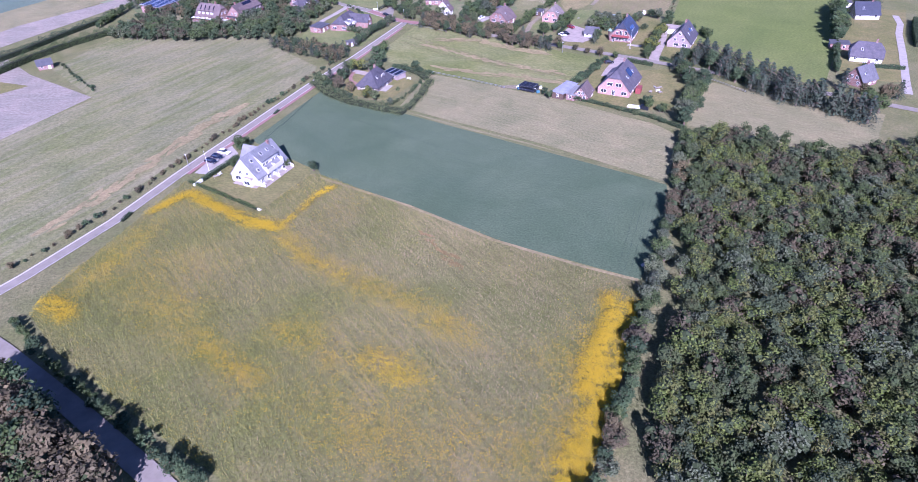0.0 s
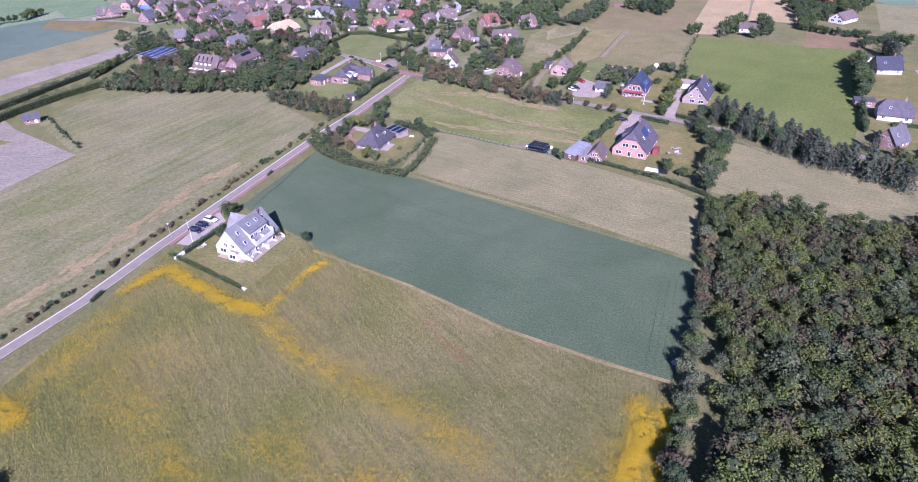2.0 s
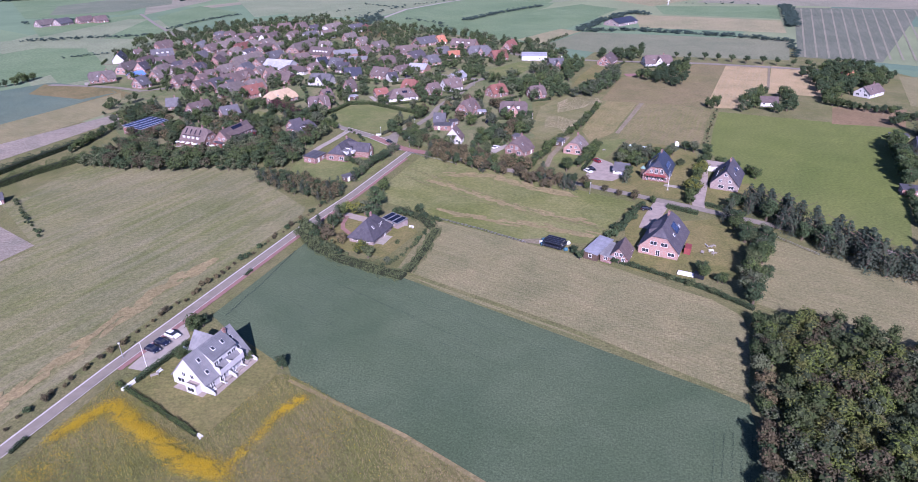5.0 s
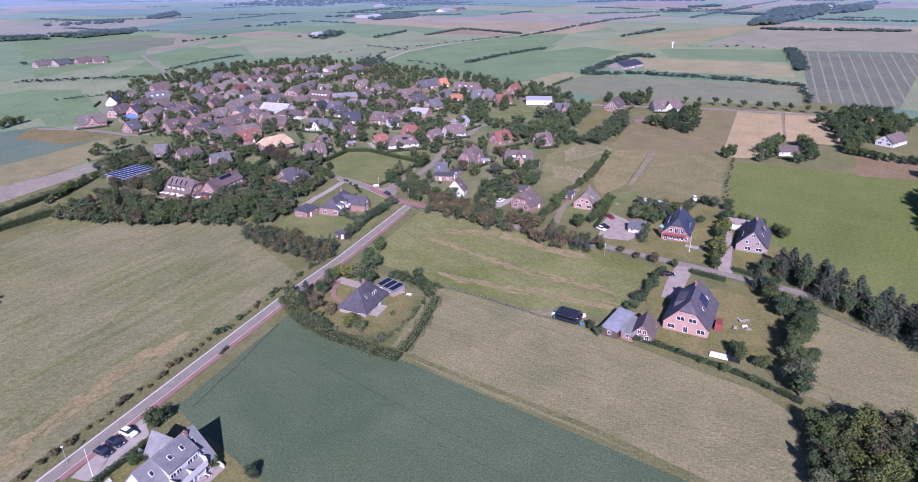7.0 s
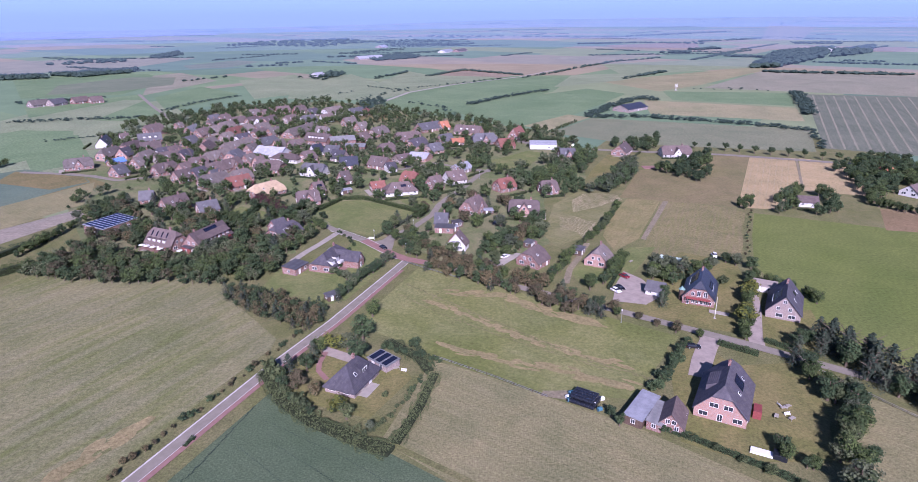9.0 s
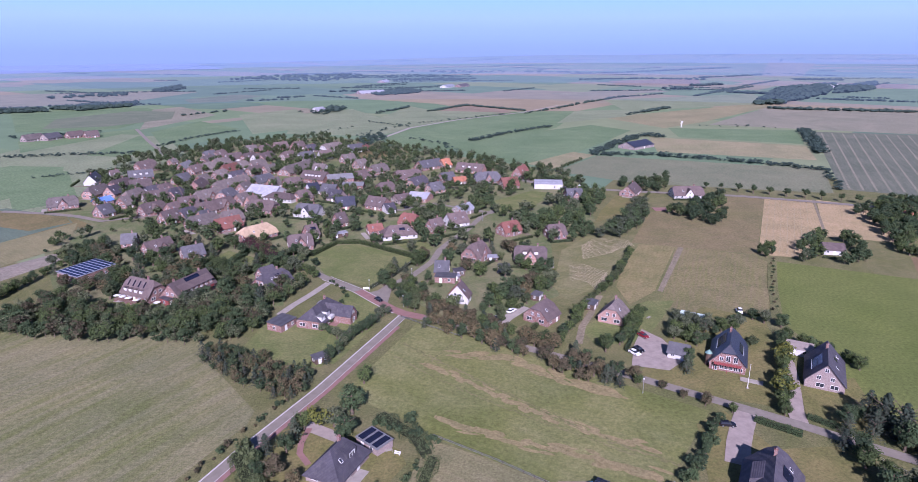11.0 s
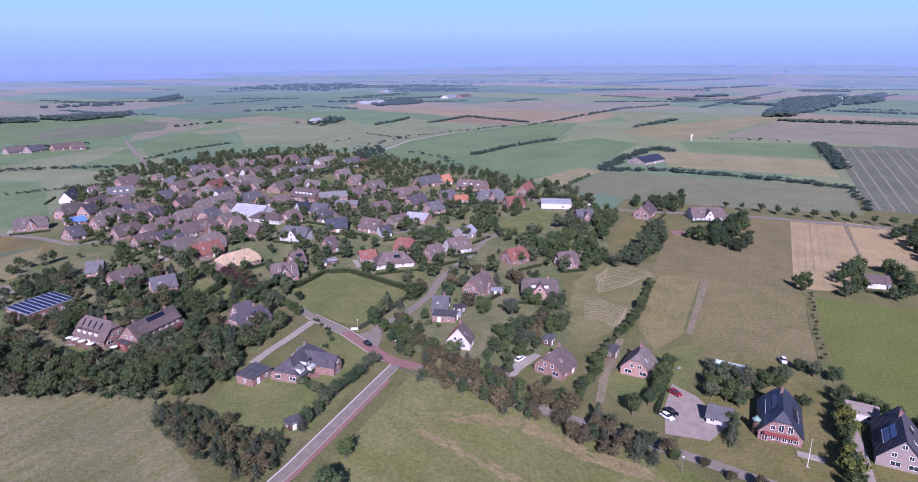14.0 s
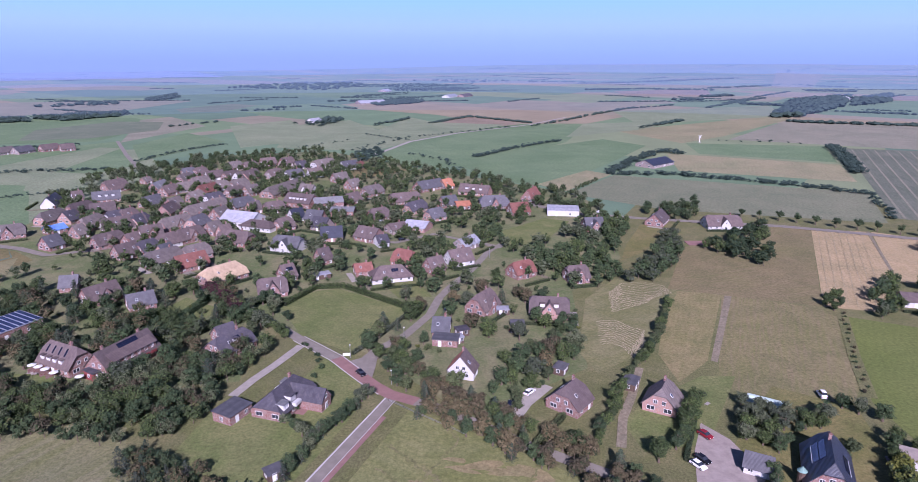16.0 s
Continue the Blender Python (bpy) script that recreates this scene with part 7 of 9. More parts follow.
# between the fields and the wood
row([(80.8, 195.0), (68.2, 163.1), (58.2, 138.7), (49.1, 119.1), (40.5, 99.4), (32.5, 82.0), (26.3, 69.2), (21.7, 59.4)], 3.2, ["willow", "hawthorn", "alder", "oak"], 3.5, 5.5, 1.2)
# by the lane in the lower corner
row([(-101.6, 111.9), (-89.9, 101.6), (-72.3, 87.8), (-53.3, 73.4)], 1.9, ["alder", "bush", "oak"], 1.6, 2.8, 0.6)
group([(-97.0, 92.0), (-90.0, 90.0), (-81.6, 84.5), (-65.5, 72.0), (-57.3, 64.5), (-60.0, 56.0), (-85.0, 62.0)], 3.4, ["hawthorn", "oak", "hawthorn", "alder"], 7.5, 9.5)
row([(-50.5, 70.2), (-46.0, 68.6), (-42.0, 66.2)], 2.6, ["alder", "oak"], 3.4, 4.8, 0.8)
# bushes on the road verge
row([(-113.0, 133.0), (-101.0, 157.0), (-91.2, 184.5), (-82.0, 208.0), (-60.5, 263.5), (-47.5, 292.0)], 2.9, ["hawthorn", "bush", "hawthorn"], 0.8, 2.0, 0.9)
# wood strip beside the meadow
thicket("wood_strip", [(-173.7, 332.8), (-173.6, 353.5), (-166.6, 370.4), (-134.6, 349.8), (-113.8, 348.3), (-95.4, 363.7), (-81.5, 374.6), (-66.0, 384.0), (-66.5, 370.5), (-71.5, 357.0), (-74.6, 348.5), (-71.8, 337.5), (-74.6, 327.5), (-81.1, 321.2), (-156.2, 326.2)], 4.2, [("oak", 480, 0.46), ("alder", 480, 0.46), ("hawthorn", 360, 0.44), ("alder", 480, 0.46), ("willow", 340, 0.42)], 5.0, 8.0, "dense green wood strip beside the meadow")
thicket("wood_strip", [(-175.0, 383.4), (-193.3, 438.5), (-135.5, 376.9), (-121.5, 412.1), (-92.5, 396.8), (-115.1, 447.9), (-81.3, 412.0), (-77.8, 389.8), (-104.4, 354.1), (-136.7, 354.2)], 5.4, [("oak", 480, 0.46), ("alder", 480, 0.46), ("hawthorn", 360, 0.44), ("alder", 480, 0.46), ("willow", 340, 0.42)], 5.0, 8.0, "loose stand of trees behind the row houses")
thicket("thicket", [(-88.0, 311.0), (-84.3, 321.2), (-66.0, 311.0), (-54.0, 305.0), (-43.5, 300.0), (-45.5, 291.0), (-49.5, 285.5), (-54.2, 284.0), (-60.6, 289.9), (-67.9, 295.0), (-77.0, 302.0)], 3.0, [("hawthorn", 420, 0.42), ("alder", 420, 0.42), ("hawthorn", 420, 0.42), ("pine", 460, 0.5)], 3.8, 5.6, "brownish wind-shaped thicket by the road")
row([(-28.6, 346.8), (-32.4, 337.0), (-39.3, 323.4), (-44.4, 306.3)], 1.9, ["alder", "pine", "willow", "alder"], 3.2, 5.0, 1.0)
row([(-49.5, 333.6), (-45.4, 330.0), (-40.6, 325.5), (-38.6, 321.5)], 2.4, ["alder", "willow", "alder"], 3.0, 4.6, 0.8)
row([(-188.9, 354.2), (-188.4, 376.0), (-186.8, 400.0), (-177.6, 426.0)], 4.0, ["oak", "alder"], 3.0, 5.0, 0.8)
row([(-60.7, 389.6), (-46.2, 366.8), (-49.2, 330.3)], 5.0, ["shrub", "bush"], 1.5, 2.5)
# trees along the cross street
group([(-13.2, 355.8), (4.0, 343.0), (25.2, 324.9), (54.3, 303.2), (56.2, 292.2), (42.4, 293.1), (21.5, 309.4), (-13.0, 335.1)], 3.9, ["hawthorn", "hawthorn", "alder", "pine"], 3.4, 5.8)
row([(-13.4, 359.8), (-7.9, 350.9), (3.8, 338.7), (17.0, 328.5), (30.0, 320.2)], 6.5, ["hawthorn", "oak", "pine"], 3.6, 5.8, 1.2)
group([(-28.9, 369.1), (-18.8, 377.1), (-13.1, 354.6), (-18.6, 348.0)], 4.5, ["oak", "ash", "alder"], 4.0, 6.0)
group([(7.6, 369.1), (18.9, 377.2), (33.3, 385.7), (35.5, 369.2), (21.9, 341.8), (11.9, 334.0), (6.9, 350.1)], 7.0, ["oak", "alder", "ash"], 3.6, 6.0)
row([(85.9, 421.9), (69.2, 382.3), (58.4, 366.3), (48.9, 352.2), (41.6, 335.8), (35.3, 321.7)], 3.2, ["alder", "oak", "ash"], 3.0, 5.5, 1.0)
row([(68.2, 343.7), (62.7, 332.1), (56.0, 321.7), (49.1, 315.3)], 3.4, ["alder", "oak"], 4.0, 6.5, 1.4)
group([(73.2, 326.0), (82.3, 346.0), (93.8, 343.5), (105.8, 334.4), (100.8, 328.0), (88.5, 326.0), (81.5, 318.2)], 3.8, ["willow", "oak", "alder"], 3.5, 5.5)
row([(111.2, 340.9), (114.9, 336.3), (119.5, 332.0)], 4.5, ["willow", "alder"], 4.5, 6.5, 1.0)
row([(111.0, 319.9), (102.5, 302.6), (95.3, 287.9), (89.8, 275.4)], 2.8, ["alder", "golden_shrub", "oak"], 3.5, 6.0, 0.8)
row([(114.6, 323.0), (120.8, 316.2), (125.8, 309.8), (127.9, 302.5)], 3.5, ["alder", "oak"], 3.5, 5.0, 0.8)
row([(54.6, 295.2), (65.0, 288.2), (71.6, 281.7), (80.3, 278.0)], 7.0, ["bush", "oak", "hawthorn"], 2.0, 4.5, 0.8)
row([(75.9, 312.7), (71.1, 299.5)], 3.0, ["pine", "alder"], 4.0, 5.5, 0.5)
row([(100.9, 320.0), (90.1, 312.7), (84.2, 320.0)], 5.0, ["shrub", "alder"], 2.0, 3.5, 1.0, True)
row([(211.4, 344.9), (195.8, 313.1), (182.6, 288.7)], 3.4, ["alder", "oak"], 7.0, 9.5, 0.8)
row([(180.1, 285.1), (162.8, 251.8)], 2.4, ["alder"], 3.0, 4.0, 0.5)
row([(232.2, 374.9), (252.0, 385.8), (256.6, 373.0)], 5.0, ["oak", "alder"], 5.0, 8.0, 1.5)
row([(224.2, 416.8), (236.6, 404.4), (253.1, 397.6)], 4.0, ["bush", "oak"], 2.5, 4.0, 1.0)
strip("lane", [(236.0, 331.0), (229.5, 316.0), (220.0, 301.8), (204.8, 274.1), (184.5, 238.5), (178.5, 227.3)], 3.0, PAVING, 0.17, "pale paved lane past the garden lawns")
hedge([(239.0, 319.0), (226.5, 299.0), (216.0, 281.0)], 3.0, 3.0, "dark", "tall dark hedge beside a paved lane", "hedge")
for kind, gx, gy, gh in (("pine", 144.7, 217.9, 8.0), ("hawthorn", 148.9, 215.5, 6.0), ("oak", 156.1, 217.1, 7.0), ("hawthorn", 165.7, 221.6, 6.5), ("oak", 157.6, 211.9, 6.0), ("pine", 171.5, 223.3, 7.0), ("pine", 155.8, 234.0, 8.0), ("hawthorn", 160.8, 227.9, 4.5)):
    tree(kind, gx, gy, gh)
hedge([(193.0, 253.5), (178.0, 259.0)], 1.2, 1.6, "dark", "low dark hedge before a dark-roofed house", "hedge")
hedge([(-223.3, 273.9), (-207.9, 316.4), (-200.8, 342.1), (-189.4, 376.3)], 3.0, 2.8, "dark", "tall uneven field hedge beside a grass track", "hedge", 8.0, 0.6)
hedge([(-209.0, 264.0), (-198.7, 301.7), (-188.4, 324.9), (-175.6, 345.1)], 3.4, 3.4, "oak", "tall uneven field hedge beside a grass track", "hedge", 8.0, 0.7)
row([(-177.5, 291.5), (-160.3, 271.6), (-146.4, 256.4)], 4.0, ["bush", "shrub"], 1.0, 1.8, 0.6)
row([(-333.3, 480.1), (-322.1, 500.7), (-313.7, 507.6), (-311.6, 527.4)], 4.5, ["oak", "alder"], 4.5, 7.0, 1.2)
group([(244.7, 481.8), (276.8, 521.2), (304.2, 523.0), (302.5, 484.1), (285.4, 462.7), (253.6, 447.9), (215.1, 413.4)], 6.0, ["oak", "alder", "alder"], 5.0, 8.0)
row([(221.8, 417.0), (230.0, 404.9), (246.7, 392.8)], 4.5, ["alder", "oak"], 4.0, 6.0, 1.0)
row([(234.2, 359.4), (232.8, 350.7), (232.1, 342.4)], 5.0, ["pine"], 9.0, 11.0, 0.8)
# behind the large red house
row([(71.1, 274.9), (63.7, 262.9), (57.8, 254.8), (53.0, 247.4)], 2.2, ["alder", "bush"], 2.0, 3.6, 0.5)
group([(100.5, 252.0), (106.7, 246.2), (95.2, 221.1), (82.9, 199.4), (81.9, 208.5), (93.1, 233.1)], 4.2, ["oak", "alder", "ash", "willow"], 4.5, 8.0)
row([(110.9, 277.8), (99.0, 262.5), (99.2, 251.8)], 4.0, ["oak", "alder", "pine"], 4.5, 7.0, 1.2)
row([(112.3, 275.4), (118.1, 261.7), (123.7, 245.8), (129.7, 233.6), (136.0, 224.1), (141.5, 211.7), (148.0, 203.0)], 2.7, ["pine"], 7.5, 10.5, 1.6)
row([(109.9, 266.3), (115.2, 252.8), (121.2, 238.8), (127.1, 227.4), (132.3, 217.2)], 4.6, ["pine", "pine", "alder"], 6.0, 9.5, 1.6)
group([(76.4, 228.9), (82.5, 224.3), (80.9, 217.4), (73.9, 218.9)], 4.0, ["oak", "alder"], 3.0, 4.5)
hedge([(46.0, 237.3), (59.7, 226.6), (69.5, 218.6), (77.2, 211.5), (83.4, 203.2)], 1.8, 1.0, "dark", "long low hedge between garden and hay field", "hedge", 12.0, 0.5)
row([(46.4, 235.7), (59.3, 225.7), (69.0, 217.7), (76.7, 210.6), (82.8, 202.3)], 6.0, ["alder", "bush", "shrub"], 1.4, 2.6, 0.7)
row([(39.2, 237.8), (39.9, 233.0)], 3.0, ["alder"], 3.0, 4.0)
# garden of the hipped bungalow
for kind, tx, ty, th in (("alder", -30.0, 279.3, 7.5), ("golden_shrub", -38.6, 272.2, 5.5), ("alder", -29.7, 267.2, 6.5), ("willow", -34.0, 272.8, 5.0), ("pine", -43.3, 267.3, 5.5), ("alder", -44.1, 261.5, 5.5),
                         ("hawthorn", -44.9, 252.4, 4.5), ("hawthorn", -38.9, 249.1, 4.0), ("golden_shrub", -31.7, 240.9, 4.2), ("ash", -28.7, 238.3, 4.2), ("oak", -41.7, 271.3, 5.0), ("pine", -49.0, 261.0, 5.0),
                         ("bush", -21.8, 272.6, 2.5), ("bush", -17.3, 269.5, 2.6), ("bush", -13.4, 274.1, 3.0), ("bush", -11.4, 267.9, 2.5), ("bush", -7.2, 265.7, 2.0), ("willow", -21.9, 233.5, 2.8),
                         ("oak", -29.1, 295.9, 5.5), ("alder", -50.2, 256.9, 3.5), ("shrub", -19.8, 247.7, 1.5), ("shrub", -13.8, 246.5, 1.6)):
    tree(kind, tx, ty, th * 1.12)
hedge([(-56.0, 260.6), (-47.2, 246.2), (-37.3, 237.1), (-24.3, 229.2), (-16.0, 225.1)], 5.2, 1.4, "maple", "wide rough green hedge round a garden", "hedge", 10.0, 0.8)
hedge([(-15.3, 228.3), (-10.1, 243.5), (-6.7, 259.0)], 3.4, 1.0, "maple", "rough green hedge beside the hay field", "hedge", 10.0, 0.8)
hedge([(-8.4, 260.5), (-11.5, 267.5), (-22.1, 278.0)], 4.2, 1.2, "maple", "rough green bank of tall weeds and bushes", "hedge", 9.0, 0.9)
row([(-53.7, 259.9), (-46.1, 247.9), (-37.1, 239.2)], 3.2, ["alder", "ash", "shrub"], 2.6, 4.6, 0.6)
row([(-24.3, 229.5), (-18.6, 236.9), (-12.6, 249.2), (-8.0, 263.6)], 2.2, ["shrub", "bush", "ash"], 1.0, 1.9, 0.5)
row([(-14.5, 275.9), (-6.4, 265.0), (-3.9, 263.6)], 2.4, ["bush", "shrub"], 1.3, 2.0, 0.5)
# garden of the white house
for kind, tx, ty, th in (("oak", -70.9, 198.1, 5.0), ("alder", -69.5, 200.5, 4.0), ("alder", -43.4, 181.3, 3.8), ("oak", -69.7, 185.6, 3.5), ("alder", -67.4, 186.6, 3.2), ("shrub", -52.3, 184.7, 2.4)):
    tree(kind, tx, ty, th)
hedge([(-77.4, 176.7), (-74.5, 183.6), (-70.5, 192.2)], 1.2, 1.3, "dark", "low clipped hedge behind the parking bay")
hedge([(-81.7, 176.3), (-67.9, 166.7), (-56.5, 158.5)], 0.9, 0.9, "oak", "low green hedge between lawn and crop", "hedge", 13.0, 0.4)
hedge([(56.5, 316.3), (66.1, 336.1)], 1.0, 1.2, "dark")
hedge([(-105.5, 419.6), (-109.0, 402.2), (-112.1, 386.8)], 2.2, 1.8, "dark")
hedge([(-93.2, 399.0), (-98.8, 382.3), (-101.8, 368.0)], 1.2, 1.3, "maple")
hedge([(-72.5, 418.1), (-63.8, 438.5), (-51.4, 439.3), (-21.7, 415.3)], 2.4, 1.8, "oak", "thick green hedge round the village green")
hedge([(-20.3, 412.4), (-29.2, 389.8), (-37.4, 374.7)], 1.2, 1.2, "grey", "low straggly hedge on a bank")
hedge([(81.0, 274.9), (90.4, 267.6)], 1.6, 1.6, "dark")
hedge([(96.4, 276.3), (107.3, 265.4)], 1.6, 1.5, "dark")
hedge([(17.6, 320.1), (29.0, 336.2)], 1.2, 2.0, "maple")
for gx, gy in zip(*spread([(-113.1, 383.9), (-113.2, 415.9), (-96.6, 408.9), (-99.6, 373.1)], 5.0, RNG)):
    if free(gx, gy, 0.5):
        tree(random.choice(["shrub", "golden_shrub", "shrub"]), float(gx), float(gy), random.uniform(1.2, 2.6))
hedge([(-110.2, 379.1), (-109.2, 400.3), (-106.1, 425.9)], 2.8, 2.2, "dark", "tall dense clipped hedge between two gardens")
hedge([(-99.6, 369.3), (-99.4, 387.4), (-95.0, 410.3)], 1.0, 1.1, "maple")
# copper trees along the village street
row([(-107.9, 430.7), (-97.2, 418.9), (-85.4, 406.0)], 4.0, ["copper_beech"], 4.5, 6.0, 0.8)
row([(-81.1, 403.8), (-69.9, 394.1), (-60.7, 385.1)], 4.0, ["alder", "oak"], 3.5, 5.5, 0.8)
row([(-82.0, 424.4), (-73.5, 416.9)], 3.0, ["alder"], 3.5, 5.5, 0.8)
# dark belts inside the village
thicket("tree_belt", [(29.8, 478.1), (57.6, 495.4), (75.2, 501.5), (73.0, 448.2), (59.8, 439.3), (48.6, 457.5)], 6.0, [("oak", 310, 0.62), ("alder", 310, 0.62), ("alder", 310, 0.62)], 6.0, 9.0, "dark belt of tall village trees")
thicket("tree_belt", [(73.0, 448.2), (92.4, 478.2), (112.4, 514.4), (127.2, 528.3), (107.9, 472.8), (88.3, 441.9)], 6.0, [("willow", 310, 0.62), ("willow", 310, 0.62), ("alder", 310, 0.62)], 6.0, 9.0, "grey-green belt of willows")
thicket("tree_belt", [(83.1, 559.1), (100.4, 567.6), (96.8, 521.2), (80.5, 495.4)], 6.0, [("oak", 310, 0.62), ("alder", 310, 0.62), ("alder", 310, 0.62)], 6.0, 9.0, "dark belt of tall village trees")
thicket("tree_belt", [(110.5, 576.4), (127.7, 595.2), (141.4, 585.7), (160.3, 605.2), (158.6, 576.5), (138.2, 551.0)], 7.0, [("oak", 310, 0.62), ("alder", 310, 0.62), ("alder", 310, 0.62)], 6.0, 9.0, "dark trees round a brick house")
thicket("tree_belt", [(126.5, 495.4), (146.9, 514.5), (180.2, 543.2), (163.3, 495.5), (149.6, 467.6), (135.9, 481.5)], 5.6, [("oak", 310, 0.62), ("alder", 310, 0.62), ("alder", 310, 0.62)], 6.0, 9.0, "dense dark copse beside a house")
group([(149.1, 423.4), (160.4, 429.7), (159.9, 414.5), (148.9, 413.0)], 5.5, ["oak", "alder"], 4.0, 5.5)
thicket("tree_belt", [(172.0, 426.9), (193.0, 448.3), (201.6, 452.9), (174.7, 411.8), (161.7, 404.8)], 5.5, [("willow", 310, 0.62), ("oak", 310, 0.62), ("alder", 310, 0.62)], 6.0, 8.5, "mixed trees round a field barn")
thicket("tree_belt", [(201.5, 443.8), (206.9, 435.2), (198.2, 411.9), (188.6, 398.2), (179.2, 401.5)], 5.5, [("oak", 310, 0.62), ("alder", 310, 0.62), ("alder", 310, 0.62)], 6.0, 8.5, "dark trees beside a field barn")
thicket("tree_belt", [(241.4, 495.6), (280.4, 528.5), (290.5, 508.1), (241.0, 443.8), (231.6, 462.7)], 8.0, [("oak", 310, 0.62), ("alder", 310, 0.62), ("alder", 310, 0.62)], 7.0, 10.0, "tall dark trees at a road corner")
row([(68.5, 590.0), (91.4, 580.8)], 9.0, ["street_tree"], 5.0, 6.5, 0.8)
row([(179.5, 568.5), (198.5, 558.5), (212.9, 548.9), (241.5, 533.8), (261.1, 519.7)], 10.5, ["street_tree"], 4.8, 6.5, 0.8)
# trees between the village houses
vx, vy = spread(VILLAGE, 6.6, RNG)
MOWN = [p for _, p in LAWNS]
STREETS = [(x, y) for line in (CROSS, LANE) for x, y, _ in along(line, 4.0)]
near_n, far_places = 0, []
MOWN.append([(-370.8, 618.5), (-302.7, 618.5), (-250.1, 543.8), (-244.9, 525.0), (-215.6, 507.9), (-199.7, 456.8), (-231.6, 434.9)])
for x, y in zip(vx, vy):
    if not free(x, y, 1.0 if y < 430 else -1.6) or any(inside(np.array([x]), np.array([y]), p)[0] for p in MOWN) or any((x - a) ** 2 + (y - b) ** 2 < 16 for a, b in STREETS):
        continue
    if noise.noise((x * 0.035, y * 0.035, 2.0)) < 0.0 and random.random() > 0.28:
        continue
    small = random.random() < 0.35
    if y < 430 and near_n < 190:
        near_n += 1
        if small:
            tree(random.choice(["shrub", "bush", "shrub", "golden_shrub"]), float(x), float(y), random.uniform(1.2, 2.6))
        else:
            tree(random.choice(["oak", "alder", "alder", "ash", "willow", "hawthorn", "pine"]), float(x), float(y), random.uniform(4.5, 8.0))
    else:
        far_places.append((float(x), float(y), random.uniform(2.4, 4.2) if small else random.uniform(5.5, 9.0)))


def edge_row(points, step, lo, hi, wide):
    """Taller trees along the village's outer edge."""
    for x, y, _ in along(points, step):
        x, y = x + random.uniform(-wide, wide), y + random.uniform(-wide, wide)
        if free(x, y, 1.0):
            far_places.append((x, y, random.uniform(lo, hi)))


edge_row([(-267.0, 690.9), (-268.1, 745.5), (-232.9, 726.3), (-219.9, 766.3), (-192.0, 788.5)], 9.0, 6.2, 10.8, 5.0)
edge_row([(-198.8, 705.2), (-174.0, 745.7), (-146.3, 796.3), (-108.5, 720.3)], 9.5, 6.2, 10.8, 5.0)
edge_row([(-64.9, 629.7), (-52.7, 691.3), (-33.3, 705.5), (3.0, 711.5), (31.9, 670.2), (48.6, 641.1)], 8.0, 5.0, 8.6, 4.0)
edge_row([(-301.0, 674.7), (-309.4, 713.9), (-283.5, 720.0)], 3.2, 3.1, 6.5, 4.0)
edge_row([(57.0, 580.4), (80.1, 636.6), (113.0, 691.6)], 2.4, 1.9, 3.6, 2.0)
stuff_trees("village_trees", far_places, [("alder", 150, 0.80), ("alder", 150, 0.80), ("oak", 150, 0.80), ("oak", 150, 0.80), ("willow", 150, 0.80)], "garden trees between the far village houses", "trees")

# ------------------------------------------------------------ far hedgerows and woods
far_trees = []


def far_row(points, step, lo, hi, wide=0.0):
    step, lo, hi = step * 0.5, lo * 0.68, hi * 0.78
    for x, y, _ in along(points, step):
        far_trees.append((x + RNG.uniform(-1, 1) * (wide + 1), y + RNG.uniform(-1, 1) * (wide + 1), RNG.uniform(lo, hi)))


def far_wood(poly, step, lo, hi):
    for x, y in zip(*spread(poly, step, RNG)):
        far_trees.append((x, y, RNG.uniform(lo, hi)))


far_row([(131.9, 714.7), (181.9, 714.8), (253.2, 675.7), (301.3, 637.0)], 3.0, 4.5, 7.5, 4.0)
far_row([(130.6, 720.8), (174.4, 797.0), (219.5, 856.7), (229.0, 829.9)], 3.0, 5.0, 8.0, 4.0)
far_row([(420.2, 891.2), (386.2, 805.4), (347.7, 721.2)], 2.2, 6.0, 9.0, 5.0)
far_row([(304.5, 637.0), (287.2, 595.5), (273.2, 560.3)], 5.0, 3.0, 5.5, 2.0)
far_row([(14.5, 808.6), (57.1, 870.5), (120.6, 939.0)], 3.5, 4.0, 7.0, 3.0)
far_row([(-44.6, 1139.2), (16.0, 1248.4), (106.1, 1148.7)], 4.0, 4.0, 6.0, 3.0)
far_row([(105.1, 1096.9), (221.6, 1271.6), (318.4, 1413.3), (440.6, 1506.9)], 12.0, 4.0, 7.0, 3.0)
far_row([(255.2, 1073.4), (302.5, 1131.5), (352.6, 1187.4)], 9.0, 6.0, 8.0, 3.0)
far_wood([(519.6, 1239.5), (769.5, 1655.8), (993.4, 1814.4), (775.7, 1476.0), (564.6, 1239.7)], 13.0, 9.0, 14.0)
far_wood([(925.0, 1698.5), (1150.8, 1893.3), (951.5, 1598.0), (809.5, 1492.3)], 16.0, 9.0, 13.0)
far_row([(519.2, 1168.8), (565.1, 1150.4), (639.9, 1124.0), (710.9, 1098.9)], 5.0, 6.0, 9.0, 6.0)
far_row([(703.1, 1359.8), (839.4, 1274.1)], 7.0, 5.0, 8.0, 5.0)
far_row([(610.4, 1541.8), (674.4, 1491.6)], 5.0, 8.0, 11.0, 8.0)
far_row([(508.3, 1674.9), (561.2, 1675.2)], 5.0, 8.0, 12.0, 10.0)
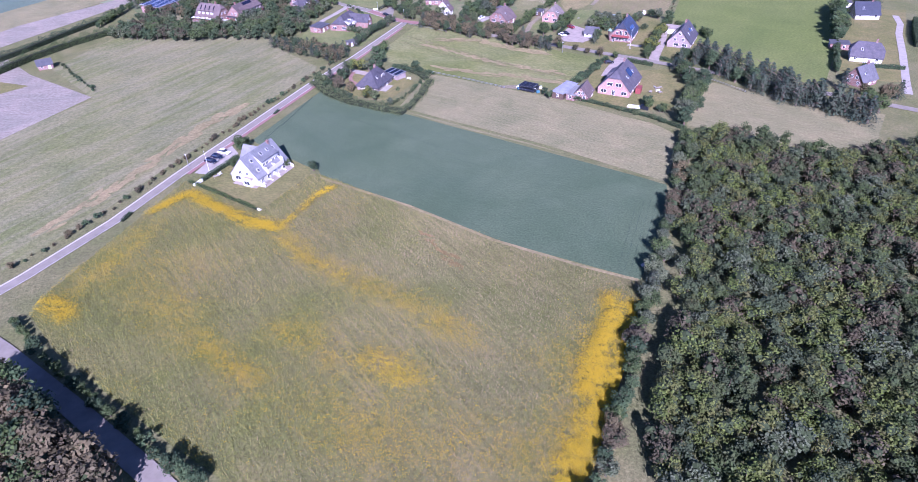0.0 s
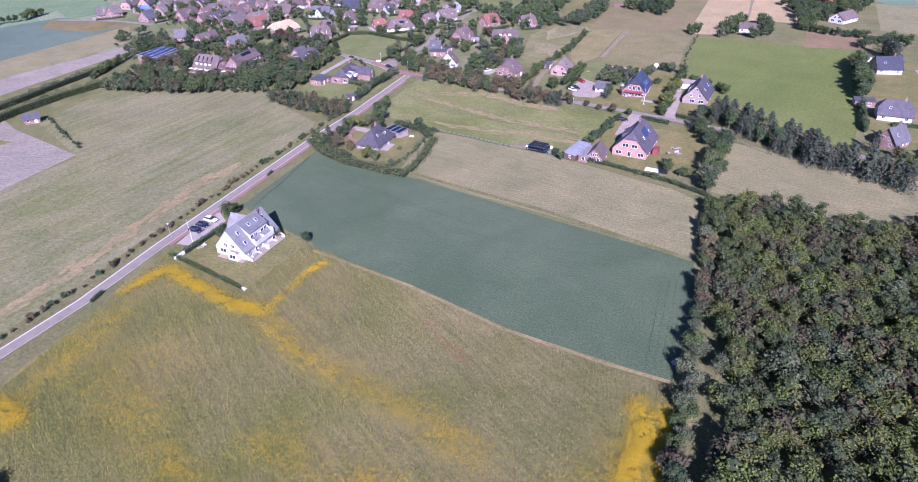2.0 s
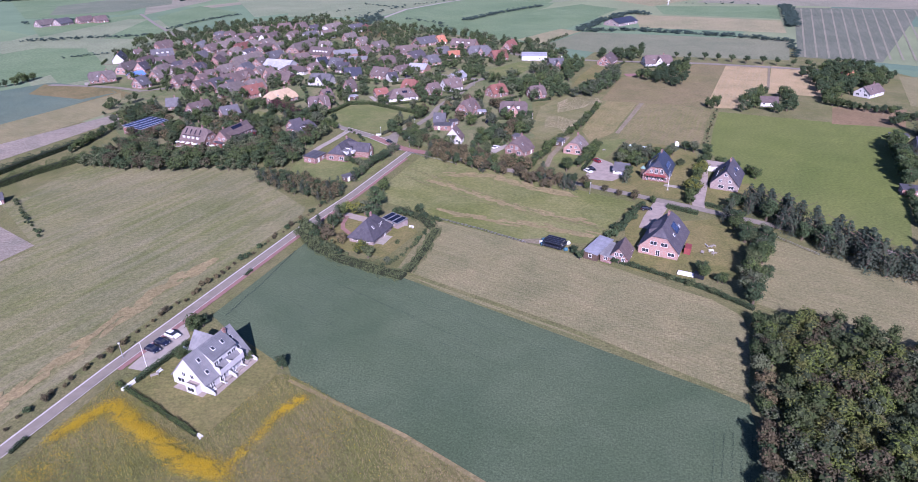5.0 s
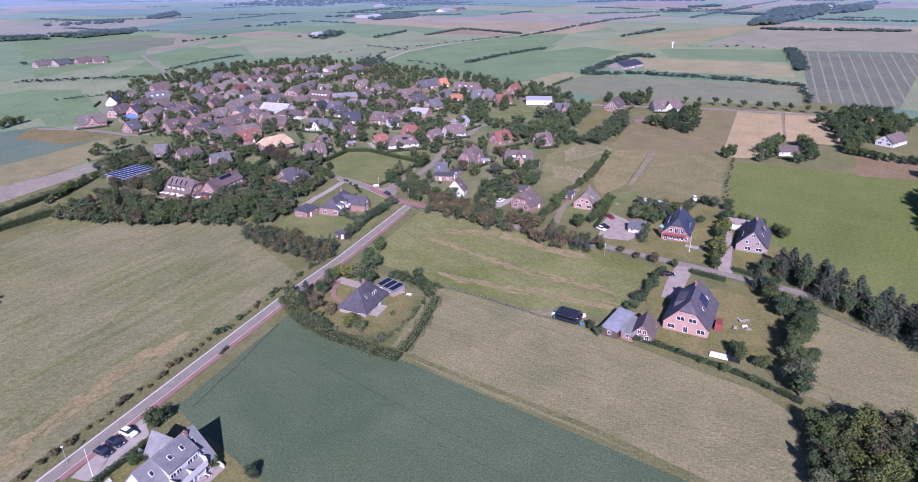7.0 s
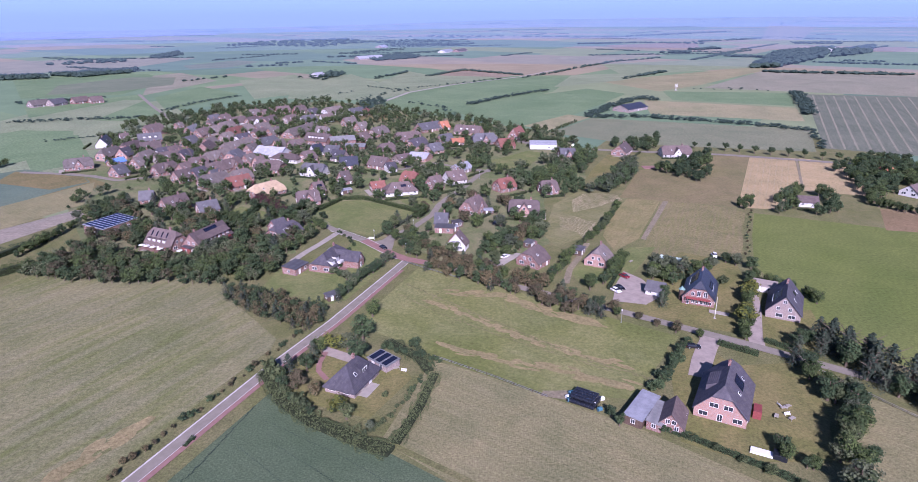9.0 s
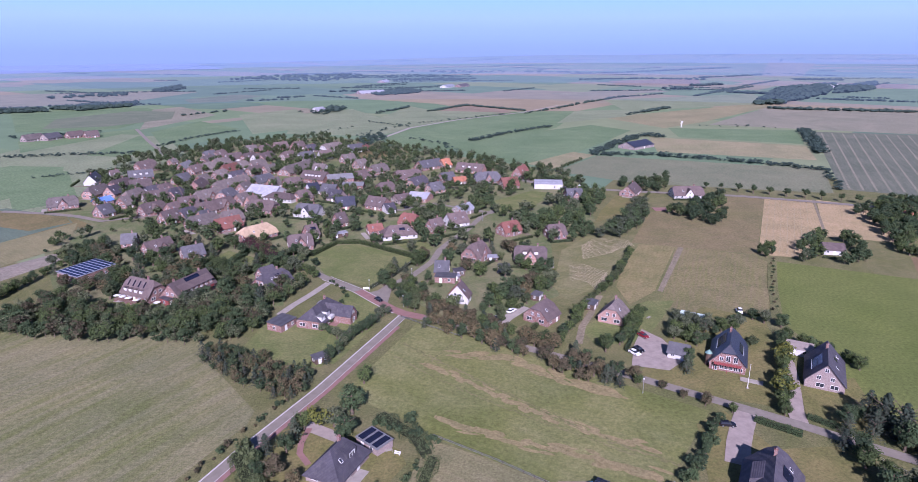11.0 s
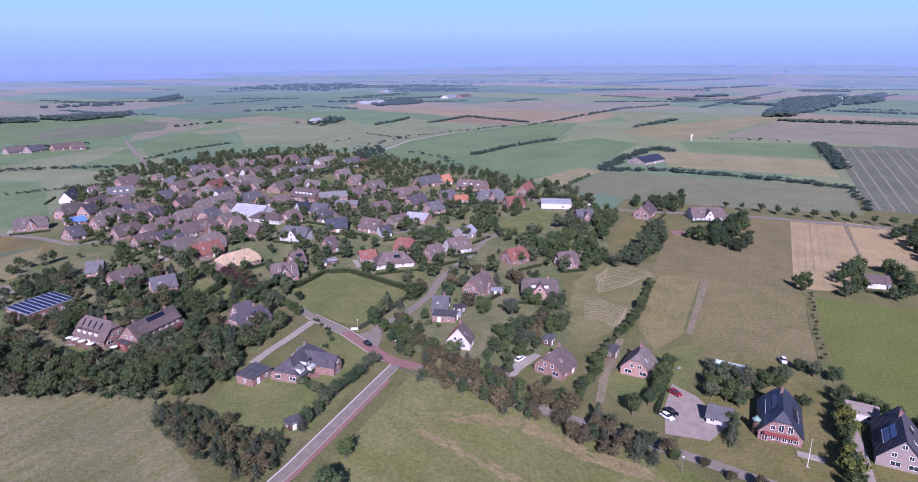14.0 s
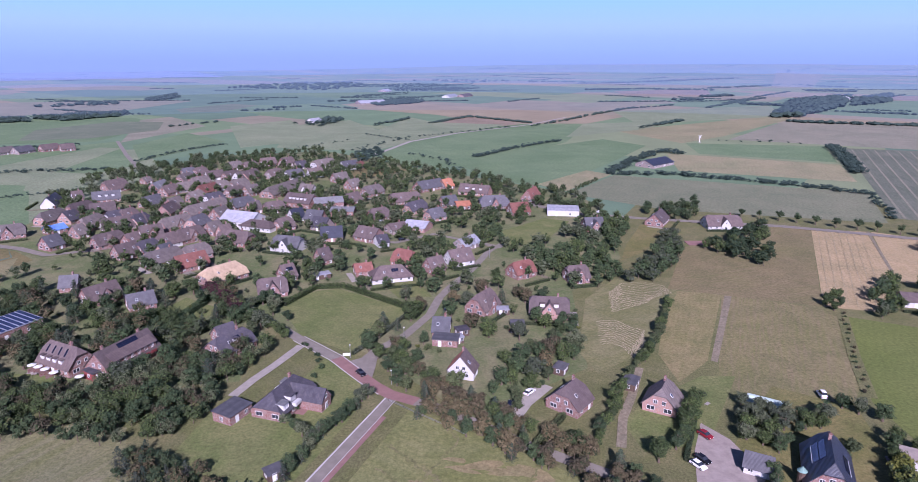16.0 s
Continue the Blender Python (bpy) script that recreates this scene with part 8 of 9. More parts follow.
far_row([(612.4, 1787.7), (697.0, 1837.8)], 5.0, 8.0, 12.0, 10.0)
far_row([(389.4, 2135.7), (580.3, 2173.0), (755.8, 2103.7)], 9.0, 7.0, 10.0, 6.0)
far_row([(778.4, 2211.7), (1148.6, 2470.2), (1295.9, 2294.5)], 12.0, 7.0, 11.0, 10.0)
far_row([(1023.0, 2072.1), (1143.8, 2040.5)], 8.0, 7.0, 11.0, 10.0)
far_row([(270.9, 2728.3), (594.9, 2618.1), (1172.1, 2928.1)], 14.0, 8.0, 12.0, 15.0)
far_wood([(-256.6, 2112.0), (-47.9, 2229.1), (81.4, 2198.0), (-44.7, 2088.1)], 15.0, 5.0, 8.0)
far_wood([(-371.0, 2375.8), (-182.6, 2525.5), (8.9, 2440.3), (-165.5, 2301.9)], 26.0, 5.0, 8.0)
far_wood([(-203.7, 2800.9), (11.1, 2944.2), (268.9, 2768.7), (32.1, 2641.1)], 40.0, 5.0, 9.0)
far_wood([(-735.3, 2273.7), (-615.9, 2551.9), (-420.0, 2670.3), (-291.6, 2379.9), (-389.6, 2072.8), (-561.8, 2132.4)], 30.0, 6.0, 10.0)
far_wood([(-196.7, 1556.5), (-103.6, 1672.3), (-80.8, 1560.2), (-173.5, 1475.4)], 11.0, 6.0, 9.0)
far_row([(-298.1, 1610.3), (-87.6, 1651.0)], 12.0, 6.0, 9.0, 6.0)
far_wood([(-764.5, 1181.3), (-699.7, 1202.2), (-660.4, 1147.3), (-719.1, 1120.1)], 8.0, 6.0, 9.0)
far_wood([(-684.1, 1192.8), (-656.9, 1265.8), (-596.2, 1313.5), (-566.2, 1236.0), (-616.5, 1166.3)], 8.0, 6.0, 9.0)
far_wood([(-857.4, 1439.4), (-748.6, 1573.7), (-707.1, 1506.3), (-821.9, 1411.5)], 20.0, 6.0, 9.0)
far_wood([(-735.0, 1650.1), (-754.5, 1880.4), (-680.5, 1736.7), (-681.6, 1594.2)], 14.0, 6.0, 9.0)
far_row([(-714.6, 2200.3), (-491.7, 2202.0), (-369.8, 2365.8)], 24.0, 9.0, 14.0, 30.0)
far_row([(-312.6, 780.7), (-301.6, 837.3), (-269.1, 904.9)], 4.5, 3.0, 5.0, 2.0)
far_row([(-428.2, 707.7), (-366.8, 726.0), (-316.5, 732.4)], 4.5, 3.5, 6.0, 4.0)
far_row([(-333.0, 614.3), (-308.7, 631.5), (-288.6, 652.2)], 6.0, 2.5, 4.5, 2.0)
far_wood([(-253.1, 1120.8), (-202.1, 1205.3), (-182.5, 1175.7), (-201.6, 1087.7)], 12.0, 7.0, 10.0)
far_row([(-126.3, 1104.3), (-82.1, 1216.0)], 7.0, 4.0, 7.0, 3.0)
far_row([(-119.7, 993.5), (-61.2, 938.5)], 9.0, 3.0, 5.0, 2.0)
far_row([(-119.5, 851.2), (-63.4, 968.2), (74.0, 1088.6)], 14.0, 3.0, 6.0, 3.0)
far_wood([(-111.3, 820.6), (-88.7, 865.3), (-75.8, 808.4), (-94.6, 770.2)], 7.0, 5.0, 8.0)
far_row([(-504.7, 845.7), (-472.1, 854.9), (-432.8, 888.9)], 6.0, 6.0, 9.0, 6.0)
far_row([(310.0, 939.5), (348.8, 928.3), (400.7, 917.4)], 30.0, 4.0, 7.0, 3.0)
far_row([(-416.5, 1086.9), (-372.8, 1156.1)], 16.0, 4.0, 6.0, 3.0)
far_row([(-365.6, 1424.7), (-314.6, 1455.1)], 12.0, 5.0, 8.0, 5.0)
far_row([(-400.9, 1354.9), (-331.0, 1382.2)], 12.0, 5.0, 8.0, 5.0)
far_row([(-176.9, 874.7), (-133.9, 938.3)], 18.0, 3.0, 5.0, 3.0)
far_row([(-53.0, 829.3), (-14.4, 788.9), (3.0, 720.5)], 12.0, 4.0, 6.0, 4.0)
for k in range(70):
    d, a = RNG.uniform(1300, 4300), RNG.uniform(-0.62, 0.62)
    x0, y0 = d * math.sin(a), 150 + d * math.cos(a)
    b = RNG.choice([-0.64, 0.93, 0.1]) + RNG.normal(0, 0.1)
    ln = RNG.uniform(60, 420)
    far_row([(x0, y0), (x0 + ln * math.cos(b), y0 + ln * math.sin(b))], 7.0, 3.0, 6.0, 4.0)
tops = []
lump_rng = np.random.default_rng(5)
near_kinds, far_kinds = [], []
for k in range(5):
    near_kinds.append(crown(lump_rng, 34, 0.50, 0.02, 1.0, -3, 0.16, 5)[0])
    far_kinds.append(np.concatenate([lumps_at([(0, 0, 0.40)], [0.46], lump_rng, 0.3), leaf_quads(lump_rng.normal(0, 0.3, (7, 3)) + np.array([0, 0, 0.6]), np.tile([0, 0, 1.0], (7, 1)), 0.3, lump_rng)]))
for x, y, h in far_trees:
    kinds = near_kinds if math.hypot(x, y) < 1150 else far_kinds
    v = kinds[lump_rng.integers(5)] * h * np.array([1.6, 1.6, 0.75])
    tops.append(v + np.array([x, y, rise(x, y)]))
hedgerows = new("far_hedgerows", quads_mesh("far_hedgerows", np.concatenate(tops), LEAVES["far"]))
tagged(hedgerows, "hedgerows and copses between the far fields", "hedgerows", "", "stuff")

# ------------------------------------------------------------ tracks and working lines in the fields
def lerp_lines(a, b, n):
    """Lines between two lines of as many points."""
    for k in range(n):
        f = (k + 0.5) / n
        yield [(p[0] + (q[0] - p[0]) * f, p[1] + (q[1] - p[1]) * f) for p, q in zip(a, b)]


def track(points, width, mat, z, label="wheel track pressed into the field"):
    return strip("track", points, width, mat, z, label, "track")


MEADOW_DARK = field_mat("trampled_olive_grass", (0.145, 0.147, 0.060), (0.188, 0.175, 0.085), (0.164, 0.156, 0.069), -37, 1.0, 0.4, 0.08, 1.0, 0.3)
MEADOW_PALE = field_mat("dry_trampled_grass", (0.248, 0.207, 0.104), (0.214, 0.179, 0.087), (0.272, 0.223, 0.120), -37, 1.4, 0.5, 0.08, 1.0, 0.3)


def smear(points, width, mat, label, rng_seed=1, bits=60):
    """Loose patches strewn along a line: worn grass, straw, weeds and painted row-gap shade, without a hard edge."""
    rng = np.random.default_rng(rng_seed)
    spots = along(points, max(0.6, width * 0.35))
    V, F = [], []
    for x, y, a in spots:
        off = rng.normal(0, 0.28) * width
        l, w = width * rng.uniform(0.5, 1.1), width * rng.uniform(0.15, 0.4)
        cx, cy = x - math.sin(a) * off, y + math.cos(a) * off
        turn = a + rng.normal(0, 0.15)
        k = len(V)
        z = 0.165 + 0.004 * rng.random()
        for q in range(7):
            b = q * 2 * math.pi / 7
            rr = rng.uniform(0.7, 1.1)
            px_, py_ = math.cos(b) * l * rr, math.sin(b) * w * rr
            V.append((cx + px_ * math.cos(turn) - py_ * math.sin(turn), cy + px_ * math.sin(turn) + py_ * math.cos(turn), z + 0.0006 * (len(V) // 7 % 60)))
        F.append(tuple(range(k, k + 7)))
    return tagged(new("field_smear", mesh_of("field_smear", V, F, mat)), label, "grass", "", "structure")


smear([(-19.3, 322.2), (-4.5, 307.5), (15.1, 288.3), (28.5, 275.4), (42.5, 263.3), (54.2, 256.1)], 1.3, MEADOW_DARK, "dark wheel track worn into the meadow", 3)
smear([(-21.1, 312.8), (-6.6, 298.0), (14.6, 280.5), (29.8, 270.0), (43.8, 260.0)], 0.9, MEADOW_DARK, "dark wheel track worn into the meadow", 4)
smear([(-10.3, 307.7), (4.5, 294.9), (20.8, 280.3), (35.8, 269.8), (49.7, 261.0)], 3.0, MEADOW_PALE, "pale dry strip of trampled grass", 5)
smear([(-2.2, 315.2), (16.6, 311.5), (33.4, 296.6), (47.3, 288.3)], 5.0, MEADOW_PALE, "pale dry strip of trampled grass", 6)
smear([(-114.8, 151.0), (-106.0, 170.0), (-97.0, 198.3), (-90.2, 219.4), (-80.4, 238.8)], 4.5, MEADOW_PALE, "pale dry strip of trampled grass", 11)
smear([(-4.1, 275.5), (13.6, 266.2), (32.2, 259.5), (49.4, 251.4)], 4.0, MEADOW_PALE, "pale dry strip of trampled grass", 7)
smear([(-9.2, 309.4), (-1.0, 324.8), (-3.5, 330.3)], 1.0, MEADOW_DARK, "dark wheel track worn into the meadow", 8)
smear([(17.0, 301.5), (16.5, 308.2), (19.2, 314.9), (23.6, 317.0), (29.5, 317.0), (35.4, 312.5)], 0.8, MEADOW_DARK, "curved track worn into the meadow", 9)
for line in lerp_lines([(424.9, 869.8), (276.7, 564.5)], [(565.3, 830.4), (384.3, 533.9)], 13):
    track(line, 1.6, BROWNFIELD, 0.165, "pale tramline through the crop")
STRAW = field_mat("loose_dry_straw", (0.344, 0.295, 0.185), (0.308, 0.267, 0.160), (0.381, 0.327, 0.216), 40, 1.5, 0.5, 0.1, 1.0, 0.2)
SWATHS = [([(63.8, 433.2), (71.8, 445.4), (82.2, 448.0), (90.4, 443.0), (90.8, 433.4)], [(60.4, 411.8), (65.9, 414.8), (71.4, 417.9), (76.6, 422.1), (79.5, 426.5)], 14),
          ([(52.6, 404.0), (59.6, 405.0), (64.0, 398.6), (68.2, 395.1), (65.3, 383.5)], [(49.3, 381.9), (53.1, 383.5), (56.0, 381.2), (57.6, 376.6), (57.6, 371.6)], 12)]
for outer, inner_line, many in SWATHS:
    for k, line in enumerate(lerp_lines(outer, inner_line, many)):
        smear(line, 0.85, STRAW, "curved row of loose cut straw", 50 + k + many)
for k, line in enumerate(lerp_lines([(206.5, 532.8), (150.1, 419.8)], [(233.8, 530.0), (174.5, 416.2)], 7)):
    smear(line, 0.5, STRAW, "faint row of cut straw", 80 + k)
# flat dark smears on the crop: the shade between rows as colour
GAP_SHADE = field_mat("crop_gap_shade_paint", (0.038, 0.059, 0.041), (0.046, 0.069, 0.049), (0.033, 0.049, 0.035), 66, 0.6, 0.5, 0.1, 1.0, 0.2)
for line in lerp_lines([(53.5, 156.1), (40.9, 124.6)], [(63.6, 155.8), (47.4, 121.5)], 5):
    smear(line, 0.3, GAP_SHADE, "dark smear painted as shade between crop rows", int(line[0][0] * 10))
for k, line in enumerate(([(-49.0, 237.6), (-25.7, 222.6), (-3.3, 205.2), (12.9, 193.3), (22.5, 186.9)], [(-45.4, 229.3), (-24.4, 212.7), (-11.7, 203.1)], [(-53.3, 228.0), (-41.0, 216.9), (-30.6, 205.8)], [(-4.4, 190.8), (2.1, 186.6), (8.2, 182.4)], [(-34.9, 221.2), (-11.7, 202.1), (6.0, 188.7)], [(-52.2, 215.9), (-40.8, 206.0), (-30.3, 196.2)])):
    smear(line, 0.32, GAP_SHADE, "thin dark smear painted as shade between crop rows", 140 + k)
smear([(-54.0, 244.2), (-59.5, 223.3), (-65.1, 205.2)], 0.6, GAP_SHADE, "dark smear painted as shade between crop rows", 31)
WEEDS = field_mat("dried_red_weeds", (0.182, 0.124, 0.052), (0.155, 0.129, 0.050), (0.210, 0.144, 0.067), 40, 1.5, 0.5, 0.1, 1.0, 0.3)
for k, line in enumerate(([(-5.9, 140.1), (-2.3, 134.3), (1.8, 130.9)], [(-2.3, 131.1), (3.0, 126.7)], [(-8.2, 143.8), (-4.5, 141.2)])):
    smear(line, 1.6, WEEDS, "patch of dried reddish weeds in the crop", 160 + k)
track([(-40.6, 176.6), (-11.5, 157.4), (12.0, 138.5), (33.7, 125.5), (45.3, 119.6)], 1.1, MEADOW_PALE, 0.175, "dry grass strip between two crops")
track([(-20.1, 230.8), (29.6, 196.0), (66.0, 165.6)], 1.8, VERGE, 0.17, "rough grass strip between two fields")

strip("verge", [(151.5, 411.0), (133.7, 373.3), (122.6, 347.0)], 4.0, VERGE, 0.16, "rough grass bank between a field and the pasture", "verge")
row([(151.5, 410.6), (133.7, 373.3), (123.0, 349.0)], 4.2, ["hawthorn", "bush"], 0.7, 1.3, 0.8)

# ------------------------------------------------------------ cars
PAINT = {
    "white": plain_mat("white_car_paint", (0.72, 0.72, 0.72), 0.25, 0, 0.02, 1.0, 0, 0.6),
    "black": plain_mat("black_car_paint", (0.012, 0.012, 0.015), 0.2, 0, 0.1, 1.0, 0, 0.6),
    "blue": plain_mat("dark_blue_car_paint", (0.012, 0.016, 0.034), 0.2, 0, 0.1, 1.0, 0, 0.6),
    "red": plain_mat("dark_red_car_paint", (0.20, 0.018, 0.025), 0.25, 0, 0.1, 1.0, 0, 0.6),
    "lamp": plain_mat("clear_lamp_glass", (0.6, 0.6, 0.6), 0.15),
    "tail": plain_mat("red_lamp_glass", (0.4, 0.02, 0.02), 0.2),
}
TYRE = mesh_of("tyre", *join(cylinder(0.33, 0.33, -0.1, 0.1, 14)), RUBBER)
RIM = mesh_of("rim", *cylinder(0.2, 0.2, -0.11, 0.11, 10), METAL)


def hull(profile, w0, w1, taper):
    """A body from a side outline (x, z), drawn across the width; its upper points are pulled in by taper."""
    n = len(profile)
    zs = [z for _, z in profile]
    lo, hi = min(zs), max(zs)
    v = []
    for s in (-1, 1):
        for x, z in profile:
            v.append((x, s * (w0 + (w1 - w0) * ((z - lo) / (hi - lo)) ** taper), z))
    f = [tuple(range(n)), tuple(range(2 * n - 1, n - 1, -1))] + [((i + 1) % n, i, n + i, n + (i + 1) % n) for i in range(n)]
    return v, f


def car(x, y, ang, paint, label, tall=1.0, name="car"):
    ob = tagged(new(name), label, "car", "parked cars")
    ob.matrix_basis = pose(x, y, 0.36, 0, 0, ang)
    h = tall
    body = [(-2.12, 0.30), (2.05, 0.30), (2.18, 0.48), (2.12, 0.68), (1.95, 0.76), (0.95, 0.92), (-1.85, 0.94 * h), (-2.12, 0.80), (-2.18, 0.5)]
    b = part("body", mesh_of("body", *hull(body, 0.90, 0.82, 1.0), PAINT[paint]), ob)
    part("glazing", mesh_of("glazing", *hull([(0.98, 0.90), (0.28, 1.36 * h), (-1.45, 1.38 * h), (-1.95, 0.92)], 0.82, 0.62, 1.0), GLASS), ob)
    part("roof_panel", mesh_of("roof_panel", *bevel_box(-1.42, -0.63, 1.36 * h, 0.26, 0.63, 1.43 * h, 0.04), PAINT[paint]), ob)
    for sy in (-1, 1):
        for wx in (-1.3, 1.32):
            w = part("wheel", TYRE, ob, "", pose(wx, sy * 0.80, 0.33, 90))
            part("rim", RIM, w)
        part("headlight", mesh_of("headlight", *bevel_box(1.98, sy * 0.62 - 0.16, 0.6, 2.17, sy * 0.62 + 0.16, 0.74, 0.03), PAINT["lamp"]), ob)
        part("tail_light", mesh_of("tail_light", *bevel_box(-2.17, sy * 0.7 - 0.1, 0.6, -2.05, sy * 0.7 + 0.1, 0.84, 0.03), PAINT["tail"]), ob)
    return ob


car(-75.9, 195.4, -25, "white", "white estate car on the parking bay", 1.12)
car(-77.4, 192.2, -25, "blue", "dark blue car on the parking bay")
car(-78.6, 189.2, -25, "blue", "dark blue car beside another on the parking bay")
car(72.5, 272.3, -8, "black", "black car on a lawn beside a driveway")
car(65.3, 326.8, -60, "red", "dark red car on a paved yard")
car(60.7, 316.1, -60, "black", "black car beside a white one on a yard")
car(58.7, 313.8, -60, "white", "white car on a paved yard")
car(20.4, 349.0, 50, "white", "white car on a pale driveway")
car(14.0, 341.7, 75, "blue", "dark blue car at the end of a driveway")
car(-32.3, 360.4, -50, "black", "black car waiting at the road junction")
car(19.7, 392.3, -10, "blue", "dark blue van in a village garden", 1.25, "van")
car(108.2, 347.6, 80, "white", "white camper van at a field edge", 1.45, "van")
car(-48.9, 550.3, 20, "white", "white car by a village house")
car(-19.0, 558.2, 10, "white", "white car on a village street")
car(-5.0, 412.5, 10, "black", "black car beside a house")
car(-32.5, 512.2, 30, "black", "black car on a village street")
car(90.7, 576.9, -5, "white", "white car near the white hall")

# ------------------------------------------------------------ bales, poles, fences and garden things
BALE = mesh_of("wrapped_bale", *join(cylinder(0.56, 0.62, -0.6, -0.5, 14), cylinder(0.62, 0.62, -0.5, 0.5, 14), cylinder(0.62, 0.56, 0.5, 0.6, 14)), BLACKFOIL)
BALEW = mesh_of("white_bale", *join(cylinder(0.56, 0.62, -0.6, -0.5, 14), cylinder(0.62, 0.62, -0.5, 0.5, 14), cylinder(0.62, 0.56, 0.5, 0.6, 14)), FRAME)
bale_at = Vector((33.7, 245.4, 0))
bx, by = Vector((math.cos(radians(-34)), math.sin(radians(-34)), 0)), Vector((math.cos(radians(56)), math.sin(radians(56)), 0))
for lay, (nx, ny) in enumerate(((6, 5), (5, 4))):
    for i in range(nx):
        for j in range(ny):
            p = bale_at + bx * ((i - (nx - 1) / 2) * 1.28) + by * ((j - (ny - 1) / 2) * 1.26)
            b = tagged(new("wrapped_bale", BALE), "black foil-wrapped round bale in a stack", "bale", "stack of wrapped bales")
            b.matrix_basis = pose(p.x, p.y, 0.64 + lay * 1.1, 0, 90, -34)
TEALFOIL = plain_mat("blue_green_wrap_foil", (0.05, 0.13, 0.17), 0.4, 0, 0.2, 1.0, 0, 0.5)
BALET = mesh_of("blue_bale", *join(cylinder(0.56, 0.62, -0.6, -0.5, 14), cylinder(0.62, 0.62, -0.5, 0.5, 14), cylinder(0.62, 0.56, 0.5, 0.6, 14)), TEALFOIL)
for (wx, wy), me, lab in (((30.6, 248.5), BALET, "blue-green foil-wrapped round bale"), ((29.6, 245.2), BALET, "blue-green foil-wrapped round bale"), ((36.8, 240.9), BALET, "blue-green foil-wrapped round bale"), ((29.5, 246.6), BALEW, "white foil-wrapped round bale"), ((35.6, 242.9), BALEW, "white foil-wrapped round bale"), ((38.4, 245.6), BALEW, "white foil-wrapped round bale")):
    tagged(new("wrapped_bale", me), lab + " beside the stack", "bale", "white bales").matrix_basis = pose(wx, wy, 0.62, 0, 90, 20)


def lamp_post(x, y, h=4.5):
    ob = tagged(new("street_lamp"), "slim grey street lamp with a pale head", "lamp")
    ob.matrix_basis = pose(x, y, 0)
    part("pole", mesh_of("pole", *join(cylinder(0.09, 0.06, 0, h, 8), cylinder(0.14, 0.14, 0, 0.4, 8)), METAL), ob)
    part("lamp_head", mesh_of("lamp_head", *join(cylinder(0.12, 0.32, h, h + 0.3, 10), cylinder(0.32, 0.1, h + 0.3, h + 0.45, 10)), FRAME), ob)
    return ob


def flagpole(x, y, h=8.0):
    ob = tagged(new("flagpole"), "tall white flagpole on a lawn", "flagpole")
    ob.matrix_basis = pose(x, y, 0)
    part("pole", mesh_of("pole", *cylinder(0.09, 0.05, 0, h, 8), FRAME), ob)
    part("base", mesh_of("base", *bevel_box(-0.35, -0.35, 0, 0.35, 0.35, 0.35, 0.05), PAVING), ob)
    part("finial", mesh_of("finial", *join(cylinder(0.05, 0.11, h, h + 0.1, 8), cylinder(0.11, 0.03, h + 0.1, h + 0.2, 8)), FRAME), ob)
    return ob


for lx, ly in ((-22.0, 354.8), (-85.1, 186.5), (-20.8, 386.9), (-37.8, 372.6), (14.4, 482.6), (54.6, 289.7)):
    lamp_post(lx, ly)
flagpole(86.8, 292.1)
flagpole(-76.9, 181.8)
flagpole(-76.5, 428.7, 7.0)
flagpole(-121.2, 397.7, 7.0)


def fence(points, gap, h, label):
    """Wooden posts with two rails."""
    ob = tagged(new("fence"), label, "fence")
    post = mesh_of("post", *join(cylinder(0.07, 0.07, 0, h, 6), cylinder(0.07, 0.02, h, h + 0.08, 6)), WOODDARK)
    for x, y, a in along(points, gap):
        part("post", post, ob, "", pose(x, y, 0))
    for (x0, y0), (x1, y1) in zip(points, points[1:]):
        d = math.hypot(x1 - x0, y1 - y0)
        rail = mesh_of("rail", *box(0, -0.03, -0.05, d, 0.03, 0.05), METAL)
        for z in (h * 0.5, h * 0.88):
            part("rail", rail, ob, "", pose(x0, y0, z, 0, 0, math.degrees(math.atan2(y1 - y0, x1 - x0))))
    return ob


fence([(-7.0, 268.1), (9.3, 257.5), (24.0, 246.7)], 3.0, 1.1, "weathered wooden post fence between two meadows")
fence([(-20.3, 412.4), (-29.2, 389.8), (-36.8, 374.7)], 3.0, 1.0, "low wooden fence round the village green")
fence([(-21.8, 344.5), (-13.1, 337.7), (1.0, 327.1)], 3.0, 1.0, "low wooden fence along the olive meadow")
fence([(99.8, 265.7), (109.9, 247.8), (117.9, 234.1)], 3.5, 1.1, "grey post fence below the pine row")


def garden_table(x, y, ang=0.0):
    ob = tagged(new("garden_table"), "small pale garden table on the grass", "table")
    ob.matrix_basis = pose(x, y, 0.02, 0, 0, ang)
    part("tabletop", mesh_of("tabletop", *bevel_box(-0.9, -0.5, 0.68, 0.9, 0.5, 0.75, 0.03), PAVING), ob)
    for sx in (-0.8, 0.8):
        for sy in (-0.4, 0.4):
            part("leg", mesh_of("leg", *cylinder(0.04, 0.03, 0, 0.68, 6, sx, sy), PAVING), ob)
    return ob


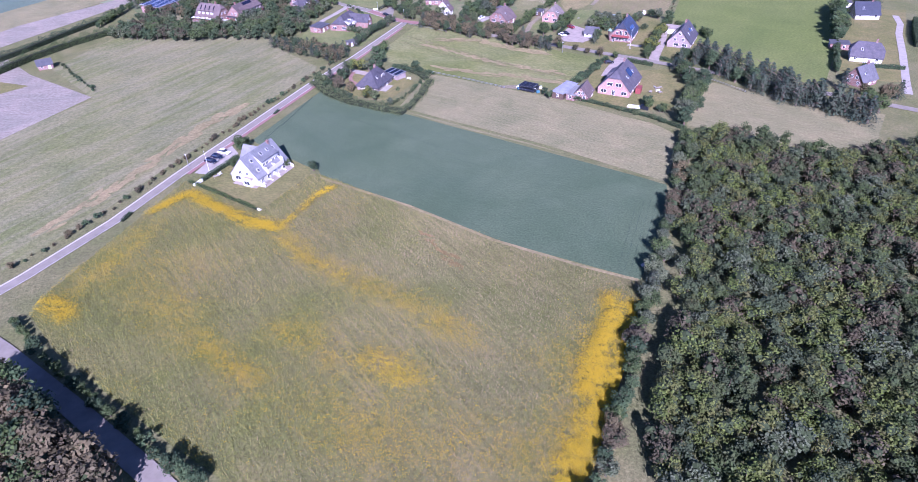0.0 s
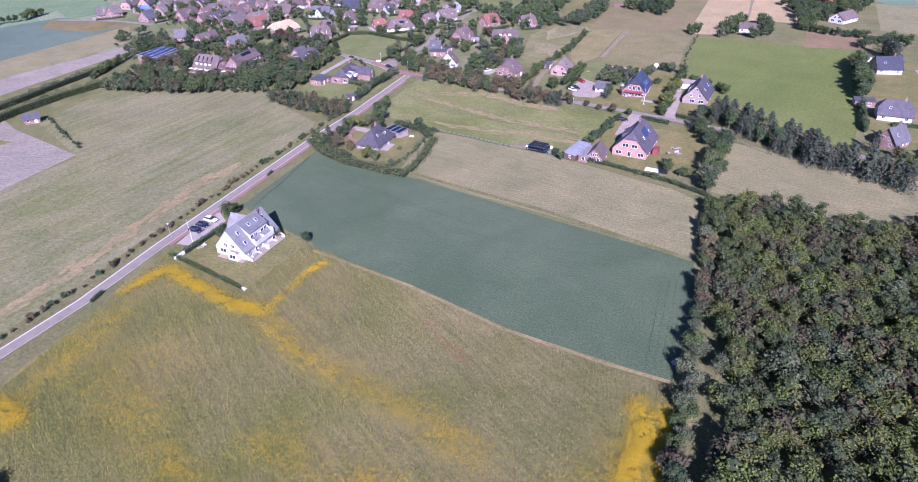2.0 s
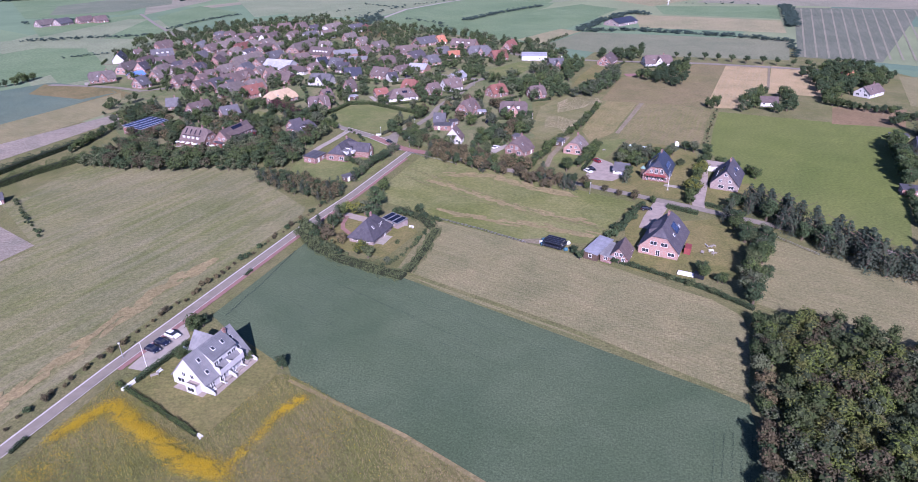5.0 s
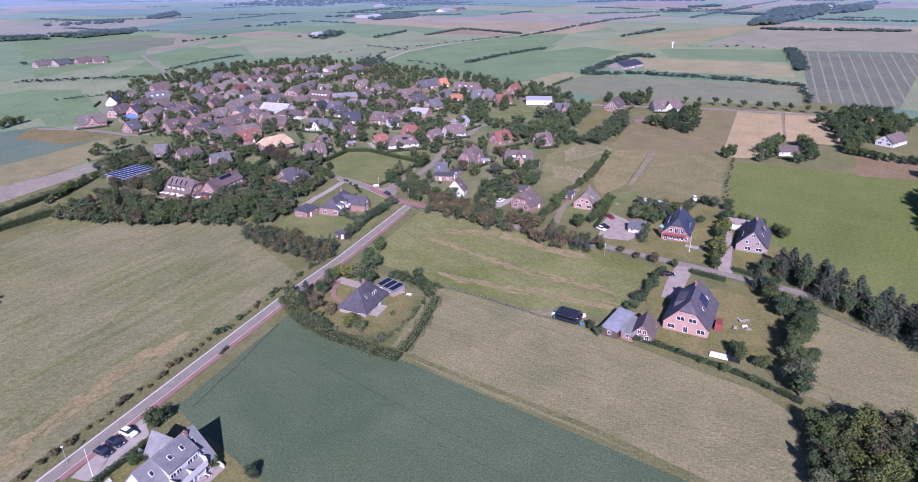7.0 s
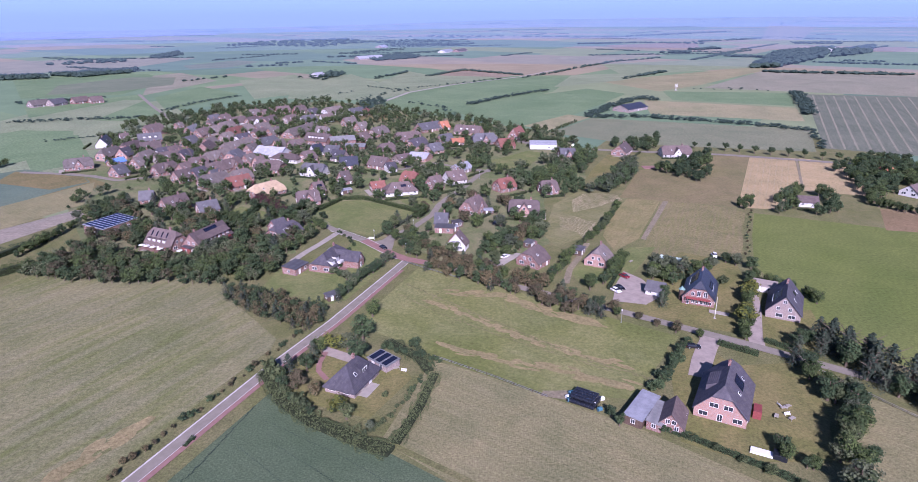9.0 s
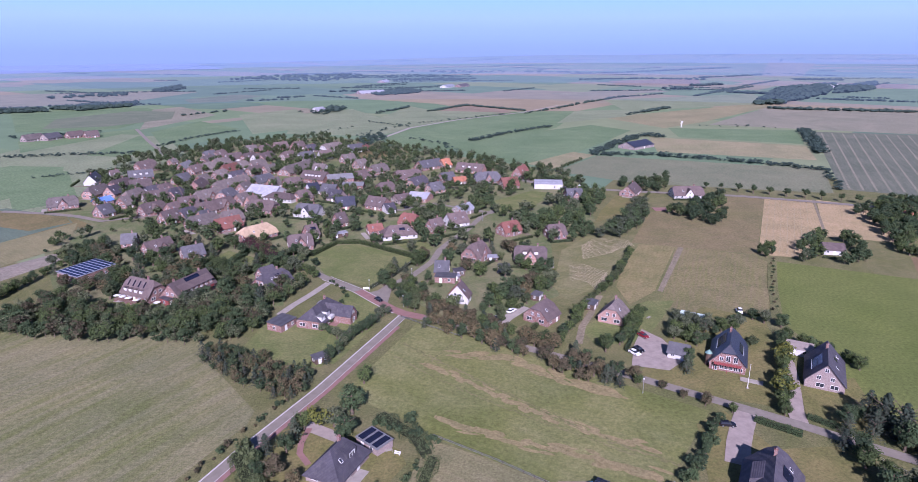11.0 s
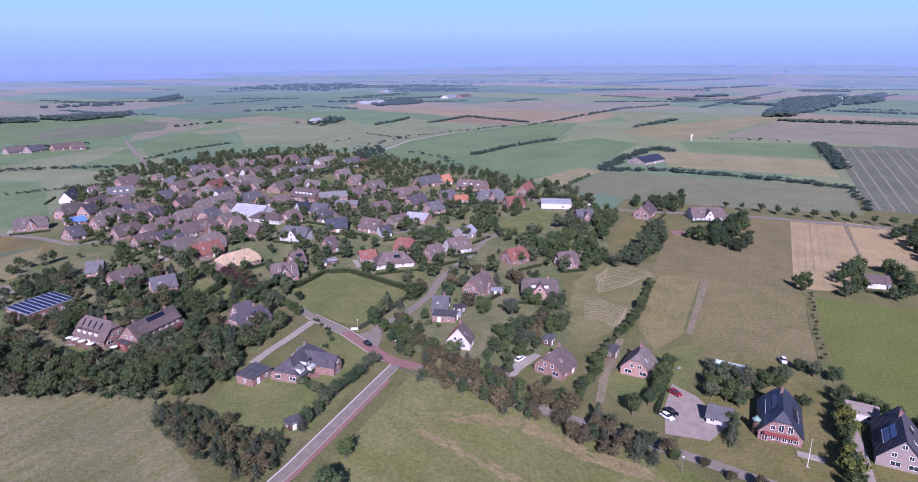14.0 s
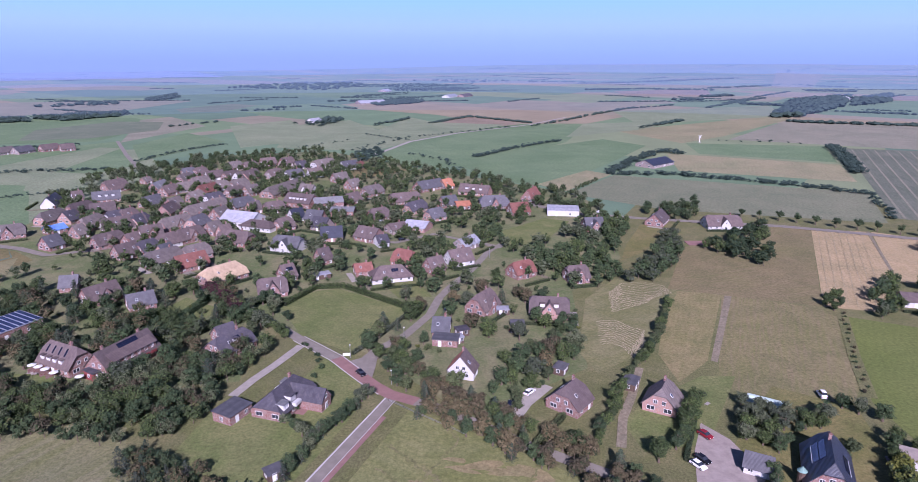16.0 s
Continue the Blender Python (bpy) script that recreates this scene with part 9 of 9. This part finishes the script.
def garden_bench(x, y, ang=0.0):
    ob = tagged(new("garden_bench"), "white garden bench with a slatted back", "bench")
    ob.matrix_basis = pose(x, y, 0.02, 0, 0, ang)
    for k in range(3):
        part("seat_slat", mesh_of("seat_slat", *box(-0.85, -0.25 + k * 0.18, 0.42, 0.85, -0.1 + k * 0.18, 0.46), FRAME), ob)
        part("back_slat", mesh_of("back_slat", *box(-0.85, 0.3, 0.52 + k * 0.14, 0.85, 0.34, 0.62 + k * 0.14), FRAME), ob)
    for sx in (-0.75, 0.75):
        part("leg", mesh_of("leg", *join(box(sx - 0.04, -0.25, 0, sx + 0.04, -0.17, 0.42), box(sx - 0.04, 0.26, 0, sx + 0.04, 0.34, 0.95)), FRAME), ob)
    return ob


for gx, gy, ga in ((-56.6, 174.4, 65), (-55.2, 177.4, 65), (-53.6, 180.8, 65), (-52.3, 184.0, 65), (84.9, 240.9, 10), (81.2, 237.3, 60), (84.7, 236.3, 30), (-18.0, 261.8, 20), (-26.3, 250.7, 60), (-73.9, 179.0, 30), (71.9, 342.7, 40), (59.5, 339.5, 20), (86.2, 241.5, 20), (-136.6, 359.8, 10)):
    garden_table(gx, gy, ga)
for gx, gy, ga in ((-57.4, 172.9, 65), (-55.9, 175.9, 155), (-54.4, 179.2, 65), (-53.0, 182.4, 155), (84.5, 242.2, 100), (84.5, 238.2, 10), (-15.8, 260.7, -20), (-27.3, 252.5, 30), (-73.2, 180.5, 70), (60.7, 337.2, 20)):
    garden_bench(gx, gy, ga)


def parasol(x, y, h=2.3):
    ob = tagged(new("parasol"), "open white parasol on a terrace", "parasol")
    ob.matrix_basis = pose(x, y, 0.02)
    part("pole", mesh_of("pole", *cylinder(0.03, 0.03, 0, h, 6), METAL), ob)
    part("canopy", mesh_of("canopy", *cylinder(1.4, 0.05, h - 0.35, h + 0.1, 10), FRAME), ob)
    part("foot", mesh_of("foot", *cylinder(0.3, 0.25, 0, 0.12, 10), PAVING), ob)
    return ob


for px_, py_ in ((-139.6, 363.4), (-136.8, 362.2), (-133.6, 360.6), (-129.4, 358.4), (-119.8, 355.9), (-108.6, 356.4), (-28.0, 250.0)):
    parasol(px_, py_)


def slab(name, x, y, ang, l, w, h, mat, label, category):
    ob = tagged(new(name, mesh_of(name, *bevel_box(-l / 2, -w / 2, -0.05, l / 2, w / 2, h, 0.06), mat)), label, category)
    ob.matrix_basis = pose(x, y, 0, 0, 0, ang)
    return ob


slab("concrete_slab", -54.6, 159.2, 40, 3.2, 2.6, 0.12, FRAME, "pale concrete slab in a lawn corner", "slab")
slab("low_wall", -78.4, 175.7, 66, 4.4, 0.7, 0.9, FRAME, "low white garden wall beside a hedge", "wall")
slab("low_wall", -70.7, 189.7, -30, 2.4, 0.6, 1.0, FRAME, "short white wall by the parking bay", "wall")
slab("sand_pit", 89.9, 296.1, -28, 6.5, 2.6, 0.2, PAVING, "pale sandy pit on a lawn", "sand pit")
slab("sheet_cover", 71.2, 223.7, -28, 5.0, 2.2, 0.6, FRAME, "white sheet stretched over a low frame", "cover")
slab("sheet_cover", 74.7, 222.0, -28, 3.0, 2.6, 1.4, BLACKFOIL, "dark sheet over stored goods", "cover")
slab("awning", 76.7, 238.4, 64, 4.0, 2.0, 2.3, REDWOOD, "red awning at the side of a house", "awning")
slab("red_court", 130.0, 508.6, 0, 13.0, 8.0, 0.3, BIKEPATH, "small red clay court beside trees", "court")
slab("sign_board", -39.3, 374.2, 0, 2.6, 0.3, 0.9, FRAME, "low white sign board at the green", "sign")

half = [(1.9 * math.cos(a * math.pi / 10), 1.9 * math.sin(a * math.pi / 10)) for a in range(11)]
tv = [(x, p, q) for x in (-5.0, 5.0) for p, q in half]
tf = [(i, i + 1, 12 + i, 11 + i) for i in range(10)] + [tuple(range(10, -1, -1)), tuple(range(11, 22))]
TUNNEL = plain_mat("pale_green_plastic_film", (0.42, 0.52, 0.46), 0.35, 0, 0.08, 0.5)
tunnel = tagged(new("polytunnel"), "pale green plastic garden tunnel among trees", "greenhouse")
tunnel.matrix_basis = pose(89.4, 343.9, 0, 0, 0, -32)
part("film", mesh_of("film", tv, tf, TUNNEL), tunnel)
for hx in (-4.9, -2.5, 0.0, 2.5, 4.9):
    rib = [(hx + dx, p * 1.02, q * 1.02) for dx in (-0.05, 0.05) for p, q in half]
    part("hoop", mesh_of("hoop", rib, [(i, i + 1, 12 + i, 11 + i) for i in range(10)], METAL), tunnel)

# re-roofing works on the white gabled house
wl, ws = LONG[WORKS_HOUSE], math.atan2(5.0, 4.25)
part("new_tiles", mesh_of("new_tiles", *box(-wl / 2, -3.0, -0.03, wl / 2, 3.0, 0.06), ROOFS["orange"]), WORKS_HOUSE, "fresh orange roof tiles", Matrix.Translation((0, 2.2, 3.0 + 5.0 * 0.48 + 0.28)) @ Matrix.Rotation(-ws, 4, "X"))
pump = tagged(new("wind_pump"), "small white wind pump at rest in a field", "wind pump")
pump.matrix_basis = pose(284.8, 928.1, 0.6)
part("base", mesh_of("base", *box(-1.5, -1.5, -0.6, 1.5, 1.5, 0), PAVING), pump)
part("tower", mesh_of("tower", *cylinder(0.4, 0.2, 0, 6.0, 8), FRAME), pump)
for k in range(4):
    part("blade", mesh_of("blade", *box(-0.2, -0.05, 0.2, 0.2, 0.05, 2.6), FRAME), pump, "", pose(0, -0.4, 6.0, 0, 45 + 90 * k, 0))

# low hedges added where dark shadows lie beside the road
hedge([(-93.7, 154.4), (-92.8, 158.8)], 1.1, 0.7, "dark", "low dark hedge strip in place of a roadside shadow")
hedge([(-66.0, 227.8), (-64.9, 231.3)], 1.1, 0.7, "dark", "low dark hedge strip in place of a roadside shadow")
rock = random.Random(3)
rv, rf = cylinder(0.9, 0.5, 0, 0.7, 9)
rv = [(x * rock.uniform(0.8, 1.2), y * rock.uniform(0.7, 1.1), z * rock.uniform(0.8, 1.2)) for x, y, z in rv]
tagged(new("boulder", mesh_of("boulder", rv, rf, PAVING)), "pale boulder at the corner of a field", "boulder").matrix_basis = pose(48.4, 125.5, 0)
# more trees among the nearer village houses
for gx, gy, gh in ((-32.1, 377.1, 6), (-28.2, 371.7, 5.5), (-17.6, 361.6, 6), (-15.0, 369.1, 5.5), (-13.6, 382.8, 5), (10.6, 391.7, 5), (12.1, 354.6, 6.5), (17.7, 361.7, 6.5), (26.1, 371.8, 6.5),
                   (32.6, 379.9, 6), (40.0, 391.8, 5.5), (39.0, 401.4, 5), (-4.1, 439.2, 5.5), (-13.6, 434.9, 5.5), (-17.9, 439.2, 5), (16.1, 452.7, 5), (-44.3, 439.2, 6.0), (-59.8, 472.6, 7.0),
                   (-65.5, 478.0, 6.0), (-60.5, 495.2, 6.0), (-40.8, 495.2, 5.0), (-19.5, 495.3, 5.0), (-81.6, 419.0, 6.0), (-76.7, 415.2, 5.5), (-74.1, 467.4, 5.5), (-81.1, 478.0, 5.0), (48.7, 448.1, 5.5),
                   (-121.1, 426.7, 7), (-114.6, 430.7, 7), (-106.2, 418.9, 6.5), (-144.1, 404.6, 8), (-141.4, 411.6, 8), (-147.2, 401.2, 7.5), (-135.4, 394.7, 7.5), (-166.3, 404.6, 7), (-186.3, 426.6, 7), (-180.7, 430.6, 7)):
    if free(gx, gy, -1.0):
        tree(random.choice(["oak", "alder", "alder"]), gx, gy, gh)
